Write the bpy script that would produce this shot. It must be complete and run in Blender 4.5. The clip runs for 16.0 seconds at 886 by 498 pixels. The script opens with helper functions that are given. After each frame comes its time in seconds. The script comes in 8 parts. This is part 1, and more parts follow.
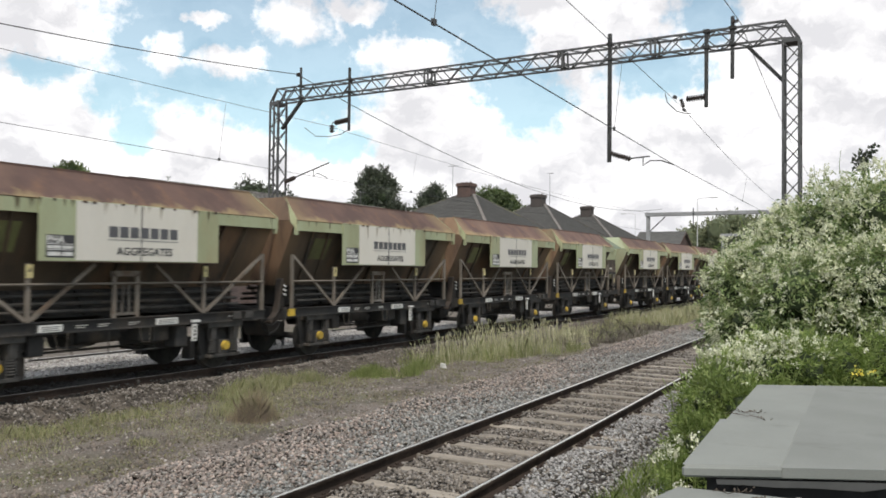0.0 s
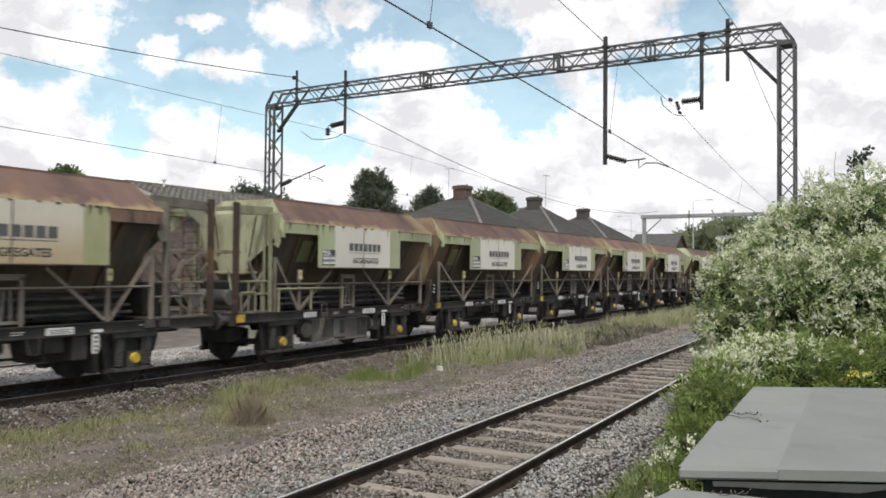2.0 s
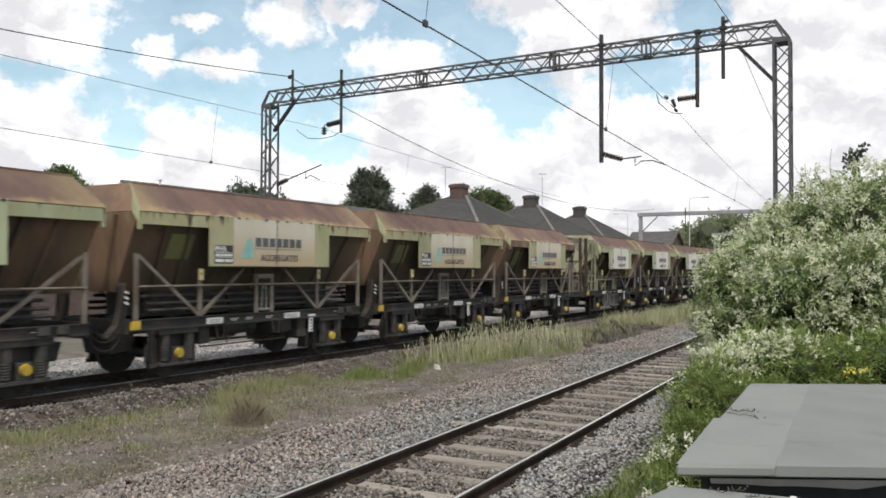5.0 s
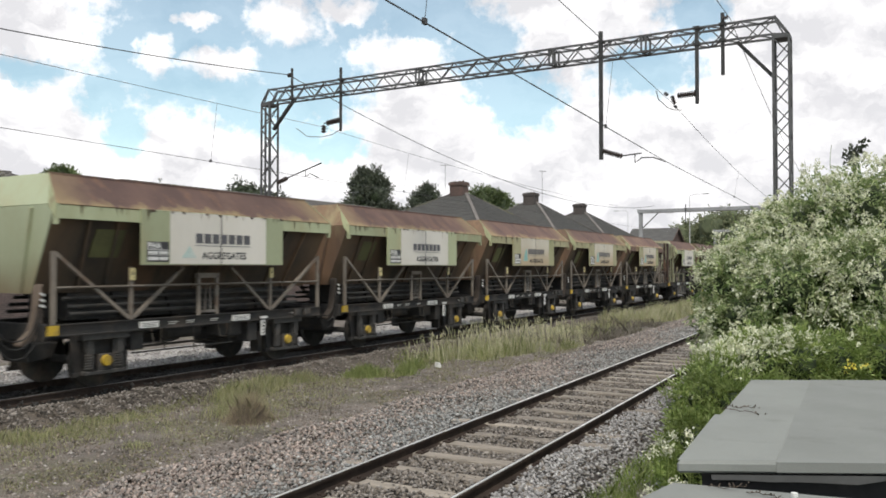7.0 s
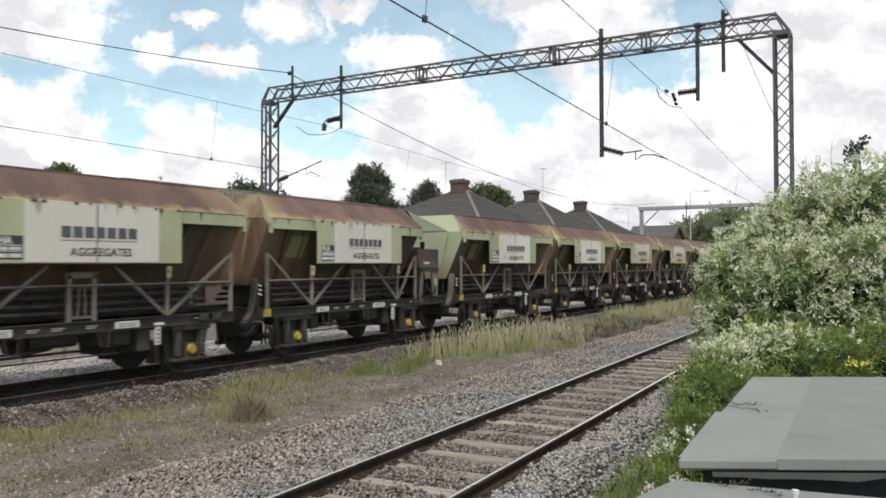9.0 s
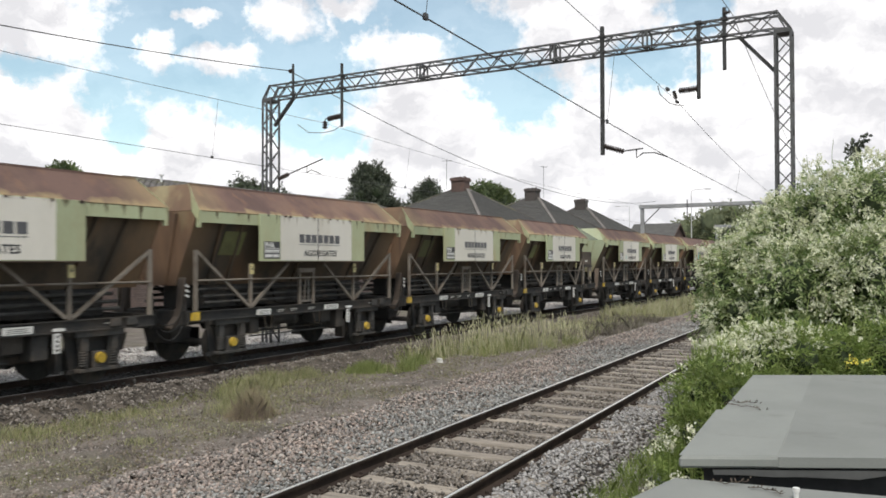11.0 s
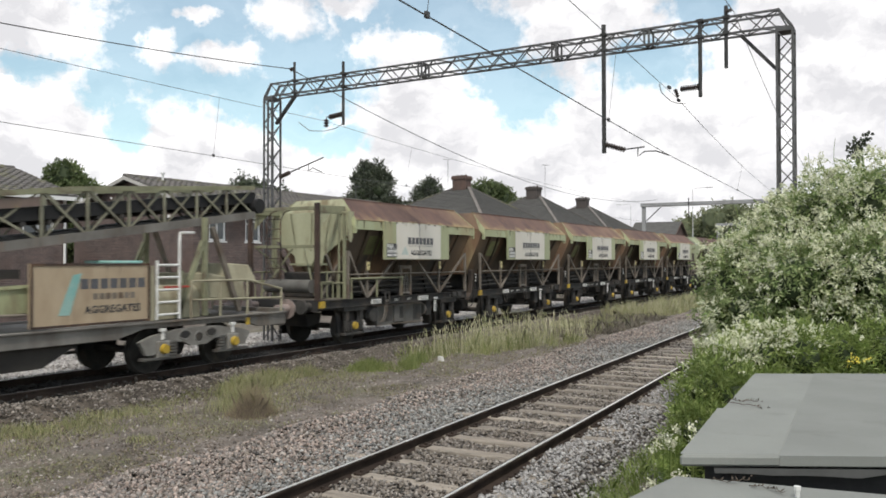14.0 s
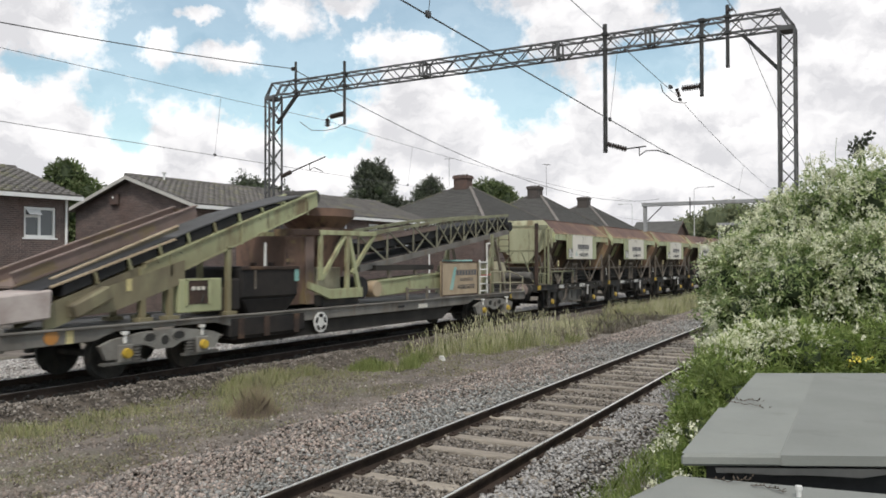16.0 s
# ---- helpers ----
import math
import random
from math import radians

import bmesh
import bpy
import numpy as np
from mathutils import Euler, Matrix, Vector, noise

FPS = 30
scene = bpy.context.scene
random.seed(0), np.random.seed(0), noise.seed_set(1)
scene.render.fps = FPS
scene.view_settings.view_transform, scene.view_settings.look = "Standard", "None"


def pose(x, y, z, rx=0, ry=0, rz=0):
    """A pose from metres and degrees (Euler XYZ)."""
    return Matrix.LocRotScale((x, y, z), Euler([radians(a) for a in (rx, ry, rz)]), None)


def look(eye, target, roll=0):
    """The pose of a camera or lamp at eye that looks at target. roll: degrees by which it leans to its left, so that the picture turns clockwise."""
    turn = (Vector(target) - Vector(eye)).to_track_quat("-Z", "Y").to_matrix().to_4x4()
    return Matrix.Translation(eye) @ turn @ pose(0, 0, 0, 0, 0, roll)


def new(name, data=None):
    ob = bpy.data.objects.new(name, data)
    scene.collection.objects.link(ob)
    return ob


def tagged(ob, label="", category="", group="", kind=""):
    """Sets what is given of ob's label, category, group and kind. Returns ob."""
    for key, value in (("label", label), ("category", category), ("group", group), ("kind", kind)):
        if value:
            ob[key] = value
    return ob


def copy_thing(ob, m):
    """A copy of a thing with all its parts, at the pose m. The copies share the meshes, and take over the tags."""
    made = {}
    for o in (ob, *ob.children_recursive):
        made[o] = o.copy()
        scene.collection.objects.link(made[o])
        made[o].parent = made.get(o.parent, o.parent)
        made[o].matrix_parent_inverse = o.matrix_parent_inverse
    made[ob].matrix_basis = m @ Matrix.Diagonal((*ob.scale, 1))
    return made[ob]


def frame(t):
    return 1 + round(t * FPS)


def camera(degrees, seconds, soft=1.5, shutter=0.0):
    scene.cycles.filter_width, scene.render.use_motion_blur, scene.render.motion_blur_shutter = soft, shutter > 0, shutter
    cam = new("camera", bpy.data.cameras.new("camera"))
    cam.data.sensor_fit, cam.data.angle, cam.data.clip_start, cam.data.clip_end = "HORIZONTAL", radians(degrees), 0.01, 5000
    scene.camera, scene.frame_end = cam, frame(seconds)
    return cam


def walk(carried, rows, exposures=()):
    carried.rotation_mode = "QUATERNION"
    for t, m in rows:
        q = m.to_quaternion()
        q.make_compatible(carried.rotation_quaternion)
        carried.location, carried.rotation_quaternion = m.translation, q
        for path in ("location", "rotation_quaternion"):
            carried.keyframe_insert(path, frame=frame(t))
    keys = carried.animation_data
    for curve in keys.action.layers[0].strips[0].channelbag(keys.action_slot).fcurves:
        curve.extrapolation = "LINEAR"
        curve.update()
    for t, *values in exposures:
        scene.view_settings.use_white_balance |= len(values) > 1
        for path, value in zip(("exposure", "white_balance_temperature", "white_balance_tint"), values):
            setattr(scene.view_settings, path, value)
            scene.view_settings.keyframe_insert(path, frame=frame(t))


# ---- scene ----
# ---------------------------------------------------------------- camera and its walk
EYE = (0.0, 0.0, 2.183)
cam = camera(57.79, 16.0, soft=1.7, shutter=0.3)


def aim(yaw, pitch, lean):
    a, b = radians(yaw), radians(pitch)
    return look(EYE, (-math.sin(a) * 100, math.cos(a) * 100, EYE[2] + math.tan(b) * 100), lean)


walk(cam, [(t, aim(y, p, r)) for t, y, p, r in (
    (0.0, 30.26, 1.33, 0.63), (0.5, 30.2, 1.4, 0.6), (1.0, 30.12, 1.46, 0.55), (1.5, 30.05, 1.51, 0.52), (2.0, 29.99, 1.525, 0.51),
    (2.5, 29.93, 1.53, 0.48), (3.0, 29.88, 1.52, 0.43), (3.5, 29.84, 1.51, 0.39), (4.0, 29.8, 1.49, 0.34), (5.2, 29.76, 1.42, 0.2),
    (6.5, 29.76, 1.32, 0.05), (7.0, 29.78, 1.27, -0.03), (7.5, 29.78, 1.22, -0.07), (8.0, 29.78, 1.19, -0.09), (8.5, 29.8, 1.16, -0.12),
    (9.0, 29.83, 1.11, -0.14), (10.2, 29.87, 1.02, -0.145), (11.5, 29.9, 0.94, -0.14), (12.0, 29.91, 0.92, -0.13), (12.5, 29.92, 0.9, -0.11),
    (13.0, 29.95, 0.885, -0.1), (13.5, 29.96, 0.865, -0.11), (14.0, 29.98, 0.845, -0.11), (14.5, 30.01, 0.84, -0.12), (15.0, 30.02, 0.83, -0.11),
    (15.5, 30.04, 0.82, -0.1), (16.0, 30.07, 0.81, -0.11))],
    ((0.0, 0.0, 6600, 11), (12.5, 0.0, 6600, 11), (14.0, -0.02, 6600, 11), (15.0, -0.06, 6600, 11), (16.0, -0.11, 6600, 11)))

# ---------------------------------------------------------------- world, sun
SUN_EL, SUN_AZ = radians(56), radians(148)      # azimuth clockwise from +y


def make_world():
    w = bpy.data.worlds.new("sky")
    scene.world = w
    w.use_nodes = True
    nt = w.node_tree
    nt.nodes.clear()
    N = nt.nodes.new

    def math_(op, a, b=None, c=None):
        n = N("ShaderNodeMath")
        n.operation = op
        for i, q in enumerate((a, b, c)):
            if q is None:
                continue
            if isinstance(q, (int, float)):
                n.inputs[i].default_value = q
            else:
                nt.links.new(q, n.inputs[i])
        return n.outputs[0]

    def vec(op, a, b):
        n = N("ShaderNodeVectorMath")
        n.operation = op
        for i, q in enumerate((a, b)):
            if isinstance(q, tuple):
                n.inputs[i].default_value = q
            else:
                nt.links.new(q, n.inputs[i])
        return n.outputs["Value" if op in ("LENGTH", "DOT_PRODUCT") else "Vector"]

    def noise_(v, scale, detail, rough=0.55):
        n = N("ShaderNodeTexNoise")
        n.inputs["Scale"].default_value, n.inputs["Detail"].default_value, n.inputs["Roughness"].default_value = scale, detail, rough
        nt.links.new(v, n.inputs["Vector"])
        return n

    tc = N("ShaderNodeTexCoord")
    sep = N("ShaderNodeSeparateXYZ")
    nt.links.new(tc.outputs["Generated"], sep.inputs[0])
    az = math_("MULTIPLY", math_("ARCTAN2", sep.outputs[0], sep.outputs[1]), 57.2958)
    el = math_("MULTIPLY", math_("ARCSINE", sep.outputs[2]), 57.2958)
    comb = N("ShaderNodeCombineXYZ")
    nt.links.new(az, comb.inputs[0])
    nt.links.new(el, comb.inputs[1])
    flat = comb.outputs[0]
    warp = noise_(flat, 0.42, 9, 0.6)
    big = noise_(flat, 0.09, 3, 0.5)
    shift = vec("MULTIPLY", vec("SUBTRACT", warp.outputs["Color"], (0.5, 0.5, 0.5)), (3.4, 3.0, 0))
    p = vec("ADD", flat, shift)
    # cloud deck, blue gaps in it, small puffs in the gaps: azimuth, elevation, half width, half height in degrees
    def ovals(rows, at):
        best = None
        for a, e, ra, re in rows:
            q = vec("MULTIPLY", vec("SUBTRACT", at, (a, e, 0)), (1 / ra, 1 / re, 0))
            d = math_("SUBTRACT", 1.0, vec("DOT_PRODUCT", q, q))
            best = d if best is None else math_("MAXIMUM", best, d)
        return best

    def deck(q):
        return math_("MAXIMUM", math_("MULTIPLY", ovals(GAPS, q), -1.0), math_("MULTIPLY_ADD", ovals(PUFFS, q), 0.9, -0.12))

    field = deck(p)
    # cloud lying over cloud: tops against the blue are white, their bases grey
    over = N("ShaderNodeMapRange")
    over.inputs["From Min"].default_value, over.inputs["From Max"].default_value = -0.5, 1.0
    over.inputs["To Min"].default_value, over.inputs["To Max"].default_value = 0.09, -0.045
    nt.links.new(deck(vec("ADD", p, (-0.3, 1.5, 0))), over.inputs["Value"])
    ragged = noise_(flat, 0.9, 10, 0.62)
    field = math_("ADD", field, math_("MULTIPLY_ADD", ragged.outputs["Fac"], 2.5, -1.25))
    # the rest of the sky: broken cloud
    out = math_("MULTIPLY_ADD", big.outputs["Fac"], 6.0, -2.9)
    away = math_("MAXIMUM", math_("SUBTRACT", el, 20.0), math_("SUBTRACT", math_("ABSOLUTE", math_("ADD", az, 29.0)), 32.0))
    side = math_("MINIMUM", math_("MAXIMUM", math_("MULTIPLY_ADD", away, 0.25, 0.3), 0.0), 1.0)
    pick = N("ShaderNodeMix")
    for sock, q in ((pick.inputs[0], side), (pick.inputs[2], field), (pick.inputs[3], out)):
        nt.links.new(q, sock)
    field = pick.outputs[0]
    mask = N("ShaderNodeMapRange")
    mask.interpolation_type = "SMOOTHSTEP"
    mask.inputs["From Min"].default_value, mask.inputs["From Max"].default_value = -0.95, 0.72
    nt.links.new(field, mask.inputs["Value"])
    haze = N("ShaderNodeMapRange")
    haze.inputs["From Min"].default_value, haze.inputs["From Max"].default_value = 7.5, 2.0
    nt.links.new(el, haze.inputs["Value"])
    cover = math_("MAXIMUM", mask.outputs[0], math_("MULTIPLY_ADD", haze.outputs[0], 0.5, 0.2))
    shade = noise_(vec("MULTIPLY", p, (0.8, 1.5, 1.0)), 0.2, 6, 0.58)
    ramp = N("ShaderNodeValToRGB")
    ramp.color_ramp.elements[0].position, ramp.color_ramp.elements[0].color = 0.37, (0.8, 0.81, 0.845, 1)
    ramp.color_ramp.elements[1].position, ramp.color_ramp.elements[1].color = 0.65, (1.36, 1.36, 1.36, 1)
    nt.links.new(math_("ADD", shade.outputs["Fac"], over.outputs[0]), ramp.inputs[0])
    sky = N("ShaderNodeTexSky")
    sky.sky_type, sky.sun_disc = "NISHITA", False
    sky.sun_elevation, sky.sun_rotation = SUN_EL, SUN_AZ
    sky.air_density, sky.dust_density, sky.ozone_density = 1.0, 0.4, 1.0
    b_sky, b_cloud, mix, o = N("ShaderNodeBackground"), N("ShaderNodeBackground"), N("ShaderNodeMixShader"), N("ShaderNodeOutputWorld")
    b_sky.inputs["Strength"].default_value, b_cloud.inputs["Strength"].default_value = 0.15, 1.0
    tint = N("ShaderNodeMix")
    tint.data_type, tint.blend_type = "RGBA", "MULTIPLY"
    tint.inputs[0].default_value, tint.inputs[7].default_value = 1.0, (1.0, 1.15, 0.99, 1)
    nt.links.new(sky.outputs[0], tint.inputs[6])
    nt.links.new(tint.outputs[2], b_sky.inputs[0])
    nt.links.new(ramp.outputs[0], b_cloud.inputs[0])
    nt.links.new(cover, mix.inputs[0])
    nt.links.new(b_sky.outputs[0], mix.inputs[1])
    nt.links.new(b_cloud.outputs[0], mix.inputs[2])
    nt.links.new(mix.outputs[0], o.inputs[0])


GAPS = (
    (-47.1, 16.5, 6.2, 3.1), (-47.6, 12.7, 6.2, 2.5), (-39.4, 12.9, 4.3, 3.4), (-43.6, 11.2, 3.2, 2.0), (-39.9, 9.4, 2.2, 1.4),
    (-38.9, 16.8, 0.9, 2.4), (-31.4, 17.6, 5.0, 2.3), (-27.3, 15.6, 2.9, 2.7), (-23.9, 11.8, 3.0, 2.4), (-25.9, 13.2, 2.6, 1.9),
    (-12.2, 16.9, 2.2, 2.2), (-15.2, 13.4, 3.7, 1.9), (-57.1, 12.3, 2.3, 1.0), (-52.8, 11.2, 1.7, 1.5), (-51.4, 9.0, 1.5, 1.7),
    (-37.4, 8.4, 2.0, 1.2), (-51.0, 14.2, 2.2, 3.2), (-41.9, 14.3, 2.8, 1.9), (-36.2, 16.2, 1.6, 1.5),
)
PUFFS = (
    (-47.1, 16.2, 1.5, 0.55), (-49.5, 13.9, 1.3, 1.35), (-45.2, 13.8, 2.6, 1.0), (-41.2, 16.9, 2.6, 1.6), (-36.7, 17.7, 2.1, 0.9),
    (-34.6, 14.8, 1.6, 1.35), (-31.4, 15.1, 1.6, 0.85),
)
make_world()
sun = new("sun", bpy.data.lights.new("sun", "SUN"))
sun.data.energy, sun.data.angle, sun.data.color = 2.5, radians(8), (1.0, 0.95, 0.86)
_s = Vector((math.sin(SUN_AZ) * math.cos(SUN_EL), math.cos(SUN_AZ) * math.cos(SUN_EL), math.sin(SUN_EL)))
sun.matrix_basis = look(_s * 100, (0, 0, 0))

# ---------------------------------------------------------------- helpers for meshes
class Geo:
    """Collects vertices and faces of one mesh."""

    def __init__(self):
        self.v, self.f = [], []

    def add(self, vs, fs):
        n = len(self.v)
        self.v += [tuple(p) for p in vs]
        self.f += [tuple(i + n for i in f) for f in fs]
        return self

    def box(self, x0, x1, y0, y1, z0, z1):
        return self.hexa([(x0, y0, z0), (x1, y0, z0), (x1, y1, z0), (x0, y1, z0), (x0, y0, z1), (x1, y0, z1), (x1, y1, z1), (x0, y1, z1)])

    def hexa(self, p):
        return self.add(p, [(3, 2, 1, 0), (4, 5, 6, 7), (0, 1, 5, 4), (1, 2, 6, 5), (2, 3, 7, 6), (3, 0, 4, 7)])

    def bar(self, p, q, w, h, up=(0, 0, 1)):
        """A rectangular bar from p to q, w wide, h along up."""
        p, q, up = Vector(p), Vector(q), Vector(up)
        d = (q - p).normalized()
        if abs(d.dot(up)) > 0.95:
            up = Vector((0, 1, 0))
        a = d.cross(up).normalized() * (w / 2)
        b = a.cross(d).normalized() * (h / 2)
        return self.hexa([p - a - b, p + a - b, p + a + b, p - a + b, q - a - b, q + a - b, q + a + b, q - a + b])

    def tube(self, p, q, r, n=10, r2=None):
        p, q = Vector(p), Vector(q)
        d = (q - p).normalized()
        a = d.orthogonal().normalized()
        b = d.cross(a)
        r2 = r if r2 is None else r2
        ring = [(math.cos(2 * math.pi * i / n), math.sin(2 * math.pi * i / n)) for i in range(n)]
        vs = [p + (a * c + b * s) * r for c, s in ring] + [q + (a * c + b * s) * r2 for c, s in ring]
        fs = [(i, (i + 1) % n, n + (i + 1) % n, n + i) for i in range(n)] + [tuple(range(n - 1, -1, -1)), tuple(range(n, 2 * n))]
        return self.add(vs, fs)

    def path(self, pts, r, n=8):
        """A bent tube through the points."""
        pts = [Vector(p) for p in pts]
        vs, fs = [], []
        for i, p in enumerate(pts):
            d = (pts[min(i + 1, len(pts) - 1)] - pts[max(i - 1, 0)]).normalized()
            a = d.cross(Vector((0.31, 0.2, 0.93))).normalized()
            b = d.cross(a)
            vs += [p + (a * math.cos(2 * math.pi * k / n) + b * math.sin(2 * math.pi * k / n)) * r for k in range(n)]
            if i:
                o = (i - 1) * n
                fs += [(o + k, o + (k + 1) % n, o + n + (k + 1) % n, o + n + k) for k in range(n)]
        return self.add(vs, fs)

    def slab(self, pts, off):
        """A flat polygon pushed out by the vector off."""
        n, off = len(pts), Vector(off)
        vs = [Vector(p) for p in pts] + [Vector(p) + off for p in pts]
        fs = [tuple(range(n - 1, -1, -1)), tuple(range(n, 2 * n))] + [(i, (i + 1) % n, n + (i + 1) % n, n + i) for i in range(n)]
        return self.add(vs, fs)


def mesh_of(name, g, mat, bevel=0.0):
    me = bpy.data.meshes.new(name)
    me.from_pydata(g.v, [], g.f)
    bm = bmesh.new()
    bm.from_mesh(me)
    bmesh.ops.recalc_face_normals(bm, faces=bm.faces)
    if bevel:
        edges = [e for e in bm.edges if e.is_manifold and e.calc_face_angle(0) > 0.6]
        bmesh.ops.bevel(bm, geom=edges, offset=bevel, segments=1, affect="EDGES", clamp_overlap=True)
    bm.to_mesh(me)
    bm.free()
    me.materials.append(mat)
    me.shade_smooth()
    me.set_sharp_from_angle(angle=radians(32))
    return me


def part(name, g, mat, parent, label="", bevel=0.0):
    ob = new(name, mesh_of(name, g, mat, bevel))
    ob.parent = parent
    return tagged(ob, label) if label else ob


def thing(name, label, category, m=None, group="", kind=""):
    ob = new(name)
    if m is not None:
        ob.matrix_basis = m
    return tagged(ob, label, category, group, kind)


def letters(name, body, size, m, mat, parent, label=""):
    """Raised lettering: body, cap height about 0.7 size, lying in the plane of m, squeezed to width if given."""
    cu = bpy.data.curves.new(name, "FONT")
    cu.body, cu.size, cu.extrude, cu.align_x, cu.resolution_u, cu.offset = body, size, 0.002, "CENTER", 2, size * 0.02
    tmp = new(name, cu)
    bpy.context.view_layer.update()
    me = bpy.data.meshes.new_from_object(tmp.evaluated_get(bpy.context.evaluated_depsgraph_get()))
    bpy.data.objects.remove(tmp)
    me.materials.clear()
    me.materials.append(mat)
    me.transform(m)
    ob = new(name, me)
    ob.parent = parent
    return tagged(ob, label) if label else ob


# ---------------------------------------------------------------- materials
def mat(name, c1, c2=None, scale=2.0, rough=0.8, metal=0.0, bump=0.15, fine=40.0, speck=0.25, stretch=(1, 1, 1), edges=(0.38, 0.62), c3=None, scale3=0.7, edges3=(0.55, 0.62), spread=0.0, coords="Object", bumpdist=0.01, spec=0.5, c4=None, scale4=1.0, edges4=(0.55, 0.7), stretch4=(1, 1, 1), zwear=None, ywear=None, drip=None):
    """Two colours mixed by coarse noise, a third in patches, fine grain in value and relief, an offset for each object."""
    m = bpy.data.materials.new(name)
    m.use_nodes = True
    nt = m.node_tree
    bs = nt.nodes["Principled BSDF"]
    L, N = nt.links.new, nt.nodes.new
    c2 = c2 or tuple(x * 0.7 for x in c1)
    tc, oi, add = N("ShaderNodeTexCoord"), N("ShaderNodeObjectInfo"), N("ShaderNodeVectorMath")
    add.operation = "MULTIPLY_ADD"
    off = N("ShaderNodeCombineXYZ")
    for i, f in enumerate((37.0, 53.0, 71.0)):
        mm = N("ShaderNodeMath")
        mm.operation = "MULTIPLY"
        mm.inputs[1].default_value = f
        L(oi.outputs["Random"], mm.inputs[0])
        L(mm.outputs[0], off.inputs[i])
    L(tc.outputs[coords], add.inputs[0])
    add.inputs[1].default_value = stretch
    L(off.outputs[0], add.inputs[2])

    def noise_(s, d=5.0, src=add.outputs[0]):
        n = N("ShaderNodeTexNoise")
        n.inputs["Scale"].default_value, n.inputs["Detail"].default_value, n.inputs["Roughness"].default_value = s, d, 0.6
        L(src, n.inputs["Vector"])
        return n.outputs["Fac"]

    def ramp(src, e):
        r = N("ShaderNodeMapRange")
        r.inputs["From Min"].default_value, r.inputs["From Max"].default_value = e
        L(src, r.inputs["Value"])
        return r.outputs[0]

    def mix(f, a, b, mode="MIX"):
        x = N("ShaderNodeMix")
        x.data_type, x.blend_type = "RGBA", mode
        for sock, q in ((x.inputs[0], f), (x.inputs[6], a), (x.inputs[7], b)):
            if isinstance(q, (int, float)):
                sock.default_value = q
            elif isinstance(q, tuple):
                sock.default_value = (*q, 1)
            else:
                L(q, sock)
        return x.outputs[2]

    col = mix(ramp(noise_(scale), edges), c1, c2)
    if c3:
        col = mix(ramp(noise_(scale3, 6.0), edges3), col, c3)
    if c4:
        add4 = N("ShaderNodeVectorMath")
        add4.operation = "MULTIPLY"
        L(add.outputs[0], add4.inputs[0])
        add4.inputs[1].default_value = stretch4
        col = mix(ramp(noise_(scale4, 5.0, add4.outputs[0]), edges4), col, c4)
    if zwear or ywear or drip:
        sep = N("ShaderNodeSeparateXYZ")
        L(tc.outputs["Object"], sep.inputs[0])

        def lin(src, k, c):
            x = N("ShaderNodeMath")
            x.operation = "MULTIPLY_ADD"
            x.inputs[1].default_value = k
            L(src, x.inputs[0])
            if isinstance(c, float):
                x.inputs[2].default_value = c
            else:
                L(c, x.inputs[2])
            return x.outputs[0]

        streaky = N("ShaderNodeVectorMath")
        streaky.operation = "MULTIPLY"
        L(add.outputs[0], streaky.inputs[0])
        streaky.inputs[1].default_value = (1, 1, 0.12)
    if zwear:                           # worn from one height to another with a ragged edge
        za, zb, wear, amp, sc = zwear
        col = mix(ramp(lin(noise_(sc, 5.0), amp, lin(sep.outputs[2], 1.0, -amp * 0.5)), (zb, za)), col, wear)
    if ywear:                           # worn towards both ends of the body
        ya, yb, wear, amp, sc = ywear
        ab = N("ShaderNodeMath")
        ab.operation = "ABSOLUTE"
        L(lin(sep.outputs[1], 1.0, -3.55), ab.inputs[0])
        col = mix(ramp(lin(noise_(sc, 5.0), amp, lin(ab.outputs[0], 1.0, -amp * 0.5)), (ya, yb)), col, wear)
    if drip:                            # runs below an edge
        zt, length, wear, sc, cut = drip
        col = mix(ramp(lin(noise_(sc, 4.0, streaky.outputs[0]), 1.0, lin(sep.outputs[2], 0.16 / length, -zt * 0.16 / length)), (cut, cut + 0.05)), col, wear)
    bs.inputs["Specular IOR Level"].default_value = spec
    grain = noise_(fine, 3.0)
    gv = N("ShaderNodeMapRange")
    gv.inputs["To Min"].default_value, gv.inputs["To Max"].default_value = 1 - speck, 1 + speck
    L(grain, gv.inputs["Value"])
    hsv = N("ShaderNodeHueSaturation")
    L(gv.outputs[0], hsv.inputs["Value"])
    L(col, hsv.inputs["Color"])
    colour = hsv.outputs[0]
    if spread:
        rv = N("ShaderNodeMapRange")
        rv.inputs["To Min"].default_value, rv.inputs["To Max"].default_value = 1 - spread, 1 + spread
        L(oi.outputs["Random"], rv.inputs["Value"])
        h2 = N("ShaderNodeHueSaturation")
        L(rv.outputs[0], h2.inputs["Value"])
        L(colour, h2.inputs["Color"])
        colour = h2.outputs[0]
    L(colour, bs.inputs["Base Color"])
    rr = N("ShaderNodeMapRange")
    rr.inputs["To Min"].default_value, rr.inputs["To Max"].default_value = max(0.02, rough - 0.12), min(1, rough + 0.12)
    L(grain, rr.inputs["Value"])
    L(rr.outputs[0], bs.inputs["Roughness"])
    bs.inputs["Metallic"].default_value = metal
    if bump:
        b = N("ShaderNodeBump")
        b.inputs["Strength"].default_value, b.inputs["Distance"].default_value = bump, bumpdist
        L(grain, b.inputs["Height"])
        L(b.outputs[0], bs.inputs["Normal"])
    return m


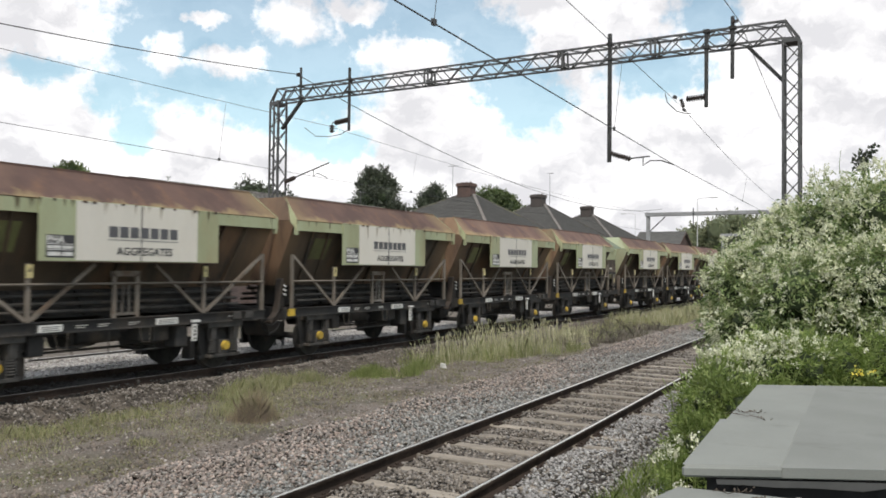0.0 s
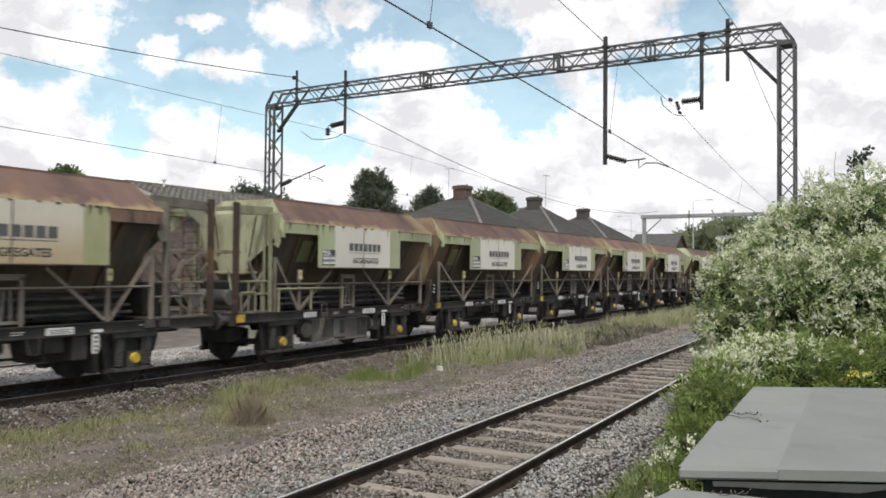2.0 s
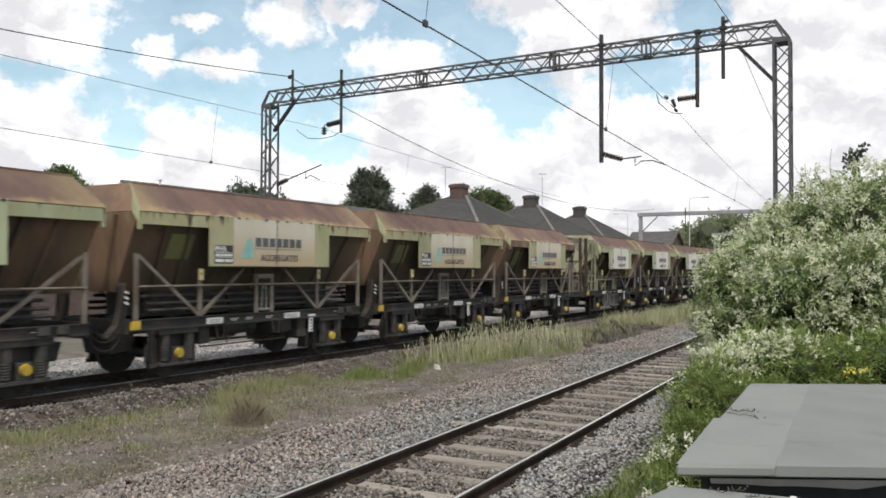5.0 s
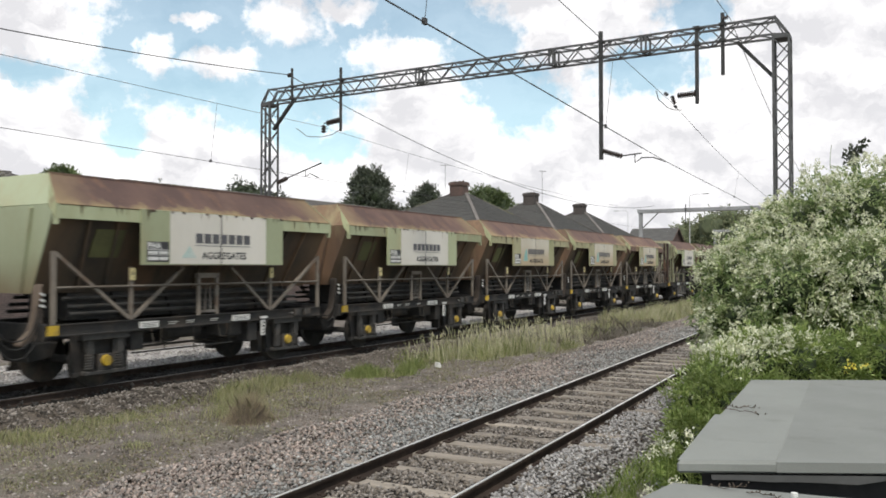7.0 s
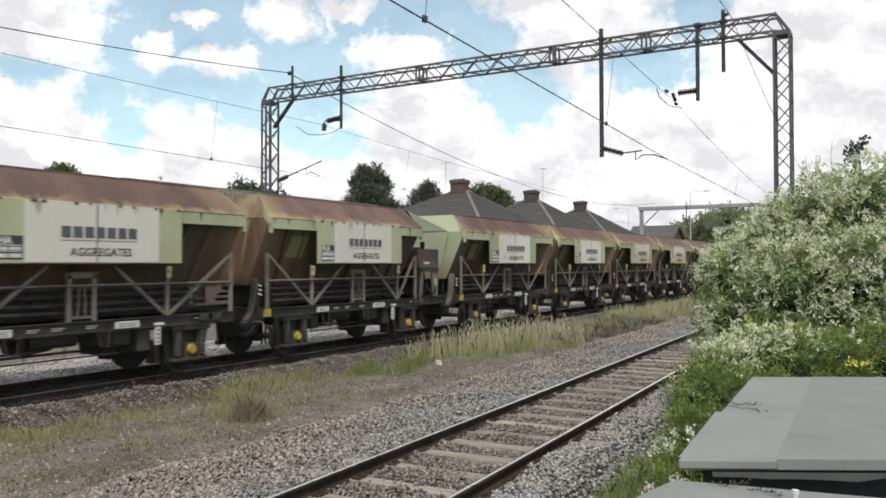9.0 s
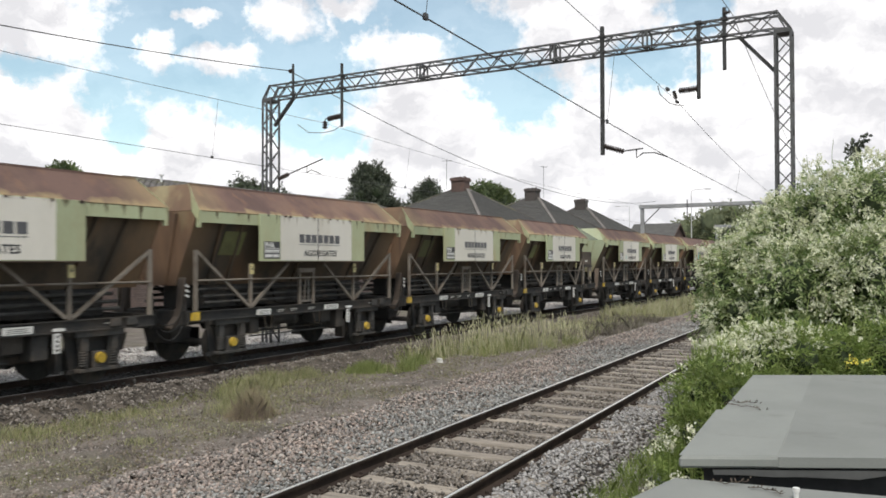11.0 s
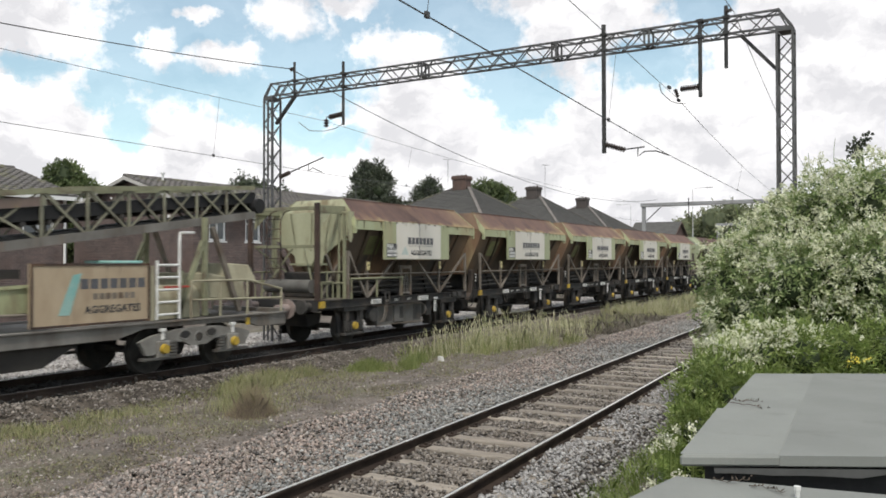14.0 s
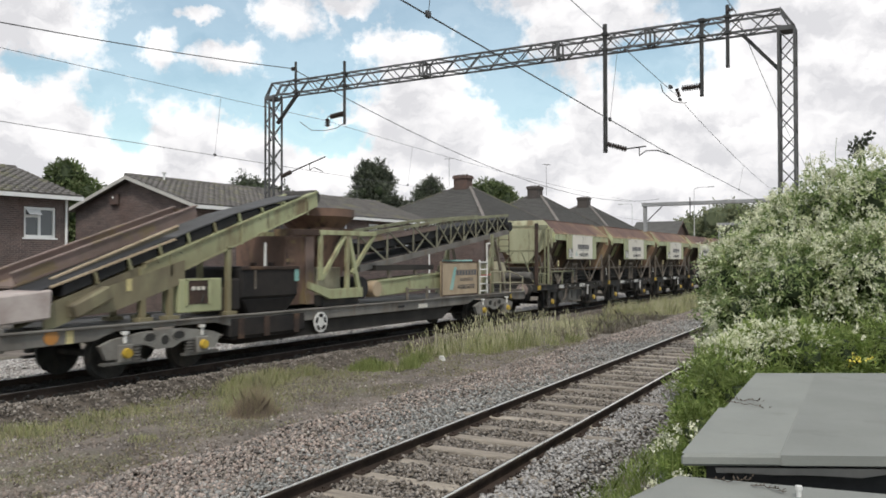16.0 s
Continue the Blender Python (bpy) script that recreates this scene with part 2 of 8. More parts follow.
def island_mat(name, cols, rough=0.85, trans=0.0, patch=None):
    """A colour for each loose piece out of a ramp; patch: scale, least and most of a coarse change in value."""
    m = bpy.data.materials.new(name)
    m.use_nodes = True
    nt = m.node_tree
    bs = nt.nodes["Principled BSDF"]
    g, r = nt.nodes.new("ShaderNodeNewGeometry"), nt.nodes.new("ShaderNodeValToRGB")
    r.color_ramp.elements[0].color, r.color_ramp.elements[0].position = (*cols[0], 1), 0
    r.color_ramp.elements[1].color, r.color_ramp.elements[1].position = (*cols[-1], 1), 1
    for i, c in enumerate(cols[1:-1], 1):
        r.color_ramp.elements.new(i / (len(cols) - 1)).color = (*c, 1)
    nt.links.new(g.outputs["Random Per Island"], r.inputs[0])
    colour = r.outputs[0]
    if patch:
        tc, no, mr, hs = (nt.nodes.new(k) for k in ("ShaderNodeTexCoord", "ShaderNodeTexNoise", "ShaderNodeMapRange", "ShaderNodeHueSaturation"))
        no.inputs["Scale"].default_value, no.inputs["Detail"].default_value = patch[0], 3.0
        mr.inputs["From Min"].default_value, mr.inputs["From Max"].default_value = 0.35, 0.65
        mr.inputs["To Min"].default_value, mr.inputs["To Max"].default_value = patch[1:]
        nt.links.new(tc.outputs["Object"], no.inputs["Vector"])
        nt.links.new(no.outputs["Fac"], mr.inputs["Value"])
        nt.links.new(mr.outputs[0], hs.inputs["Value"])
        nt.links.new(colour, hs.inputs["Color"])
        colour = hs.outputs[0]
    nt.links.new(colour, bs.inputs["Base Color"])
    bs.inputs["Roughness"].default_value = rough
    if trans:
        tr, mx = nt.nodes.new("ShaderNodeBsdfTranslucent"), nt.nodes.new("ShaderNodeMixShader")
        mx.inputs[0].default_value = trans
        nt.links.new(colour, tr.inputs[0])
        nt.links.new(bs.outputs[0], mx.inputs[1])
        nt.links.new(tr.outputs[0], mx.inputs[2])
        nt.links.new(mx.outputs[0], nt.nodes["Material Output"].inputs[0])
    return m


M_ground = mat("trackside_soil", (0.2, 0.173, 0.15), (0.122, 0.106, 0.09), 1.6, 0.95, bump=1.0, fine=34, speck=0.85, c3=(0.145, 0.138, 0.09), scale3=0.5, edges3=(0.5, 0.66), bumpdist=0.03, c4=(0.08, 0.069, 0.06), scale4=2.4, edges4=(0.55, 0.68))
M_shoulder = mat("brown_gritty_shoulder", (0.145, 0.122, 0.1), (0.09, 0.076, 0.063), 1.6, 0.95, bump=1.0, fine=34, speck=0.8, bumpdist=0.03)
M_darkstone = island_mat("brown_shoulder_stone", [(0.08, 0.07, 0.06), (0.2, 0.175, 0.15), (0.13, 0.113, 0.098), (0.34, 0.305, 0.27), (0.17, 0.15, 0.127)], 0.95)
M_tuftlow = island_mat("dead_tuft_base", [(0.24, 0.185, 0.145), (0.33, 0.26, 0.2), (0.19, 0.15, 0.12), (0.34, 0.29, 0.2)], 0.9, 0.2)
M_drytuft = island_mat("dry_tuft_stalk", [(0.26, 0.2, 0.155), (0.38, 0.32, 0.21), (0.42, 0.4, 0.22), (0.32, 0.245, 0.19), (0.48, 0.42, 0.3)], 0.9, 0.3)
# bed is darker than its stones, giving the shade in the gaps
M_bed = mat("ballast_bed", (0.1, 0.087, 0.078), (0.06, 0.053, 0.048), 1.2, 0.9, bump=0.9, fine=22, speck=0.6, bumpdist=0.04)
M_bed2 = mat("pale_ballast_bed", (0.36, 0.345, 0.33), (0.25, 0.235, 0.22), 1.2, 0.9, bump=0.9, fine=22, speck=0.6, bumpdist=0.04)
M_stone = island_mat("ballast_stone", [(0.06, 0.052, 0.044), (0.15, 0.13, 0.11), (0.23, 0.2, 0.165), (0.17, 0.157, 0.143), (0.36, 0.325, 0.29), (0.11, 0.09, 0.073)], 0.9)
M_stonepink = island_mat("pinkish_ballast_stone", [(0.1, 0.088, 0.08), (0.32, 0.25, 0.212), (0.2, 0.182, 0.168), (0.5, 0.405, 0.35), (0.135, 0.128, 0.122), (0.41, 0.37, 0.335)], 0.9)
M_stonegrey = island_mat("grey_ballast_stone", [(0.19, 0.185, 0.178), (0.31, 0.3, 0.29), (0.42, 0.41, 0.4), (0.26, 0.25, 0.24), (0.52, 0.51, 0.5)], 0.9)
M_soilstone = island_mat("soil_pebble", [(0.06, 0.05, 0.042), (0.19, 0.155, 0.13), (0.28, 0.235, 0.2), (0.11, 0.09, 0.075), (0.24, 0.21, 0.18), (0.5, 0.46, 0.43)], 0.95)
# near-black: oil, and the shadow under the wagons put into the colour
M_oilshade = island_mat("oily_shadow_stone", [(0.014, 0.013, 0.012), (0.036, 0.033, 0.03), (0.024, 0.022, 0.02), (0.055, 0.05, 0.045)], 0.75)
M_oilshadebed = mat("oily_shadow_bed", (0.03, 0.027, 0.025), (0.019, 0.018, 0.016), 1.2, 0.85, bump=0.9, fine=22, speck=0.5, bumpdist=0.04, spec=0.2)
M_stonemid = island_mat("mid_grey_ballast_stone", [(0.1, 0.102, 0.098), (0.22, 0.222, 0.21), (0.35, 0.35, 0.335), (0.16, 0.162, 0.154), (0.47, 0.465, 0.445)], 0.9)
M_stone2 = island_mat("pale_ballast_stone", [(0.2, 0.19, 0.18), (0.4, 0.39, 0.38), (0.55, 0.53, 0.51), (0.45, 0.42, 0.4), (0.3, 0.28, 0.27)], 0.9)
M_rail = mat("rail_rust", (0.06, 0.045, 0.037), (0.036, 0.028, 0.024), 3, 0.95, 0.0, bump=0.3, fine=60, spec=0.08)
M_railtop = mat("rail_polished", (0.87, 0.84, 0.79), (0.74, 0.71, 0.67), 1.0, 0.38, 0.85, bump=0.02, fine=90, speck=0.1, stretch=(6, 0.3, 1))
M_railworn = mat("dull_worn_rail_top", (0.22, 0.2, 0.185), (0.15, 0.135, 0.125), 1.0, 0.5, 0.6, bump=0.02, fine=90, speck=0.1)
M_sleeper = mat("weathered_sleeper", (0.31, 0.272, 0.224), (0.225, 0.196, 0.162), 2.5, 0.9, bump=0.5, fine=18, speck=0.3, stretch=(0.5, 3, 3), spread=0.16, c3=(0.14, 0.118, 0.096), scale3=1.8, edges3=(0.52, 0.68))
M_galv = mat("galvanised_steel", (0.125, 0.125, 0.128), (0.085, 0.085, 0.085), 3, 0.65, 0.3, bump=0.1, fine=30, speck=0.2)
M_dark = mat("dark_steel", (0.06, 0.06, 0.06), (0.035, 0.034, 0.033), 3, 0.6, 0.3, bump=0.1)
M_wire = mat("wire", (0.085, 0.085, 0.088), (0.06, 0.06, 0.062), 3, 0.6, 0.3, bump=0)
M_insul = mat("brown_glaze", (0.05, 0.035, 0.03), (0.035, 0.025, 0.02), 4, 0.3, bump=0)
M_green = mat("pale_green_paint", (0.385, 0.42, 0.27), (0.335, 0.35, 0.215), 1.2, 0.65, bump=0.1, fine=25, speck=0.1, stretch=(1, 1, 0.35), c3=(0.35, 0.31, 0.185), scale3=0.8, edges3=(0.52, 0.7), spread=0.15, drip=(3.26, 0.3, (0.1, 0.085, 0.05), 9.0, 0.53), spec=0.3)
M_oldband = mat("stained_olive_cream_paint", (0.4, 0.385, 0.24), (0.33, 0.3, 0.18), 1.2, 0.7, bump=0.1, fine=25, speck=0.1, stretch=(1, 1, 0.35), c3=(0.3, 0.31, 0.16), scale3=0.8, edges3=(0.54, 0.7), drip=(3.26, 0.3, (0.085, 0.07, 0.045), 9.0, 0.5), spec=0.3)
M_greenclean = mat("clean_pale_green_paint", (0.425, 0.47, 0.32), (0.38, 0.41, 0.27), 0.7, 0.6, bump=0.08, fine=25, speck=0.08, stretch=(1, 1, 0.4), c3=(0.38, 0.34, 0.21), scale3=0.7, edges3=(0.54, 0.72), spec=0.3, zwear=(1.7, 2.4, (0.26, 0.22, 0.14), 0.5, 1.2))
M_canopy = mat("grey_green_canopy", (0.2, 0.235, 0.165), (0.165, 0.19, 0.13), 0.7, 0.65, bump=0.08, fine=25, speck=0.1, spec=0.3)
M_paleend = mat("pale_cream_green_end", (0.42, 0.425, 0.29), (0.33, 0.33, 0.215), 1.0, 0.7, bump=0.12, fine=25, speck=0.12, stretch=(1, 1, 0.4), c3=(0.2, 0.165, 0.1), scale3=1.6, edges3=(0.53, 0.68), c4=(0.12, 0.095, 0.065), scale4=3.5, edges4=(0.57, 0.7), stretch4=(1, 1, 0.5), spec=0.3)
M_endgrey = mat("grey_brown_dirty_end", (0.24, 0.215, 0.18), (0.17, 0.145, 0.115), 1.2, 0.8, bump=0.15, fine=22, speck=0.15, stretch=(1, 1, 0.4), c3=(0.3, 0.3, 0.2), scale3=1.0, edges3=(0.52, 0.68), c4=(0.11, 0.08, 0.06), scale4=2.5, edges4=(0.57, 0.7))
M_box = mat("dark_grey_equipment_box", (0.135, 0.13, 0.121), (0.09, 0.087, 0.081), 2, 0.8, bump=0.1, fine=25, speck=0.2, spec=0.25, c3=(0.12, 0.1, 0.085), scale3=2.0, edges3=(0.54, 0.7))
M_bogie = mat("grey_cast_bogie", (0.25, 0.245, 0.225), (0.17, 0.16, 0.145), 2, 0.85, bump=0.12, fine=25, speck=0.2, spec=0.25)
M_buffer = mat("dusty_pinkish_buffer", (0.34, 0.27, 0.245), (0.22, 0.18, 0.165), 2, 0.8, bump=0.1, fine=25, speck=0.2, c3=(0.13, 0.11, 0.1), scale3=3.0, edges3=(0.54, 0.7))
M_ygreen = mat("weathered_yellow_green_paint", (0.42, 0.44, 0.265), (0.33, 0.345, 0.2), 1.2, 0.7, bump=0.12, fine=25, speck=0.12, stretch=(1, 1, 0.4), c3=(0.2, 0.16, 0.1), scale3=1.6, edges3=(0.54, 0.7), spread=0.1, c4=(0.27, 0.23, 0.14), scale4=5.0, edges4=(0.54, 0.72), spec=0.3)
M_dullgreen = mat("dull_olive_green_paint", (0.27, 0.275, 0.175), (0.2, 0.2, 0.13), 1.5, 0.75, bump=0.1, fine=25, speck=0.15, c3=(0.15, 0.12, 0.085), scale3=2.0, edges3=(0.52, 0.68), spec=0.3)
M_column = mat("dark_rust_brown_column", (0.075, 0.05, 0.04), (0.045, 0.034, 0.03), 1.5, 0.85, bump=0.1, fine=22, speck=0.2, c3=(0.12, 0.075, 0.05), scale3=1.2, spec=0.25)
M_roof = mat("rusted_hopper_top", (0.152, 0.096, 0.08), (0.108, 0.07, 0.062), 1.1, 0.8, bump=0.15, fine=20, speck=0.14, stretch=(1, 1, 0.3), spread=0.14, c3=(0.2, 0.13, 0.098), scale3=0.6, edges3=(0.52, 0.7), c4=(0.19, 0.112, 0.078), scale4=3.0, edges4=(0.54, 0.74), stretch4=(1, 1, 0.12), spec=0.25, zwear=(3.24, 3.36, (0.29, 0.22, 0.125), 0.55, 2.6), ywear=(2.75, 4.1, (0.32, 0.24, 0.135), 1.3, 0.9))
M_end = mat("rust_streaked_end_sheet", (0.22, 0.137, 0.083), (0.14, 0.09, 0.061), 1.3, 0.75, bump=0.15, fine=20, speck=0.15, stretch=(1, 1, 0.25), c3=(0.36, 0.31, 0.175), scale3=0.8, edges3=(0.53, 0.7), spread=0.18, c4=(0.08, 0.054, 0.041), scale4=2.2, edges4=(0.55, 0.7), stretch4=(1, 1, 0.4))
M_hopper = mat("brown_hopper_sheet", (0.092, 0.068, 0.046), (0.056, 0.044, 0.033), 1.0, 0.8, bump=0.2, fine=20, speck=0.2, stretch=(1, 1, 0.25), c3=(0.155, 0.09, 0.05), scale3=0.9, edges3=(0.5, 0.68), spread=0.2, c4=(0.042, 0.036, 0.03), scale4=1.8, edges4=(0.54, 0.68), stretch4=(1, 1, 0.4), ywear=(2.9, 4.1, (0.22, 0.14, 0.078), 1.2, 1.0))
M_skirt = mat("dusty_brown_skirt", (0.16, 0.125, 0.1), (0.1, 0.08, 0.065), 1.5, 0.85, bump=0.12, fine=20, speck=0.2, stretch=(1, 1, 0.4), spec=0.25)
M_skirtdark = mat("dark_brown_skirt", (0.085, 0.068, 0.056), (0.055, 0.045, 0.038), 1.5, 0.85, bump=0.12, fine=20, speck=0.2, stretch=(1, 1, 0.4), spec=0.25)
M_brace = mat("dusty_brown_steel", (0.195, 0.168, 0.138), (0.13, 0.111, 0.091), 2, 0.8, bump=0.15, fine=25, speck=0.2, c3=(0.125, 0.088, 0.063), scale3=2, edges3=(0.54, 0.68), spread=0.16)
M_black = mat("grimy_black_underframe", (0.036, 0.036, 0.036), (0.052, 0.049, 0.046), 2, 0.8, 0.0, bump=0.12, fine=25, speck=0.3, spec=0.2, c3=(0.082, 0.068, 0.057), scale3=1.5, edges3=(0.5, 0.7))
M_grime = mat("brake_dust_grey", (0.075, 0.072, 0.068), (0.046, 0.045, 0.043), 3, 0.9, bump=0.2, fine=25, speck=0.3, spec=0.2, c3=(0.1, 0.084, 0.07), scale3=2.0, edges3=(0.52, 0.7))
M_cream = mat("dusty_off_white_panel", (0.66, 0.63, 0.565), (0.61, 0.58, 0.51), 0.8, 0.55, bump=0.04, fine=20, speck=0.05, stretch=(1, 1, 0.35), c3=(0.5, 0.45, 0.36), scale3=0.9, edges3=(0.6, 0.85), spread=0.05, drip=(3.25, 0.35, (0.36, 0.32, 0.25), 7.0, 0.55))
M_tan = mat("tan_faded_board", (0.45, 0.36, 0.25), (0.37, 0.285, 0.19), 1.2, 0.6, bump=0.05, fine=20, speck=0.1, stretch=(1, 1, 0.35), c3=(0.28, 0.2, 0.13), scale3=1.6, edges3=(0.54, 0.72), c4=(0.2, 0.145, 0.1), scale4=5.0, edges4=(0.6, 0.74), stretch4=(1, 1, 0.5))
M_creamtan = mat("cream_board_browning_downwards", (0.6, 0.56, 0.47), (0.54, 0.49, 0.39), 1.0, 0.6, bump=0.05, fine=20, speck=0.06, stretch=(1, 1, 0.35), zwear=(2.4, 3.0, (0.46, 0.36, 0.23), 0.3, 1.2))
M_yellow = mat("yellow_paint", (0.54, 0.36, 0.03), (0.4, 0.27, 0.04), 6, 0.5, bump=0.05, c3=(0.16, 0.12, 0.06), scale3=5.0, edges3=(0.58, 0.72), spread=0.2)
M_petal = island_mat("yellow_petal", [(0.75, 0.6, 0.06), (0.85, 0.75, 0.16)], 0.7, 0.2)
M_chimred = mat("red_brown_chimney_brick", (0.125, 0.078, 0.064), (0.092, 0.064, 0.056), 2, 0.9, bump=0.3, fine=10)
M_tag = mat("pale_yellow_plate", (0.6, 0.52, 0.25), (0.5, 0.43, 0.22), 6, 0.55, bump=0.03)
M_white = mat("white_paint", (0.72, 0.72, 0.70), (0.6, 0.59, 0.56), 4, 0.55, bump=0.05, speck=0.08)
M_ink = mat("dark_grey_lettering", (0.04, 0.04, 0.045), (0.03, 0.03, 0.033), 4, 0.6, bump=0)
M_ink2 = mat("worn_grey_lettering", (0.1, 0.1, 0.11), (0.08, 0.08, 0.085), 4, 0.6, bump=0)
M_teal = mat("teal_paint", (0.2, 0.42, 0.39), (0.29, 0.46, 0.42), 3, 0.6, bump=0)
M_tealpale = mat("faded_pale_teal_paint", (0.42, 0.54, 0.5), (0.5, 0.55, 0.51), 3, 0.6, bump=0)
M_red = mat("red_paint", (0.45, 0.06, 0.04), None, 4, 0.5, bump=0)
M_rubber = mat("black_rubber", (0.03, 0.03, 0.032), (0.022, 0.022, 0.022), 3, 0.8, bump=0.05, spec=0.25)
M_wood = mat("rusty_brown_steel", (0.19, 0.115, 0.084), (0.125, 0.078, 0.06), 1.5, 0.8, bump=0.15, fine=22, speck=0.2, stretch=(1, 1, 0.4), c3=(0.22, 0.16, 0.085), scale3=1.0, c4=(0.05, 0.035, 0.03), scale4=3.0, edges4=(0.55, 0.7))
M_pink = mat("pinkish_faded_steel", (0.235, 0.17, 0.15), (0.16, 0.12, 0.1), 1.0, 0.75, bump=0.1, fine=22, speck=0.15, c3=(0.2, 0.15, 0.09), scale3=1.2)
M_frame = mat("grey_wagon_frame", (0.2, 0.19, 0.173), (0.135, 0.127, 0.115), 1.2, 0.85, bump=0.1, fine=22, speck=0.2, stretch=(1, 1, 0.4), c3=(0.095, 0.08, 0.066), scale3=1.0, edges3=(0.5, 0.66), c4=(0.17, 0.125, 0.09), scale4=3.5, edges4=(0.56, 0.72), stretch4=(1, 1, 0.3))
M_lamp = mat("pale_grey_lamp_column", (0.55, 0.55, 0.55), (0.46, 0.46, 0.46), 2, 0.6, bump=0.03)
M_pale = mat("pale_weathered_zinc", (0.33, 0.335, 0.34), (0.26, 0.262, 0.265), 2, 0.7, bump=0.08, fine=20, speck=0.15)
M_felt = mat("grey_mineral_felt", (0.235, 0.245, 0.226), (0.203, 0.212, 0.196), 1.4, 0.85, bump=0.3, fine=160, speck=0.2, c3=(0.215, 0.216, 0.198), scale3=0.8, edges3=(0.56, 0.75), bumpdist=0.004, c4=(0.17, 0.172, 0.16), scale4=3.0, edges4=(0.6, 0.78))
M_felt2 = mat("darker_mineral_felt", (0.215, 0.224, 0.208), (0.19, 0.198, 0.183), 1.4, 0.85, bump=0.3, fine=160, speck=0.2, bumpdist=0.004, c4=(0.16, 0.162, 0.15), scale4=3.0, edges4=(0.6, 0.78))
M_brick = mat("dark_brick", (0.125, 0.092, 0.083), (0.095, 0.073, 0.066), 2, 0.9, bump=0.2, fine=12, speck=0.25, c3=(0.105, 0.07, 0.06), scale3=0.5, edges3=(0.5, 0.7))
def coursed(m, joint):
    """Brick courses over a wall material, 225 by 75 mm."""
    nt = m.node_tree
    bs = nt.nodes["Principled BSDF"]
    old = bs.inputs["Base Color"].links[0].from_socket
    tc, sep, com, ad, br, mx = (nt.nodes.new(k) for k in ("ShaderNodeTexCoord", "ShaderNodeSeparateXYZ", "ShaderNodeCombineXYZ", "ShaderNodeMath", "ShaderNodeTexBrick", "ShaderNodeMix"))
    L = nt.links.new
    L(tc.outputs["Object"], sep.inputs[0])
    L(sep.outputs[0], ad.inputs[0])
    L(sep.outputs[1], ad.inputs[1])
    L(ad.outputs[0], com.inputs[0])
    L(sep.outputs[2], com.inputs[1])
    L(com.outputs[0], br.inputs["Vector"])
    br.inputs["Scale"].default_value, br.inputs["Mortar Size"].default_value = 1.0, 0.006
    br.inputs["Brick Width"].default_value, br.inputs["Row Height"].default_value = 0.225, 0.075
    br.inputs["Color1"].default_value, br.inputs["Color2"].default_value, br.inputs["Mortar"].default_value = (1.15, 1.1, 1.1, 1), (0.78, 0.8, 0.82, 1), (*joint, 1)
    mx.data_type, mx.blend_type = "RGBA", "MULTIPLY"
    mx.inputs[0].default_value = 1.0
    L(old, mx.inputs[6])
    L(br.outputs["Color"], mx.inputs[7])
    L(mx.outputs[2], bs.inputs["Base Color"])


coursed(M_brick, (1.9, 2.1, 2.2))
M_mortar = mat("mortar", (0.2, 0.18, 0.165), None, 2, 0.95, bump=0.1)
M_barge = mat("grubby_white_bargeboard", (0.5, 0.485, 0.455), (0.4, 0.385, 0.36), 1.5, 0.7, bump=0.05, fine=15, speck=0.1)
M_tile = mat("grey_brown_roof_tile", (0.135, 0.125, 0.118), (0.1, 0.093, 0.087), 1.5, 0.85, bump=0.2, fine=10, speck=0.25, c3=(0.15, 0.145, 0.1), scale3=0.8, spread=0.2)
M_freshgrass = island_mat("fresh_grass", [(0.17, 0.22, 0.065), (0.25, 0.3, 0.1), (0.34, 0.37, 0.16)], 0.75, 0.3)
M_tallgrass = island_mat("yellowing_tall_grass", [(0.15, 0.19, 0.06), (0.22, 0.265, 0.09), (0.3, 0.32, 0.13), (0.44, 0.41, 0.24), (0.19, 0.215, 0.085)], 0.8, 0.3, (1.0, 0.75, 1.25))
M_slate = mat("dark_slate_roof", (0.098, 0.095, 0.09), (0.076, 0.074, 0.07), 1.2, 0.9, bump=0.2, fine=8, speck=0.2, stretch=(1, 1, 3))
M_chim = mat("chimney_brick", (0.088, 0.072, 0.066), (0.068, 0.06, 0.055), 2, 0.9, bump=0.3, fine=10)
M_upvc = mat("white_window_frame", (0.78, 0.78, 0.77), (0.72, 0.72, 0.71), 2, 0.4, bump=0, speck=0.03)
M_glass = bpy.data.materials.new("window_glass")
M_glass.use_nodes = True
_b = M_glass.node_tree.nodes["Principled BSDF"]
_b.inputs["Base Color"].default_value, _b.inputs["Roughness"].default_value, _b.inputs["Metallic"].default_value = (0.12, 0.13, 0.14, 1), 0.06, 0.0
M_curtain = mat("pale_net_curtain", (0.4, 0.39, 0.37), (0.3, 0.29, 0.28), 2, 0.9, bump=0.3, fine=18, stretch=(1, 6, 0.3))
M_render = mat("grey_render", (0.3, 0.29, 0.28), None, 1, 0.9, bump=0.1)
M_bark = mat("bark", (0.1, 0.075, 0.055), (0.06, 0.048, 0.036), 3, 0.95, bump=0.5, fine=15)
M_leafdark = island_mat("dark_evergreen_leaf", [(0.045, 0.056, 0.038), (0.07, 0.084, 0.056), (0.115, 0.128, 0.09)], 0.7, 0.15, (0.8, 0.7, 1.4))
M_leafmid = island_mat("mid_green_leaf", [(0.06, 0.09, 0.03), (0.1, 0.135, 0.05), (0.16, 0.19, 0.085)], 0.7, 0.2, (0.8, 0.7, 1.35))
# far leaf and core are paler: haze of distance mixed into the colours
M_leaffar = island_mat("far_hazed_leaf", [(0.125, 0.145, 0.078), (0.17, 0.19, 0.1), (0.225, 0.24, 0.135)], 0.8, 0.25)
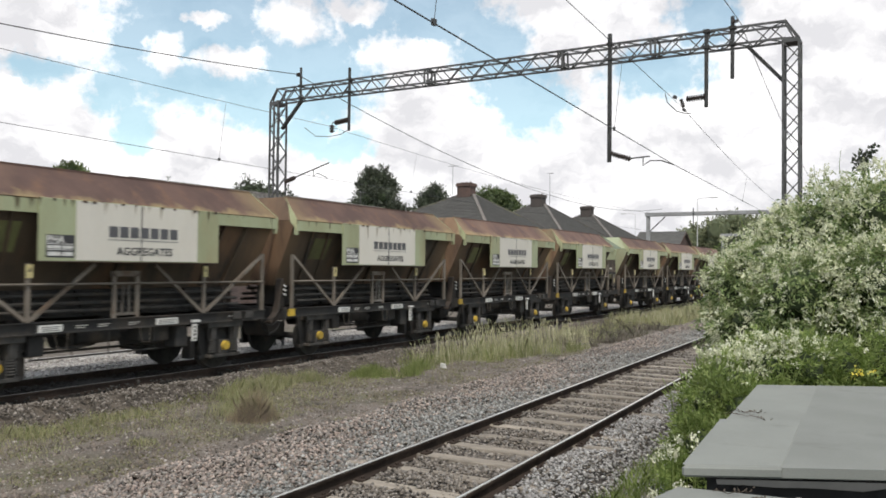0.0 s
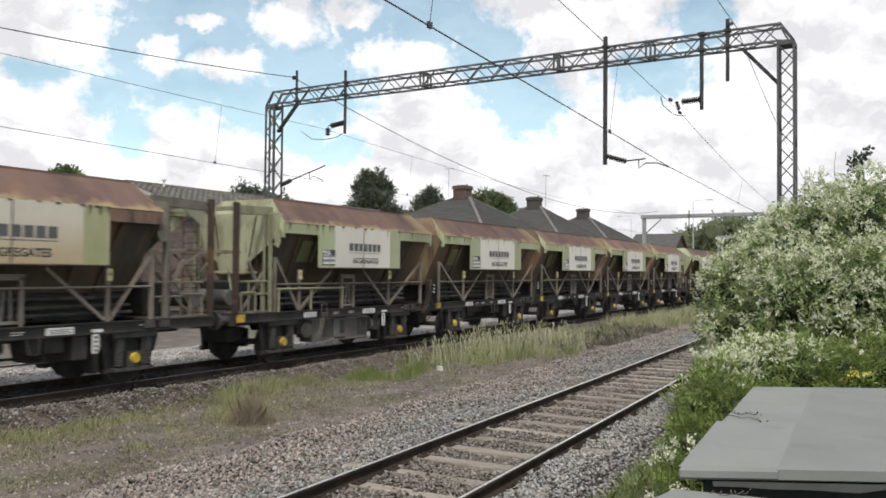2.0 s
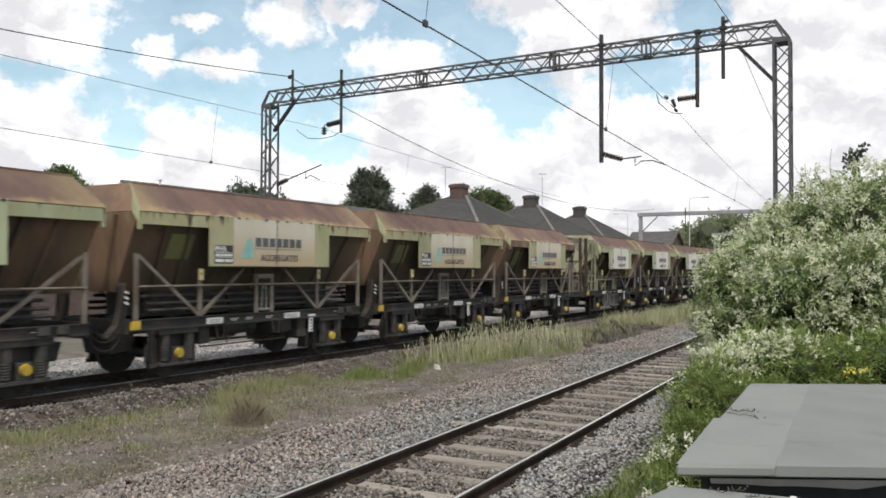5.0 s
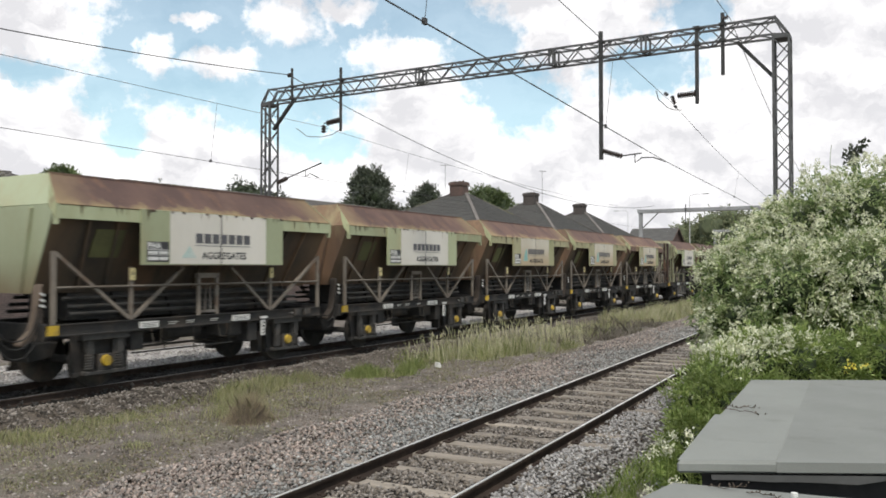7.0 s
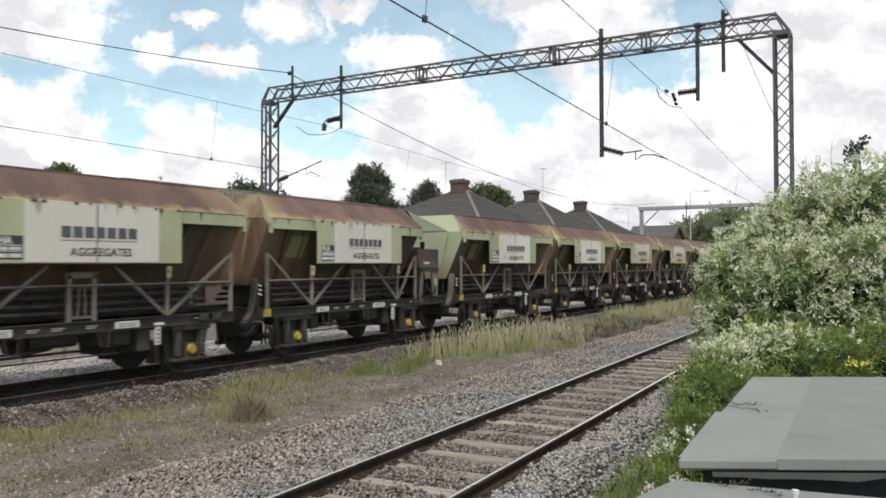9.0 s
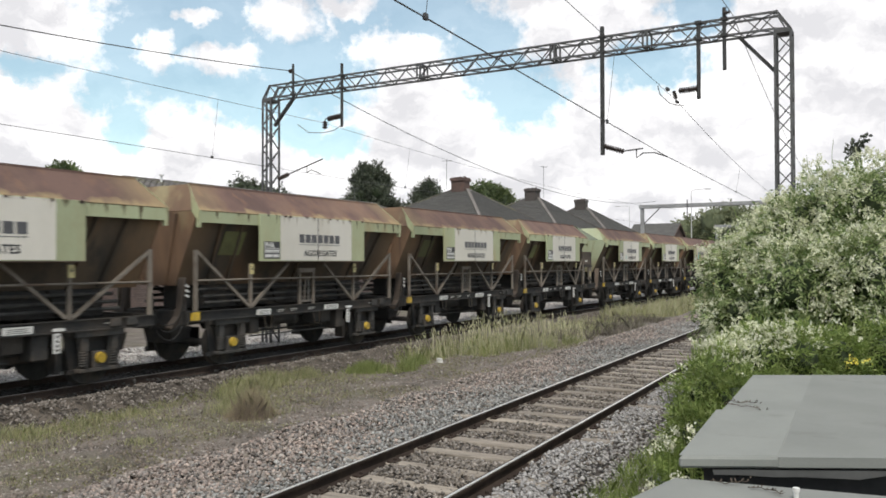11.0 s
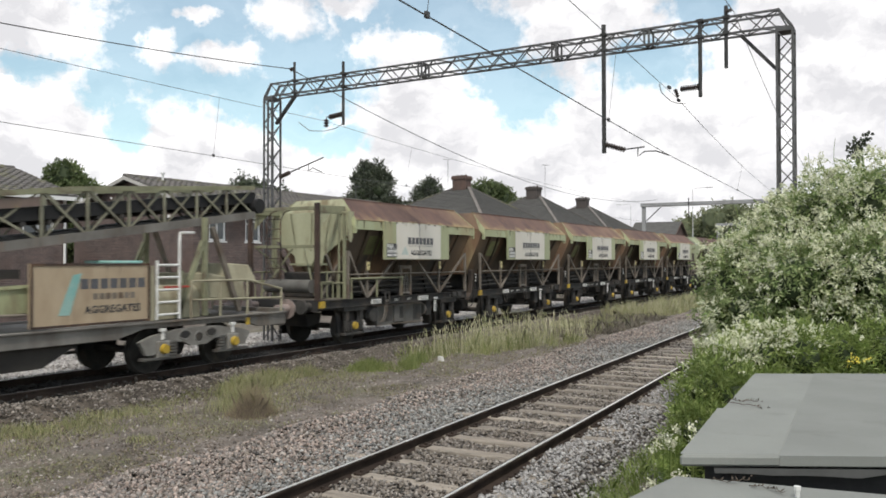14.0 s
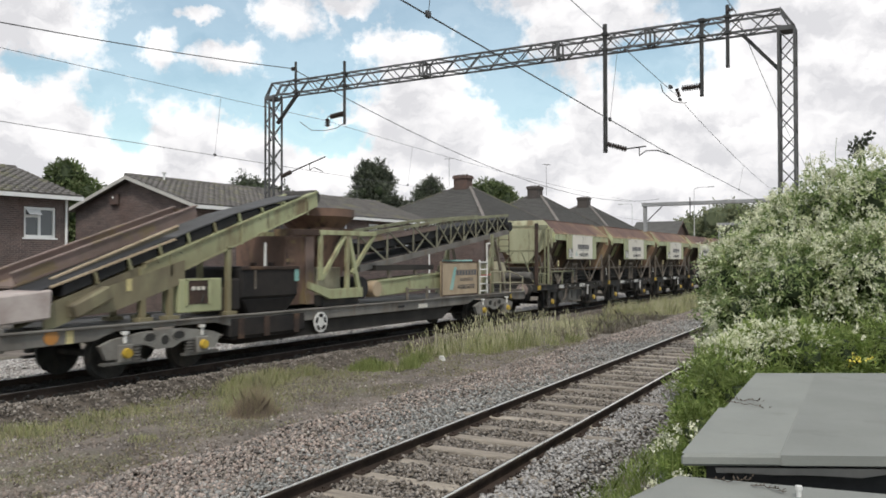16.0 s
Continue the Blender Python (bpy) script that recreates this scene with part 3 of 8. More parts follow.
M_corefar = mat("far_hazed_core", (0.11, 0.13, 0.07), (0.085, 0.1, 0.055), 1, 0.9, bump=0.3, fine=4)
M_leafbush = island_mat("vine_leaf", [(0.1, 0.155, 0.05), (0.19, 0.265, 0.095), (0.31, 0.37, 0.16), (0.48, 0.52, 0.31)], 0.65, 0.42, (2.2, 0.8, 1.3))
M_leafweed = island_mat("fresh_weed_leaf", [(0.12, 0.18, 0.045), (0.225, 0.3, 0.08), (0.35, 0.41, 0.15)], 0.6, 0.45, (2.5, 0.8, 1.3))
M_bloom = island_mat("cream_blossom", [(0.55, 0.58, 0.38), (0.72, 0.73, 0.54), (0.88, 0.87, 0.75)], 0.8, 0.35, (3.0, 0.9, 1.15))
# core colour is dark to stand for shade deep among the leaves
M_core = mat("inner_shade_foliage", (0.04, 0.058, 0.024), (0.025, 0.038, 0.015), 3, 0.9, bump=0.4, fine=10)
M_grass = island_mat("verge_grass", [(0.21, 0.235, 0.09), (0.3, 0.325, 0.145), (0.41, 0.405, 0.215), (0.35, 0.32, 0.2), (0.49, 0.455, 0.3), (0.24, 0.275, 0.11)], 0.8, 0.32, (1.2, 0.85, 1.2))
M_straw = island_mat("tall_seeding_grass", [(0.26, 0.28, 0.13), (0.4, 0.4, 0.22), (0.62, 0.58, 0.42), (0.36, 0.35, 0.18)], 0.8, 0.3, (0.9, 0.85, 1.15))
M_weedlow = island_mat("low_weed_leaf", [(0.15, 0.17, 0.075), (0.22, 0.18, 0.12), (0.27, 0.275, 0.14), (0.14, 0.115, 0.085), (0.34, 0.3, 0.2)], 0.85, 0.15)
M_farstraw = island_mat("far_yellow_grass", [(0.3, 0.33, 0.15), (0.46, 0.45, 0.25), (0.62, 0.58, 0.42), (0.36, 0.38, 0.18)], 0.8, 0.35, (0.9, 0.85, 1.15))
M_deadbrown = island_mat("dry_brown_stalk", [(0.17, 0.15, 0.125), (0.23, 0.2, 0.165), (0.13, 0.115, 0.1), (0.2, 0.2, 0.12)], 0.9, 0.1)

# ---------------------------------------------------------------- ground and tracks
NEAR_X, NEAR_DIR = -4.587, 0.033       # centre of the near track at y = 10, and its lean towards the other one
FAR_X = -13.63                          # centre of the goods track
GANTRY_Y = 17.65


def ground_z(x, y):
    """Height of the soil."""
    z = -0.36 + 0.05 * noise.noise((x * 0.35, y * 0.35, 0)) + 0.02 * noise.noise((x * 1.7, y * 1.7, 3))
    if x > -3.2 and y < 40:
        z += 0.12 * min(1, (x + 3.2) / 1.2)
    return z


def build_ground():
    xs = [-900, -400, -200, -100, -60, -40, -30, -24] + [-20 + 0.5 * i for i in range(53)] + [8, 12, 20, 40, 100, 300, 900]
    ys = [-900, -300, -100, -40, -20, -10] + [-4 + 0.5 * i for i in range(109)] + [55, 62, 70, 85, 100, 140, 200, 320, 500, 900, 2500]
    g = Geo()
    vs = [(x, y, ground_z(x, y) if abs(x) < 30 and -10 < y < 100 else -0.45) for y in ys for x in xs]
    n = len(xs)
    g.add(vs, [(j * n + i, j * n + i + 1, (j + 1) * n + i + 1, (j + 1) * n + i) for j in range(len(ys) - 1) for i in range(n - 1)])
    ob = new("ground", mesh_of("ground", g, M_ground))
    return tagged(ob, "bare brown trackside soil with weeds and scattered stones", "ground", kind="structure")


ground = build_ground()


def bed(name, label, cx, lean, half_l, half_r, top, y0, y1, m):
    """A ballast bed along y with sloping shoulders."""
    g, vs = Geo(), []
    ys = [y0 + 6 * i for i in range(11)] + [0 + y1 * (i / 50) ** 1.5 for i in range(1, 51)]
    prof = [(-half_l - 0.75, -0.5), (-half_l, top - 0.02), (-half_l * 0.6, top), (0, top), (half_r * 0.6, top), (half_r, top - 0.02), (half_r + 0.75, -0.5)]
    for y in ys:
        for k, (px, pz) in enumerate(prof):
            j = 0.07 * noise.noise((px * 2, y * 0.9, 5))
            vs.append((cx - math.tan(lean) * (y - 10) + px + j, y, pz + 0.03 * noise.noise((px, y * 1.3, 9))))
    n = len(prof)
    g.add(vs, [(j * n + i, j * n + i + 1, (j + 1) * n + i + 1, (j + 1) * n + i) for j in range(60) for i in range(n - 1)])
    ob = new(name, mesh_of(name, g, m))
    return tagged(ob, label, "ballast", kind="structure")


bed("ballast_bed_near", "grey and pinkish granite ballast under the single line", NEAR_X, NEAR_DIR, 2.9, 1.35, -0.168, -60, 140, M_bed)
bed("ballast_bed_far", "pale grey ballast beyond the goods line", FAR_X - 2.9, 0, 2.0, 1.7, -0.135, -60, 220, M_bed2)
# bed between the rails carries the train's shadow in its colour
bed("ballast_bed_rails", "oily ballast coloured dark for the shadow under the train", FAR_X, 0, 0.95, 0.95, -0.125, -60, 220, M_oilshadebed)
bed("ballast_shoulder_far", "brown dirty shoulder of the goods line", FAR_X + 1.35, 0, 0.12, 0.02, -0.11, -60, 220, M_shoulder)


def rail_profile(g, x, y0, y1, dx):
    """Flat-bottomed rail: foot, web and head."""
    for w0, w1, z0, z1 in ((0.07, 0.07, -0.155, -0.14), (0.07, 0.018, -0.14, -0.118), (0.012, 0.012, -0.118, -0.045), (0.012, 0.035, -0.045, -0.034), (0.035, 0.035, -0.034, -0.006)):
        g.hexa([(x - w0, y0, z0), (x + w0, y0, z0), (x + dx + w0, y1, z0), (x + dx - w0, y1, z0), (x - w1, y0, z1), (x + w1, y0, z1), (x + dx + w1, y1, z1), (x + dx - w1, y1, z1)])


def track(name, label, cx, lean, y0, y1, pitch, first, sunk=0.0):
    t = thing(name, label, "railway track", kind="structure")
    for s in (-1, 1):
        x0, dx = cx - math.tan(lean) * (y0 - 10) + s * 0.7525, -math.tan(lean) * (y1 - y0)
        g = Geo()
        rail_profile(g, x0, y0, y1, dx)
        r = part("rail", g, M_rail, t, "rust-brown flat-bottomed rail")
        g = Geo()
        w = 0.017
        g.hexa([(x0 - w, y0, -0.006), (x0 + w, y0, -0.006), (x0 + dx + w, y1, -0.006), (x0 + dx - w, y1, -0.006), (x0 - w * 0.8, y0, 0), (x0 + w * 0.8, y0, 0), (x0 + dx + w * 0.8, y1, 0), (x0 + dx - w * 0.8, y1, 0)])
        part("running_surface", g, M_railtop if lean else M_railworn, r, "polished steel rail top")
    g = Geo()
    L = 1.29
    g.hexa([(-L, -0.12, -0.3), (L, -0.12, -0.3), (L, 0.12, -0.3), (-L, 0.12, -0.3), (-L, -0.1, -0.12), (L, -0.1, -0.12), (L, 0.1, -0.12), (-L, 0.1, -0.12)])
    me = mesh_of("sleeper", g, M_sleeper, 0.012)
    g = Geo()
    for s in (-1, 1):
        for e in (-1, 1):
            g.box(s * 0.7525 + e * 0.11 - 0.05, s * 0.7525 + e * 0.11 + 0.05, -0.08, 0.08, -0.14, -0.1)
            g.tube((s * 0.7525 + e * 0.12, 0.0, -0.1), (s * 0.7525 + e * 0.12, 0.0, -0.075), 0.022, 6)
    clip = mesh_of("rail_clip", g, M_rail)
    y, rnd = first, random.Random(4)
    while y < y1 - 1:
        ob = new("sleeper", me)
        ob.parent = t
        ob.matrix_basis = pose(cx - math.tan(lean) * (y - 10), y, sunk + rnd.uniform(-0.012, 0.006), 0, rnd.uniform(-0.4, 0.4), math.degrees(lean) + rnd.uniform(-0.5, 0.5))
        c = new("rail_clip", clip)
        c.parent = ob
        y += pitch
    return t


near_track = track("near_track", "single electrified line with worn rails on weathered sleepers", NEAR_X, NEAR_DIR, -60, 110, 0.71, 4.3 - 0.71 * 40)
far_track = track("far_track", "goods line with rusty-sided rails on old sleepers", FAR_X, 0, -60, 200, 0.75, -26.0, -0.035)


# ---------------------------------------------------------------- overhead line gantries
def lattice(g, a, b, w, h, up, n, r=0.014, cr=0.03):
    """Four-chord lattice from a to b, w wide across, h along up."""
    a, b, up = Vector(a), Vector(b), Vector(up).normalized()
    d = (b - a).normalized()
    side = d.cross(up).normalized()
    cs = [side * (sx * w / 2) + up * (sz * h / 2) for sx, sz in ((-1, -1), (1, -1), (1, 1), (-1, 1))]
    for c in cs:
        g.bar(a + c, b + c, cr * 2, cr * 2, up)
    L = (b - a) / n
    for k in range(n):
        for i in range(4):
            c0, c1 = cs[i], cs[(i + 1) % 4]
            if (k + i) % 2:
                c0, c1 = c1, c0
            g.bar(a + L * k + c0, a + L * (k + 1) + c1, r * 2, r * 2, up)


def lathe(g, p, q, prof, n=10):
    """Turned shape from p to q; prof: (share of the length, radius)."""
    p, q = Vector(p), Vector(q)
    d = (q - p).normalized()
    a = d.orthogonal().normalized()
    b = d.cross(a)
    vs = [p.lerp(q, f) + (a * math.cos(2 * math.pi * k / n) + b * math.sin(2 * math.pi * k / n)) * r for f, r in prof for k in range(n)]
    m = len(prof)
    fs = [(j * n + k, j * n + (k + 1) % n, (j + 1) * n + (k + 1) % n, (j + 1) * n + k) for j in range(m - 1) for k in range(n)]
    return g.add(vs, fs + [tuple(range(n - 1, -1, -1)), tuple(range((m - 1) * n, m * n))])


def insulator(name, p, q, parent, sheds=7, r=0.065):
    prof = [(0.0, r * 0.45)]
    for i in range(sheds):
        for f, k in ((0.15, 0.45), (0.3, 1.0), (0.55, 0.95), (0.85, 0.45)):
            prof.append(((i + f) / sheds, r * k))
    prof.append((1.0, r * 0.45))
    return part(name, lathe(Geo(), p, q, prof), M_insul, parent, "ribbed brown ceramic insulator")


def gantry_near():
    t = thing("overhead_line_gantry", "grey steel lattice portal gantry spanning both tracks", "gantry")
    Y = GANTRY_Y
    xl, xr, zb, zt = -15.89, -2.09, 6.9, 7.3
    g = Geo()
    lattice(g, (xl + 0.1, Y, (zb + zt) / 2), (xr - 0.1, Y, (zb + zt) / 2), 0.36, zt - zb - 0.05, (0, 0, 1), 40, 0.011, 0.021)
    for x in (-10.75, -7.08, -4.9):
        for dx in (-0.05, 0.05):
            for s in (-1, 1):
                g.bar((x + dx, Y + s * 0.18, zb), (x + dx, Y + s * 0.18, zt), 0.04, 0.03)
            g.bar((x + dx, Y - 0.18, zt - 0.03), (x + dx, Y + 0.18, zt - 0.03), 0.03, 0.03)
            g.bar((x + dx, Y - 0.18, zb + 0.03), (x + dx, Y + 0.18, zb + 0.03), 0.03, 0.03)
    part("lattice_beam", g, M_galv, t, "riveted steel lattice beam")
    for x, wide, sgn in ((xl, 0.3, 1), (xr, 0.3, -1)):
        g = Geo()
        lattice(g, (x, Y, -0.4), (x, Y, zb - 0.06), wide, 0.36, (0, 1, 0), 21, 0.011, 0.022)
        if sgn > 0:
            g.bar((x, Y - 0.18, -0.4), (x, Y - 0.18, zb), 0.05, 0.04)
        part("lattice_post", g, M_galv, t, "tapering steel lattice post")
        g = Geo()
        part("cap_plate", Geo().box(x - wide / 2 - 0.02, x + wide / 2 + 0.02, Y - 0.2, Y + 0.2, zb - 0.07, zb + 0.0), M_galv, t)
        # raked corner of the beam
        for s in (-1, 1):
            part("corner_bar", Geo().bar((x - sgn * wide / 2, Y + s * 0.18, zb), (x + sgn * 0.12, Y + s * 0.18, zt), 0.04, 0.04), M_galv, t)
            part("corner_bar", Geo().bar((x - sgn * wide / 2, Y + s * 0.18, zb), (x + sgn * 0.3, Y + s * 0.18, zb + 0.03), 0.04, 0.04), M_galv, t)
            part("corner_bar", Geo().bar((x - sgn * wide * 0.2, Y + s * 0.18, zb), (x + sgn * 0.14, Y + s * 0.18, zt - 0.02), 0.025, 0.025), M_galv, t)
        g = Geo()
        g.bar((x + sgn * (wide / 2), Y, zb - (0.75 if sgn > 0 else 0.83)), (x + sgn * (wide / 2 + 0.72), Y, zb), 0.09, 0.07)
        part("knee_brace", g, M_dark, t)
        g = Geo()
        g.box(x - 0.55, x + 0.55, Y - 0.5, Y + 0.5, -0.6, -0.25)
        part("footing", g, M_render, t, "concrete footing block", 0.02)
    for x, yy, z in ((-4.13, 16.35, 5.69), (-4.28, 17.75, 5.69)):
        part("wire_clamp", Geo().tube((x, yy - 0.06, z), (x, yy + 0.06, z), 0.035, 8), M_wire, t)
    # drop tubes
    for x, z0, z1, r in ((-14.89, 6.8, 7.79, 0.035), (-13.18, 5.87, 7.59, 0.04), (-5.87, 4.6, 7.5, 0.05), (-3.75, 5.65, 7.31, 0.042), (-3.22, 6.2, 7.51, 0.04)):
        g = Geo()
        g.tube((x, Y - 0.2, z0), (x, Y - 0.2, z1), r, 10)
        for z in (zb + 0.03, zt - 0.03):
            g.box(x - 0.07, x + 0.07, Y - 0.26, Y - 0.1, z - 0.03, z + 0.03)
        part("drop_tube", g, M_dark, t, "dark steel drop tube")
    y = Y - 0.2
    insulator("insulator", (-13.2, y, 6.17), (-13.66, y, 6.12), t, 7, 0.075)
    insulator("insulator", (-13.76, y, 6.07), (-13.76, y, 5.86), t, 3, 0.08)
    part("hanger", Geo().path([(-13.66, y, 6.12), (-13.74, y, 6.14), (-13.76, y, 6.07)], 0.014, 6), M_dark, t)
    insulator("insulator", (-5.83, y, 4.79), (-5.38, y, 4.64), t, 8)
    insulator("insulator", (-3.78, y, 5.87), (-4.17, y, 5.86), t, 8, 0.075)
    insulator("insulator", (-4.28, y, 5.87), (-4.22, y, 5.69), t, 4, 0.05)
    insulator("insulator", (-15.6, Y, 4.6), (-15.22, Y, 4.72), t, 6)
    insulator("insulator", (-15.03, y, 7.6), (-14.92, y, 7.6), t, 3, 0.06)
    insulator("insulator", (-3.22, y - 0.03, 7.38), (-3.1, y - 0.03, 7.4), t, 3, 0.05)
    g = Geo()
    g.path([(-15.22, Y, 4.72), (-14.6, Y, 4.9), (-14.0, Y, 5.07)], 0.02)
    g.path([(-14.55, Y, 4.9), (-14.56, Y, 4.72), (-14.4, Y, 4.8), (-14.07, Y, 4.66)], 0.014)
    part("registration_arm", g, M_dark, t)
    g = Geo()
    g.path([(-5.42, y, 4.65), (-4.95, y, 4.68)], 0.016)
    g.path([(-5.1, y, 4.68), (-5.1, y, 4.48), (-4.95, y, 4.58), (-4.7, y, 4.57), (-4.42, y, 4.46)], 0.014)
    part("registration_arm", g, M_dark, t)
    g = Geo()
    g.path([(-4.62, y, 6.02), (-4.6, y + 0.1, 5.85), (-4.42, y + 0.2, 5.66), (-4.3, y + 0.3, 5.62), (-4.2, y + 0.6, 5.66)], 0.01, 6)
    part("jumper_cable", g, M_wire, t)
    g = Geo()
    g.path([(-14.9, Y, 6.12), (-14.5, Y, 5.85), (-14.0, Y, 5.8), (-13.6, Y, 5.84), (-13.35, Y, 5.95)], 0.01, 6)
    part("jumper_cable", g, M_wire, t)
    return t


gantry_near()


def gantry_far(Y, zt):
    t = thing("overhead_line_gantry", "plain grey steel box-beam gantry farther down the line", "gantry")
    g = Geo()
    g.box(-16.4, -1.4, Y - 0.2, Y + 0.2, zt - 0.26, zt)
    part("beam", g, M_pale, t, "", 0.02)
    for x in (-16.2, -1.6):
        g = Geo()
        g.box(x - 0.12, x + 0.12, Y - 0.12, Y + 0.12, -0.5, zt - 0.26)
        part("post", g, M_pale, t, "", 0.02)
    for x in (-13.0, -4.9):
        g = Geo()
        g.tube((x, Y - 0.24, zt - 1.1), (x, Y - 0.24, zt + 0.25), 0.035, 8)
        part("drop_tube", g, M_dark, t)
    g = Geo()
    g.bar((-16.05, Y, zt - 1.3), (-15.0, Y, zt - 0.3), 0.06, 0.06)
    part("knee_brace", g, M_dark, t)


gantry_far(56.8, 6.25)
gantry_far(83.0, 5.85)


def span(name, label, runs, r):
    """A wire of sagging runs: (x0, y0, z0, x1, y1, z1, sag)."""
    g = Geo()
    for x0, y0, z0, x1, y1, z1, sag in runs:
        pts = []
        for i in range(33):
            a = i / 32
            pts.append((x0 + (x1 - x0) * a, y0 + (y1 - y0) * a, z0 + (z1 - z0) * a - 4 * sag * a * (1 - a)))
        g.path(pts, r, 6)
    ob = new(name, mesh_of(name, g, M_wire))
    return tagged(ob, label, "wire")


Y0, Y1 = -21.3, 56.8
GY = GANTRY_Y - 0.2
span("return_wire", "thick dark return wire slung along the post tops", ((-15.03, Y0, 7.62, -15.03, GY, 7.62, 1.25), (-15.03, GY, 7.62, -15.2, Y1, 6.5, 1.35)), 0.0125)
span("catenary_wire", "thin catenary wire above the goods line", ((-13.87, Y0, 6.05, -13.87, GY, 6.05, 0.12), (-13.87, GY, 6.05, -13.87, Y1, 5.9, 0.4)), 0.006)
span("contact_wire", "thin contact wire above the goods line", ((-14.0, Y0, 4.9, -14.07, GY, 4.63, 0.0), (-14.07, GY, 4.63, -14.0, Y1, 4.6, 0.03)), 0.0065)
span("contact_wire", "dark contact wire above the near line", ((-2.37, Y0, 4.45, -4.42, GY, 4.46, 0.0), (-4.42, GY, 4.46, -5.7, Y1, 4.5, 0.0)), 0.008)
span("catenary_wire", "catenary wire above the near line", ((-2.25, Y0, 5.75, -4.26, GY, 5.7, 0.06), (-4.26, GY, 5.7, -5.6, Y1, 5.6, 0.55)), 0.0055)
span("return_wire", "dark return wire along the near post tops", ((-1.85, Y0, 7.35, -3.06, GY, 7.35, 0.6), (-3.06, GY, 7.35, -4.0, Y1, 6.2, 0.95)), 0.0075)
for x, y, z0, z1, x1 in ((-3.83, 6.35, 4.455, 5.62, -3.69), (-4.16, 12.6, 4.455, 5.66, -4.02), (-4.75, 27.5, 4.465, 5.32, -4.6), (-14.06, 13.6, 4.66, 6.0, -13.87), (-14.06, 22.0, 4.625, 5.86, -13.87)):
    g = Geo().tube((x, y, z0), (x1, y, z1), 0.0035, 6)
    g.box(x - 0.015, x + 0.015, y - 0.03, y + 0.03, z0 - 0.02, z0 + 0.04)
    tagged(new("dropper_wire", mesh_of("dropper_wire", g, M_wire)), "thin vertical dropper between catenary and contact wire", "wire", "droppers")


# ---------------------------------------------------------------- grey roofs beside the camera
# wall tone is dark for the shaded gap under the roof edge
M_hutwall = mat("shade_dark_board", (0.06, 0.058, 0.058), (0.042, 0.042, 0.041), 3, 0.85, bump=0.15, fine=20, speck=0.2, spec=0.15)
M_flash = mat("dirty_dark_flashing", (0.145, 0.145, 0.14), (0.1, 0.1, 0.097), 2, 0.8, bump=0.1, fine=40, speck=0.15)


def hut_roof(name, label, fl, fr, br, bl, z, thick, body):
    t = thing(name, label, "hut")
    g = Geo()
    g.slab([(*fl, z - thick), (*fr, z - thick), (*br, z - thick), (*bl, z - thick)], (0, 0, thick))
    part("roof_sheet", g, M_felt, t, "grey felt roof with a turned-down edge", 0.012)
    g = Geo()
    c = Vector((sum(p[0] for p in (fl, fr, br, bl)) / 4, sum(p[1] for p in (fl, fr, br, bl)) / 4))
    q = [c + (Vector(p) - c) * 0.93 for p in (fl, fr, br, bl)]
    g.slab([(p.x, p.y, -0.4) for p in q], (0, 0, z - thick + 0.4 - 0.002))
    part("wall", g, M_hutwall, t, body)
    return t


hut = hut_roof("lineside_hut", "low lineside hut with a grey felt roof among weeds", (-1.0, 4.12), (1.5, 5.43), (1.7, 8.9), (-1.16, 7.41), 1.2, 0.058, "dark shaded hut wall")
low_hut = hut_roof("lineside_hut", "lower grey felt roof beside the hut, with a white pipe", (-1.02, 4.10), (-1.4, 2.2), (0.9, 2.0), (1.35, 4.5), 1.1, 0.06, "dark shaded hut wall")
g = Geo().tube((-0.44, 4.0, 0.9), (-0.44, 4.0, 1.14), 0.011, 10)
g.tube((-0.44, 4.0, 1.132), (-0.44, 4.0, 1.15), 0.0155, 10)
part("vent_pipe", g, M_white, low_hut, "short white vent pipe")
g = Geo()
g.slab([(-0.56, 4.347, 1.197), (1.5, 5.427, 1.197), (1.7, 8.9, 1.197), (-0.70, 7.65, 1.197)], (0, 0, 0.004))
g.slab([(-0.56, 4.350, 1.15), (1.5, 5.429, 1.15), (1.5, 5.429, 1.2), (-0.56, 4.350, 1.2)], (0.001, -0.002, 0))
part("felt_overlap", g, M_felt2, hut, "overlapping darker strip of felt")
g = Geo()
g.slab([(-1.004, 4.15, 1.198), (-0.565, 4.38, 1.198), (-0.63, 5.8, 1.198), (-1.095, 5.54, 1.198)], (0, 0, 0.0045))
part("felt_overlap", g, M_felt, hut, "front sheet of felt lapped over the one behind", 0.002)
g = Geo()
n = 18
top = [(-0.85 + 2.3 * k / n, 4.2 + 1.2 * k / n, 1.134) for k in range(n + 1)]
low = [(p[0] + 0.004, p[1] + 0.012, 1.108 - (0.0035 * k if k < 6 else 0.001 + 0.0042 * (k - 6)) + 0.003 * math.sin(k * 2.3)) for k, p in enumerate(top)]
g.add(top + low, [(k, k + 1, n + 2 + k, n + 1 + k) for k in range(n)])
g.add([(p[0], p[1] + 0.01, p[2]) for p in top + low], [(n + 1 + k, n + 2 + k, k + 1, k) for k in range(n)])
part("sagging_flashing", g, M_flash, hut, "loose grey flashing strip")


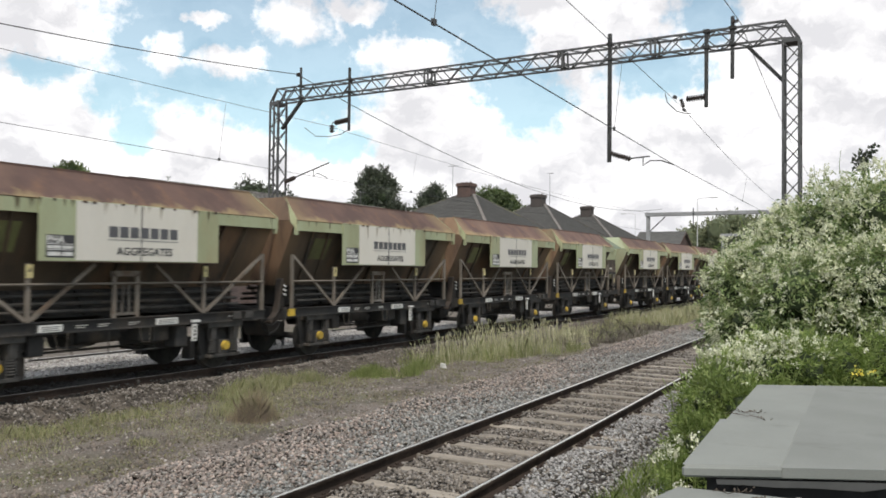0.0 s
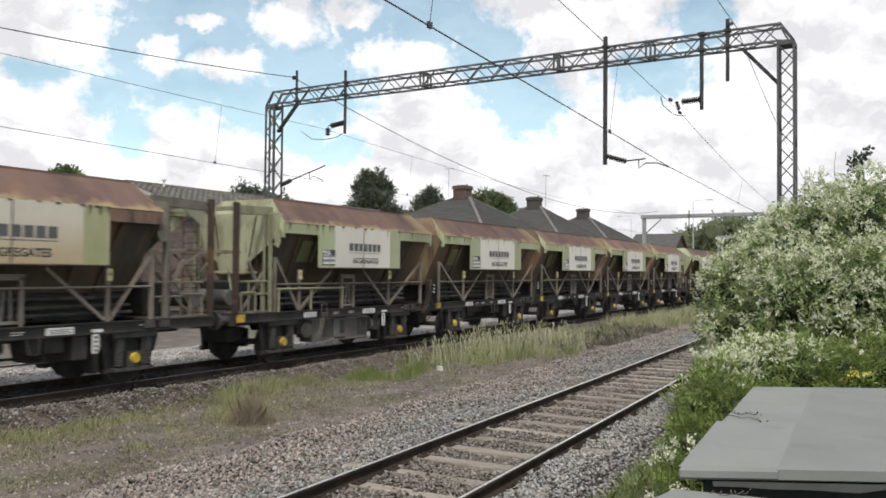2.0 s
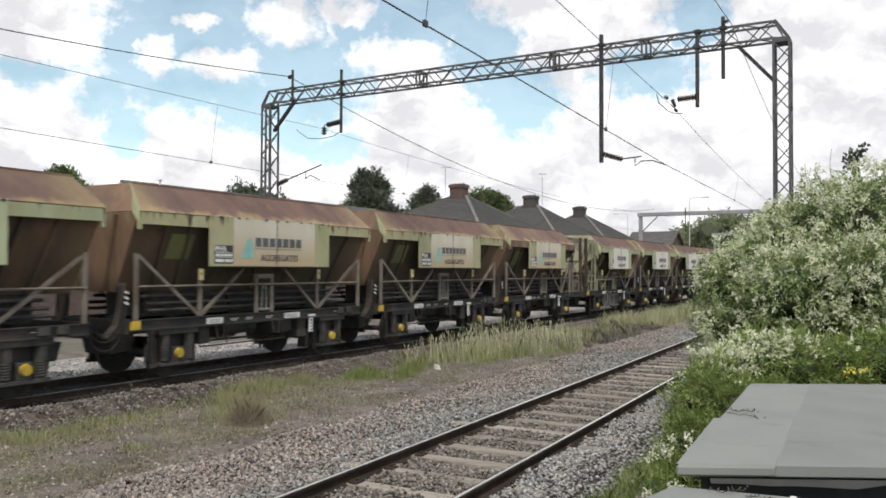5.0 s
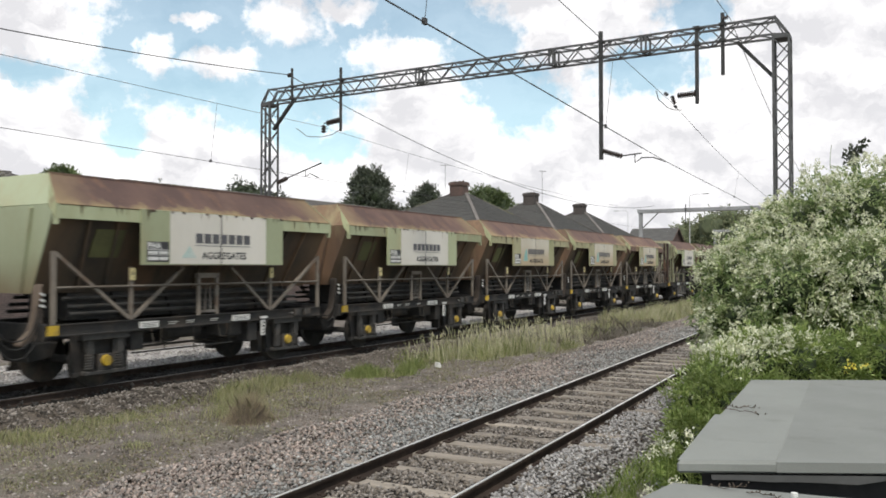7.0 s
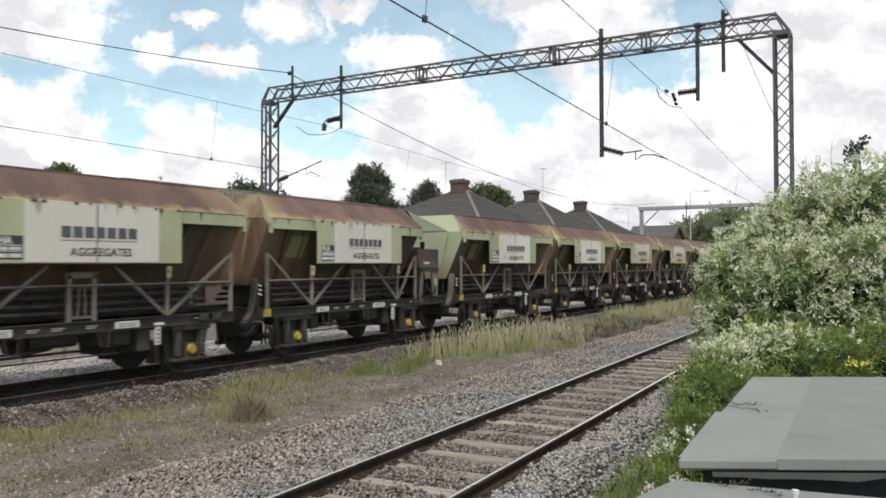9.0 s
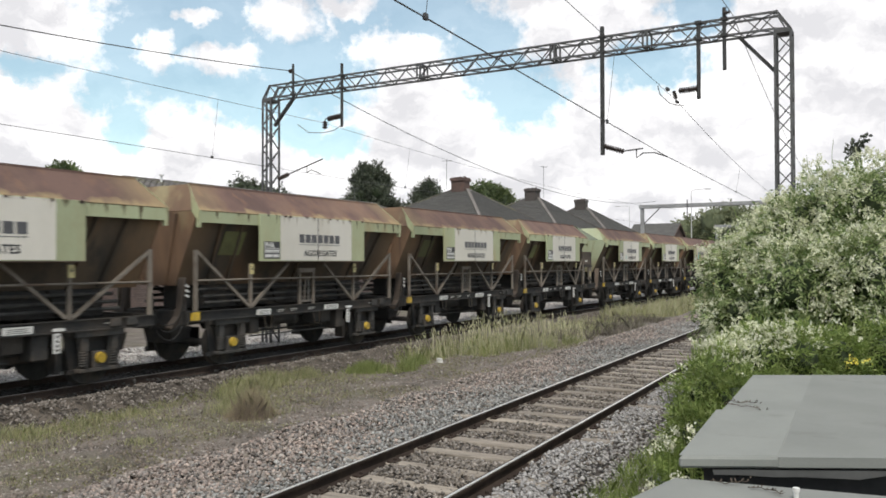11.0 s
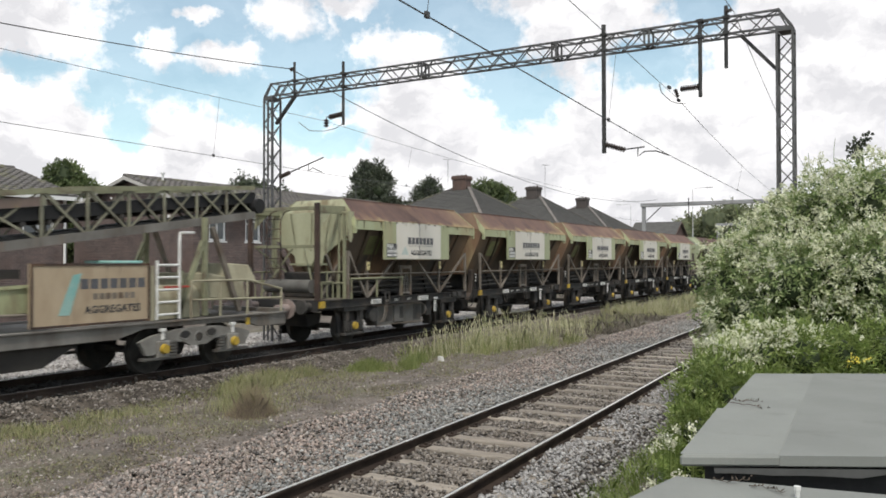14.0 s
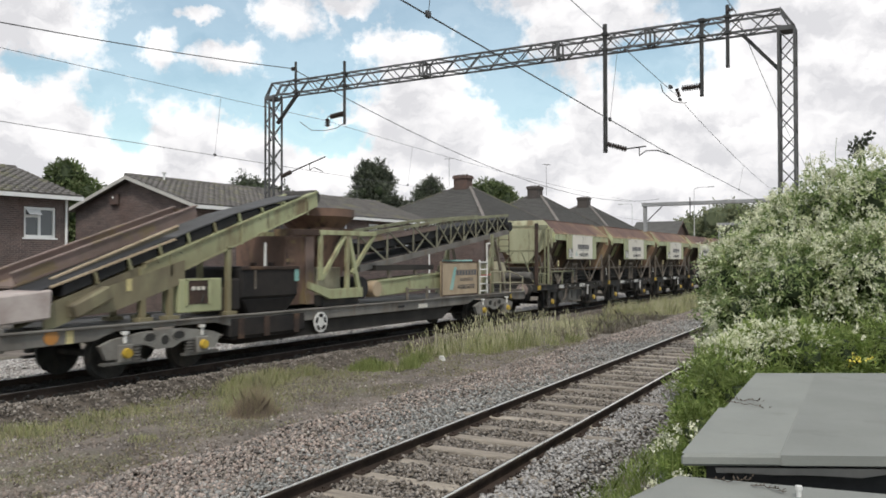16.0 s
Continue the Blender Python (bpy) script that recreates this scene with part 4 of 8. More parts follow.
def dry_twig(x, y, z, length, turn, seed):
    """A dead trailing stem with a few curled leaves."""
    r = random.Random(seed)
    t = thing("dead_twig", "dead brown trailing twig lying on the felt roof", "twig", group="twigs on the hut roofs")
    a, p, pts, lv = radians(turn), Vector((x, y, z + 0.006)), [], Geo()
    for k in range(9):
        pts.append(p.copy())
        a += r.uniform(-0.5, 0.5)
        p = p + Vector((math.cos(a), math.sin(a), 0)) * (length / 8)
        p.z = z + 0.006 + r.uniform(0, 0.014)
        for j in range(2):
            d = Vector((r.uniform(-1, 1), r.uniform(-1, 1), r.uniform(0, 0.8))).normalized() * r.uniform(0.012, 0.03)
            e = d.cross(Vector((0, 0, 1))).normalized() * 0.005
            lv.slab([p, p + d * 0.5 + e, p + d, p + d * 0.5 - e], (0, 0, 0.001))
    part("stem", Geo().path(pts, 0.0022, 5), M_bark, t)
    tagged(part("dead_leaf", lv, M_bark, t), "small curled dead leaves", kind="stuff")


dry_twig(-1.1, 5.74, 1.2, 0.3, 8, 1)
dry_twig(-1.08, 5.85, 1.2, 0.2, -10, 2)
dry_twig(-0.84, 4.09, 1.1, 0.22, -20, 3)
dry_twig(-0.66, 4.07, 1.1, 0.16, 10, 4)
# ---------------------------------------------------------------- hopper wagons
# thing space: x across (towards the near line), y along the train (forwards), z up from the rail top
AXLE_R, AXLE_F = 1.1, 6.03


def wheelset(parent, y, r=0.46):
    ws = part("wheelset", Geo().tube((-1.0, 0, 0), (1.0, 0, 0), 0.075, 12), M_grime, parent, "grimy steel axle with two wheels")
    ws.matrix_basis = pose(0, y, r)
    for s in (-1, 1):
        g = Geo()
        x = s * 0.7525
        g.tube((x - s * 0.045, 0, 0), (x + s * 0.07, 0, 0), r - 0.035, 28)
        g.tube((x - s * 0.065, 0, 0), (x - s * 0.045, 0, 0), r + 0.028, 28, r + 0.02)
        g.tube((x - s * 0.045, 0, 0), (x + s * 0.07, 0, 0), r, 28, r - 0.006)
        g.tube((x + s * 0.07, 0, 0), (x + s * 0.1, 0, 0), 0.14, 16)
        for k in range(3):
            a = k * 2.094
            g.tube((x + s * 0.07, math.cos(a) * 0.25, math.sin(a) * 0.25), (x + s * 0.08, math.cos(a) * 0.25, math.sin(a) * 0.25), 0.03, 8)
        part("wheel", g, M_grime, ws)
    return ws


def axlebox(parent, y, s):
    """Pedestal suspension with coil springs and a yellow bearing cap."""
    g = Geo()
    x = s * 1.05
    g.box(x - 0.07, x + 0.07, y - 0.13, y + 0.13, 0.33, 0.62)
    g.box(x - 0.09, x + 0.09, y - 0.42, y + 0.42, 0.26, 0.33)
    for e in (-1, 1):
        g.slab([(x - 0.03, y + e * 0.2, 0.3), (x - 0.03, y + e * 0.3, 0.3), (x - 0.03, y + e * 0.46, 1.0), (x - 0.03, y + e * 0.2, 1.0)], (0.06, 0, 0))
    g.box(x - 0.1, x + 0.1, y - 0.5, y + 0.5, 0.88, 1.0)
    b = part("axlebox", g, M_grime, parent, "", 0.01)
    x2 = s * 0.93
    g = Geo().slab([(x2 - 0.02, y - 0.62, 1.0), (x2 - 0.02, y + 0.62, 1.0), (x2 - 0.02, y + 0.5, 0.3), (x2 - 0.02, y - 0.5, 0.3)], (0.04, 0, 0))
    g.box(x2 - 0.05, x2 + 0.05, y - 0.56, y + 0.56, 0.24, 0.31)
    part("axle_guard", g, M_black, b)
    for e in (-1, 1):
        g = Geo()
        g.path([(x + s * 0.02 + 0.075 * math.cos(k * 0.785), y + e * 0.31 + 0.075 * math.sin(k * 0.785), 0.34 + k * 0.0058) for k in range(49)], 0.02, 5)
        g.box(x - 0.07, x + 0.07, y + e * 0.31 - 0.07, y + e * 0.31 + 0.07, 0.64, 0.88)
        part("coil_spring", g, M_grime, b)
    g = Geo().tube((x + s * 0.07, y, 0.5), (x + s * 0.13, y, 0.5), 0.105, 18, 0.09)
    part("bearing_cap", g, M_yellow, b, "yellow bearing cap")


def sign_panel(parent, s, ya, yb, logo, mat_panel):
    """The lettered side board; s = +1 towards the near line."""
    x0, x1 = s * 1.395, s * 1.44
    g = Geo().box(min(x0, x1), max(x0, x1), ya, yb, 2.22, 3.26)
    p = part("side_panel", g, M_oldband if mat_panel is M_creamtan else M_green, parent, "green-edged lettered side panel", 0.006)
    L = yb - ya
    wa, wb = ya + 0.17 * L, yb - 0.145 * L
    mid = (wa + wb) / 2
    xo = x1 + s * 0.004
    for a, b in ((wa, mid - 0.008), (mid + 0.008, wb)):
        g = Geo().box(min(x1 - s * 0.002, xo), max(x1 - s * 0.002, xo), a, b, 2.24, 3.25)
        part("board", g, mat_panel, p, "dusty off-white board")
    part("joint_strip", Geo().box(min(x1, xo + s * 0.002), max(x1, xo + s * 0.002), mid - 0.012, mid + 0.012, 2.24, 3.25), M_black, p, "dark joint between the boards")
    rnd = random.Random(int(L * 100) + logo)
    for k in range(9):
        y = ya + L * (k + rnd.uniform(0.2, 0.8)) / 9
        part("edge_clip", Geo().box(min(x1, xo + s * 0.008), max(x1, xo + s * 0.008), y, y + rnd.uniform(0.04, 0.1), 3.24 - rnd.uniform(0.01, 0.03), 3.26), M_column, p)
    part("bottom_lip", Geo().box(min(x1, xo), max(x1, xo), ya, yb, 2.205, 2.225), M_column, p, "grimy lower edge")
    xt = xo + s * 0.003

    def at(y, z):
        if s > 0:
            return Matrix(((0, 0, 1, xt), (1, 0, 0, y), (0, 1, 0, z), (0, 0, 0, 1)))
        return Matrix(((0, 0, -1, xt), (-1, 0, 0, y), (0, 1, 0, z), (0, 0, 0, 1)))

    f = 1 if s > 0 else -1
    c = mid + f * 0.07 * (L / 3.9)
    letters("lettering", "AGGREGATES", 0.2, at(c + f * 0.03, 2.345) @ Matrix.Diagonal((1.0 * L / 3.9, 1, 1, 1)), M_ink, p, "dark grey lettering")
    # the maker's name stands as plain blocks
    w = 1.56 * L / 3.9
    for k in range(7):
        a = c - w / 2 + k * w / 7
        part("name_block", Geo().box(min(xt, xt + s * 0.002), max(xt, xt + s * 0.002), a + 0.022, a + w / 7 - 0.022, 2.655, 2.85), M_ink2, p)
    part("name_rule", Geo().box(min(xt, xt + s * 0.002), max(xt, xt + s * 0.002), c - w / 2, c + w / 2, 2.605, 2.615), M_ink2, p)
    if logo:
        g = Geo()
        a = c - f * (w / 2 + 0.12)
        g.slab([(xt, a - f * 0.3, 2.4), (xt, a + f * 0.1, 2.4), (xt, a + f * 0.02, 2.86), (xt, a - f * 0.12, 2.8)] if logo == 2 else
               [(xt, a - f * 0.22, 2.36), (xt, a + f * 0.16, 2.36), (xt, a - f * 0.02, 2.6)], (s * 0.002, 0, 0))
        part("emblem", g, M_teal if logo == 2 else M_tealpale, p, "faded teal wedge emblem")
    # code plate with bars for the numbers
    k0 = ya + 0.12 if s > 0 else yb - 0.62
    g = Geo().box(min(x1, xo), max(x1, xo), k0, k0 + 0.52, 2.28, 2.66)
    q = part("code_plate", g, M_ink, p, "black code plate")
    letters("code_letters", "PHA", 0.17, at(k0 + (0.17 if s > 0 else 0.35), 2.525), M_white, q, "white code letters")
    for z, h, cells in ((2.43, 0.05, ((0.03, 0.09), (0.1, 0.15), (0.16, 0.26), (0.29, 0.36), (0.37, 0.42), (0.43, 0.49))), (2.31, 0.065, ((0.03, 0.1), (0.11, 0.2), (0.21, 0.27), (0.3, 0.36), (0.37, 0.43), (0.44, 0.49)))):
        for a, b in cells:
            part("number_bar", Geo().box(min(xo, xt), max(xo, xt), k0 + a, k0 + b, z, z + h), M_white, q)
    for z in (2.405, 2.5):
        part("plate_rule", Geo().box(min(xo, xt), max(xo, xt), k0 + 0.02, k0 + 0.5, z, z + 0.012), M_white, q)
    return p


M_hose = mat("dusty_black_hose", (0.035, 0.034, 0.033), (0.024, 0.023, 0.022), 4, 0.7, bump=0.05, spec=0.25)
M_patch = mat("dull_painted_patch", (0.17, 0.175, 0.07), (0.11, 0.11, 0.05), 1.5, 0.75, bump=0.1, fine=20, speck=0.2, spread=0.25)


def hopper_wagon(rear="plain", front="plain", logo=0, board=None, patch=True, label="", end_mat=None):
    W = thing("hopper_wagon", label, "hopper wagon", group="hopper wagons of the train")
    ua, ub = (0.77 if rear == "ladder" else -0.1), (6.4 if front != "plain" else 7.3)
    pa, pb = (2.0, 5.55) if rear == "ladder" else ((1.5, 5.2) if front != "plain" else (1.6, 5.5))
    y0, y1 = (-0.45 if rear == "ladder" else -0.13), ({"plain": 7.2, "ladder": 7.95, "pack": 8.05}[front])
    # underframe
    for s in (-1, 1):
        g = Geo()
        x = s * 1.13
        g.box(x - 0.012, x + 0.012, y0, y1, 1.0, 1.2)
        g.box(min(x, x + s * 0.06), max(x, x + s * 0.06), y0, y1, 1.185, 1.205)
        g.box(min(x, x + s * 0.06), max(x, x + s * 0.06), y0, y1, 0.995, 1.015)
        sb = part("solebar", g, M_black, W, "black channel-section solebar")
        xo = x + s * 0.012
        for a, w, h, m in ((1.8, 0.42, 0.12, M_white), (4.2, 0.5, 0.12, M_white), (-0.09 if rear != "ladder" else -0.42, 0.2, 0.16, M_yellow), (5.08, 0.2, 0.05, M_white)):
            g = Geo().box(min(xo, xo + s * 0.055), max(xo, xo + s * 0.055), a, a + w, 1.03 if m is not M_yellow else 1.02, 1.03 + h)
            lp = part("data_plate", g, m, sb)
            if h == 0.12:
                xx = xo + s * 0.055
                for k in range(3):
                    part("data_bar", Geo().box(min(xx, xx + s * 0.002), max(xx, xx + s * 0.002), a + 0.04, a + w - 0.05 - 0.03 * (k % 2), 1.05 + k * 0.03, 1.062 + k * 0.03), M_box, lp)
        for a, n in ((2.5, 2), (2.95, 2), (3.6, 2), (6.1, 1)):
            for k in range(n):
                part("stencil", Geo().box(min(xo, xo + s * 0.003), max(xo, xo + s * 0.003), a, a + 0.24 - 0.05 * k, 1.1 - 0.035 * k, 1.115 - 0.035 * k), M_cream, sb)
        for a in (6.2, 6.55):
            g = Geo().box(min(xo, xo + s * 0.07), max(xo, xo + s * 0.07), a, a + 0.22, 1.04, 1.18)
            part("bracket", g, M_grime, sb, "", 0.01)
    for y in (y0 + 0.04, y1 - 0.04):
        g = Geo().box(-1.12, 1.12, y - 0.04, y + 0.04, 0.93, 1.22)
        part("headstock", g, M_black, W, "", 0.01)
    g = Geo().box(-0.2, 0.2, y0 + 0.08, y1 - 0.08, 0.85, 1.1)
    for y in (1.1, 2.6, 4.6, 6.03):
        g.box(-1.11, 1.11, y - 0.05, y + 0.05, 1.0, 1.16)
    part("centre_sill", g, M_black, W)
    for y in (AXLE_R, AXLE_F):
        wheelset(W, y)
        for s in (-1, 1):
            axlebox(W, y, s)
    # hopper body
    def ring(y_a, y_b, hw, z):
        return [(hw, y_a, z), (hw, y_b, z), (-hw, y_b, z), (-hw, y_a, z)]

    bot = ring(ua + 0.1, ub - 0.1, 0.6, 1.72)
    top = ring(ua + 0.02, ub - 0.02, 1.34, 3.24)
    g = Geo().add(top + bot, [(0, 4, 5, 1), (2, 6, 7, 3)])
    inner = [(p[0] * 0.97, (p[1] - 3.6) * 0.985 + 3.6, p[2] + 0.02) for p in top + bot]
    g.add(inner, [(0, 1, 5, 4), (2, 3, 7, 6), (0, 4, 7, 3), (1, 2, 6, 5), (4, 5, 6, 7)])
    body = part("hopper_body", g, M_hopper, W, "brown sloping hopper sides")
    g = Geo().box(-0.56, 0.56, ua + 0.8, ub - 0.8, 1.22, 1.715)
    for k in range(4):
        y = 1.6 + k * 1.25
        g.slab([(-0.62, y, 1.7), (-0.62, y + 0.9, 1.7), (-0.62, y + 0.7, 1.24), (-0.62, y + 0.2, 1.24)], (1.24, 0, 0))
    part("discharge_gear", g, M_black, W, "dark discharge gear under the hopper")
    for a, (i, j) in (("rear", (3, 0)), ("front", (1, 2))):
        g = Geo()
        off = -0.02 if a == "rear" else 0.02
        q = [top[i], top[j], bot[j], bot[i]]
        g.slab([(p[0] * 1.01, p[1], p[2]) for p in q], (0, off, 0))
        es = part("end_sheet", g, M_end if (a == "rear" and rear == "ladder") else end_mat if (a == "rear" and end_mat) else (M_endgrey if front == "ladder" and a == "front" else M_end), W, "rust-streaked sloping end sheet")
        for fx in (-0.5, 0.5):
            g = Geo().bar((fx * 1.5, q[0][1] + off * 2, 3.2), (fx * 0.7, q[2][1] + off * 2, 1.75), 0.06, 0.06)
            part("stiffener", g, es.data.materials[0], es)
    for s in (-1, 1):
        for y in (ua + 0.75, ua + 1.35, 3.55, ub - 1.45, ub - 0.8):
            g = Geo().bar((s * 1.26, y, 3.02), (s * 0.64, y + (3.6 - y) * 0.06, 1.76), 0.05, 0.07)
            part("hopper_rib", g, M_hopper, body)
        if patch and s > 0:
            y = ua + 0.95
            g = Geo()
            q = []
            for yy, z in ((y, 2.36), (y + 0.62, 2.36), (y + 0.62, 2.86), (y, 2.86)):
                k = (z - 1.72) / 1.52
                q.append((0.6 + 0.74 * k + 0.012, yy, z))
            g.slab(q, (0.012, 0, -0.004))
            part("patch_plate", g, M_patch, body, "dull yellow-green painted patch")
        # cantrail band and raked top sheet
        g = Geo()
        g.box(min(s * 1.34, s * 1.395), max(s * 1.34, s * 1.395), ua, ub, 3.0, 3.25)
        for y in (ua + 0.03, ub - 0.03):
            g.box(min(s * 1.3, s * 1.4), max(s * 1.3, s * 1.4), y - 0.03, y + 0.03, 2.9, 3.25)
        part("cantrail_band", g, (M_wood if front == "ladder" else M_oldband) if board is M_creamtan else M_green, W, "weathered cantrail band", 0.006)
        ta, tb = ua + 0.27, ub - 0.27
        g = Geo().slab([(s * 1.395, ua, 3.25), (s * 1.395, ub, 3.25), (s * 0.78, tb, 3.82), (s * 0.78, ta, 3.82)], (0, 0, -0.02))
        g.bar((s * 0.78, ta, 3.82), (s * 0.78, tb, 3.82), 0.05, 0.04)
        part("top_sheet", g, M_roof, W, "rust-brown raked top sheet")
        # side stanchions, braces and handrail
        x = s * 1.16
        for y, z, w in ((0.02 if rear != "ladder" else 0.75, 2.45, 0.09), (7.08 if front == "plain" else 6.35, 2.45, 0.09), (1.6, 2.18, 0.08), (5.38, 2.18, 0.08), (3.25, 2.02, 0.08), (3.75, 2.02, 0.08)):
            g = Geo().box(x - 0.03, x + 0.03, y - w / 2, y + w / 2, 1.2, z)
            part("stanchion", g, M_brace, W, "", 0.006)
        ra, fa = (0.78 if rear == "ladder" else 0.05), (7.05 if front == "plain" else 6.3)
        for p, q in (((ra, 2.42), (1.55, 1.24)), ((1.65, 1.24), (2.85, 2.18)), ((4.15, 2.18), (5.32, 1.24)), ((5.44, 1.24), (fa, 2.4))):
            g = Geo().bar((x, p[0], p[1]), (x, q[0], q[1]), 0.05, 0.065)
            part("brace", g, M_brace, W)
        g = Geo().box(x - 0.05, x + 0.03, 3.2, 3.8, 1.96, 2.06)
        part("lever_frame_head", g, M_brace, W)
        g = Geo().box(x - 0.02, x + 0.02, 3.3, 3.7, 1.25, 1.3)
        g.tube((x, 3.42, 1.3), (x, 3.46, 1.85), 0.02, 6)
        g.tube((x, 3.58, 1.3), (x, 3.56, 1.85), 0.02, 6)
        part("discharge_lever", g, M_frame, W, "hand lever")
        g = Geo().tube((x + s * 0.04, ra, 1.83), (x + s * 0.04, fa, 1.83), 0.022, 8)
        part("handrail", g, M_brace, W)
        g = Geo()
        for xx, z in ((0.85, 1.48), (0.7, 1.62), (0.9, 1.35)):
            g.tube((s * xx, 0.5 if rear == "plain" else 1.1, z), (s * xx, 6.6 if front == "plain" else 6.1, z), 0.035, 8)
        part("pipe_run", g, M_grime, W)
        for y in (1.54, 5.33):
            g = Geo().box(min(x + s * 0.03, x + s * 0.05), max(x + s * 0.03, x + s * 0.05), y, y + 0.12, 1.94, 2.16)
            tg = part("tag_plate", g, M_tag, W, "small pale yellow tag plate")
            part("tag_mark", Geo().slab([(x + s * 0.05, y + 0.03, 2.04), (x + s * 0.05, y + 0.09, 2.04), (x + s * 0.05, y + 0.06, 2.12)], (s * 0.002, 0, 0)), M_ink, tg)
        # ladder-like white scale plate below the solebar
        g = Geo().box(min(x, x + s * 0.03), max(x, x + s * 0.03), 5.08, 5.2, 0.66, 1.0)
        sc = part("scale_plate", g, M_white, W, "white scale plate with dark holes")
        for k in range(4):
            xx = x + s * 0.03
            part("hole", Geo().box(min(xx, xx + s * 0.003), max(xx, xx + s * 0.003), 5.115, 5.165, 0.685 + k * 0.078, 0.73 + k * 0.078), M_black, sc)
    # raked end plates of the top
    for a, e in ((ua, 1), (ub, -1)):
        t_ = a + e * 0.27
        g = Geo().slab([(1.395, a, 3.25), (-1.395, a, 3.25), (-0.78, t_, 3.82), (0.78, t_, 3.82)], (0, e * 0.02, -0.01))
        part("end_hood", g, end_mat if (end_mat and e > 0) else M_end, W, "raked end plate of the top")
        for s in (-1, 1):
            g = Geo()
            g.slab([(s * 1.40, a - e * 0.004, 3.0), (s * 1.40, a - e * 0.004, 3.26), (s * 0.79, t_ - e * 0.004, 3.83), (s * 0.98, t_ - e * 0.1, 3.62), (s * 1.2, a - e * 0.004, 3.22)], (0, -e * 0.012, 0))
            part("corner_gusset", g, M_ygreen, W, "yellow-green corner gusset")
    sign_panel(W, 1, pa, pb, logo, board or M_cream)
    sign_panel(W, -1, pa, pb, logo, board or M_cream)
    # brake gear
    g = Geo().tube((0.6, 2.85, 0.84), (0.6, 3.75, 0.84), 0.12, 16)
    part("air_tank", g, M_black, W, "black air reservoir")
    g = Geo().tube((0.98, 1.75, 0.56), (0.98, 4.4, 0.56), 0.016, 8)
    for y in (1.8, 2.55, 3.3, 4.3):
        g.tube((0.98, y, 0.56), (0.98, y, 1.0), 0.012, 6)
    part("safety_rod", g, M_grime, W, "thin rod slung under the frame")
    for y in (2.2, 3.95):
        part("release_loop", Geo().path([(1.0, y, 1.0), (1.02, y + 0.05, 0.72), (1.02, y + 0.22, 0.7), (1.0, y + 0.26, 1.0)], 0.013, 6), M_brace, W, "bent release handle")
    for a, b_, x, z0 in ((1.7, 2.0, 0.95, 0.62), (3.95, 4.25, 0.9, 0.72), (4.75, 5.05, 1.0, 0.55)):
        g = Geo().box(x - 0.25, x + 0.1, a, b_, z0, 0.99)
        part("valve_box", g, M_black, W, "black under-floor box", 0.02)
    for k, (a, b_, z0, x) in enumerate(((1.75, 2.3, 0.66, 0.5), (3.0, 3.5, 0.6, 0.35), (4.6, 5.3, 0.45, 0.4), (0.1, 0.55, 0.5, 0.4), (6.6, 7.1, 0.5, 0.4))):
        g = Geo().slab([(-x, a, z0), (-x, b_, z0 + 0.06 * (k % 2)), (-x, b_ + 0.1, 0.84), (-x, a - 0.1, 0.84)], (2 * x, 0, 0))
        part("brake_gear", g, M_black, W, "", 0.02)
    g = Geo()
    g.tube((0.4, 1.6, 0.6), (0.4, 5.5, 0.6), 0.025, 8)
    g.tube((0.95, 1.6, 0.72), (0.95, 2.8, 0.72), 0.02, 8)
    g.box(0.75, 0.95, 4.3, 4.7, 0.7, 0.98)
    for y in (1.72, 5.4):
        g.box(0.6, 0.85, y - 0.06, y + 0.06, 0.25, 0.7)
        g.box(-0.85, -0.6, y - 0.06, y + 0.06, 0.25, 0.7)
    part("brake_rigging", g, M_black, W)
    if front == "plain":
        g = Geo().tube((0, 7.2, 1.0), (0, 8.0, 1.0), 0.06, 10)
        part("drawbar", g, M_black, W)
    if rear == "plain":
        g = Geo()
        for k, (low, wide_) in enumerate(((0.66, 0.9), (0.82, 0.82), (0.95, 0.74))):
            pts = [(1.05 - 0.04 * k, -0.1 - 0.02 * k - wide_ * (0.5 - 0.5 * math.cos(math.pi * j / 10)), low + (1.72 - 0.1 * k - low) * abs(1 - j / 5) ** 2.2) for j in range(11)]
            h = part("brake_hose", Geo().path([(1.05, -0.02, 1.62 - 0.1 * k)] + pts, 0.013, 6), M_hose, W, "thin looped grey brake hose")
            part("hose_clip", Geo().bar((1.07, -0.07, 1.7 - 0.1 * k), (1.07, -0.15, 1.74 - 0.1 * k), 0.025, 0.03), M_white, h, "pale hose clip")
        for xx in (0.74, -0.94):
            g = Geo().slab([(xx, 0.0, 1.9), (xx, -0.08, 1.86), (xx, -0.12, 1.4), (xx, -0.2, 1.1), (xx, -0.42, 0.9), (xx, -0.4, 0.84), (xx, -0.14, 0.94), (xx, 0.0, 0.98)], (0.2, 0, 0))
            part("end_skirt", g, M_skirt if end_mat else M_skirtdark, W, "brown curved end skirt", 0.02)
    if rear == "ladder" or front == "ladder":
        for which in ("rear", "front"):
            if (rear if which == "rear" else front) == "ladder":
                end_platform(W, which)
    if rear == "ladder":
        for a, b, z0, z1, x in ((2.2, 3.0, 0.4, 0.95, 0.98), (3.05, 3.55, 0.45, 0.95, 1.0), (3.6, 4.6, 0.36, 0.98, 0.95)):
            g = Geo().box(x - 0.3, x + 0.08, a, b, z0, z1)
            eb = part("equipment_box", g, M_box, W, "grey equipment box", 0.015)
            # recess is only a darker plate, its shade put into the colour
            part("box_door", Geo().box(x + 0.08, x + 0.086, a + (b - a) * 0.52, b - 0.06, z0 + 0.1, z1 - 0.06), M_grime, eb, "dark panel standing for a shaded recess")
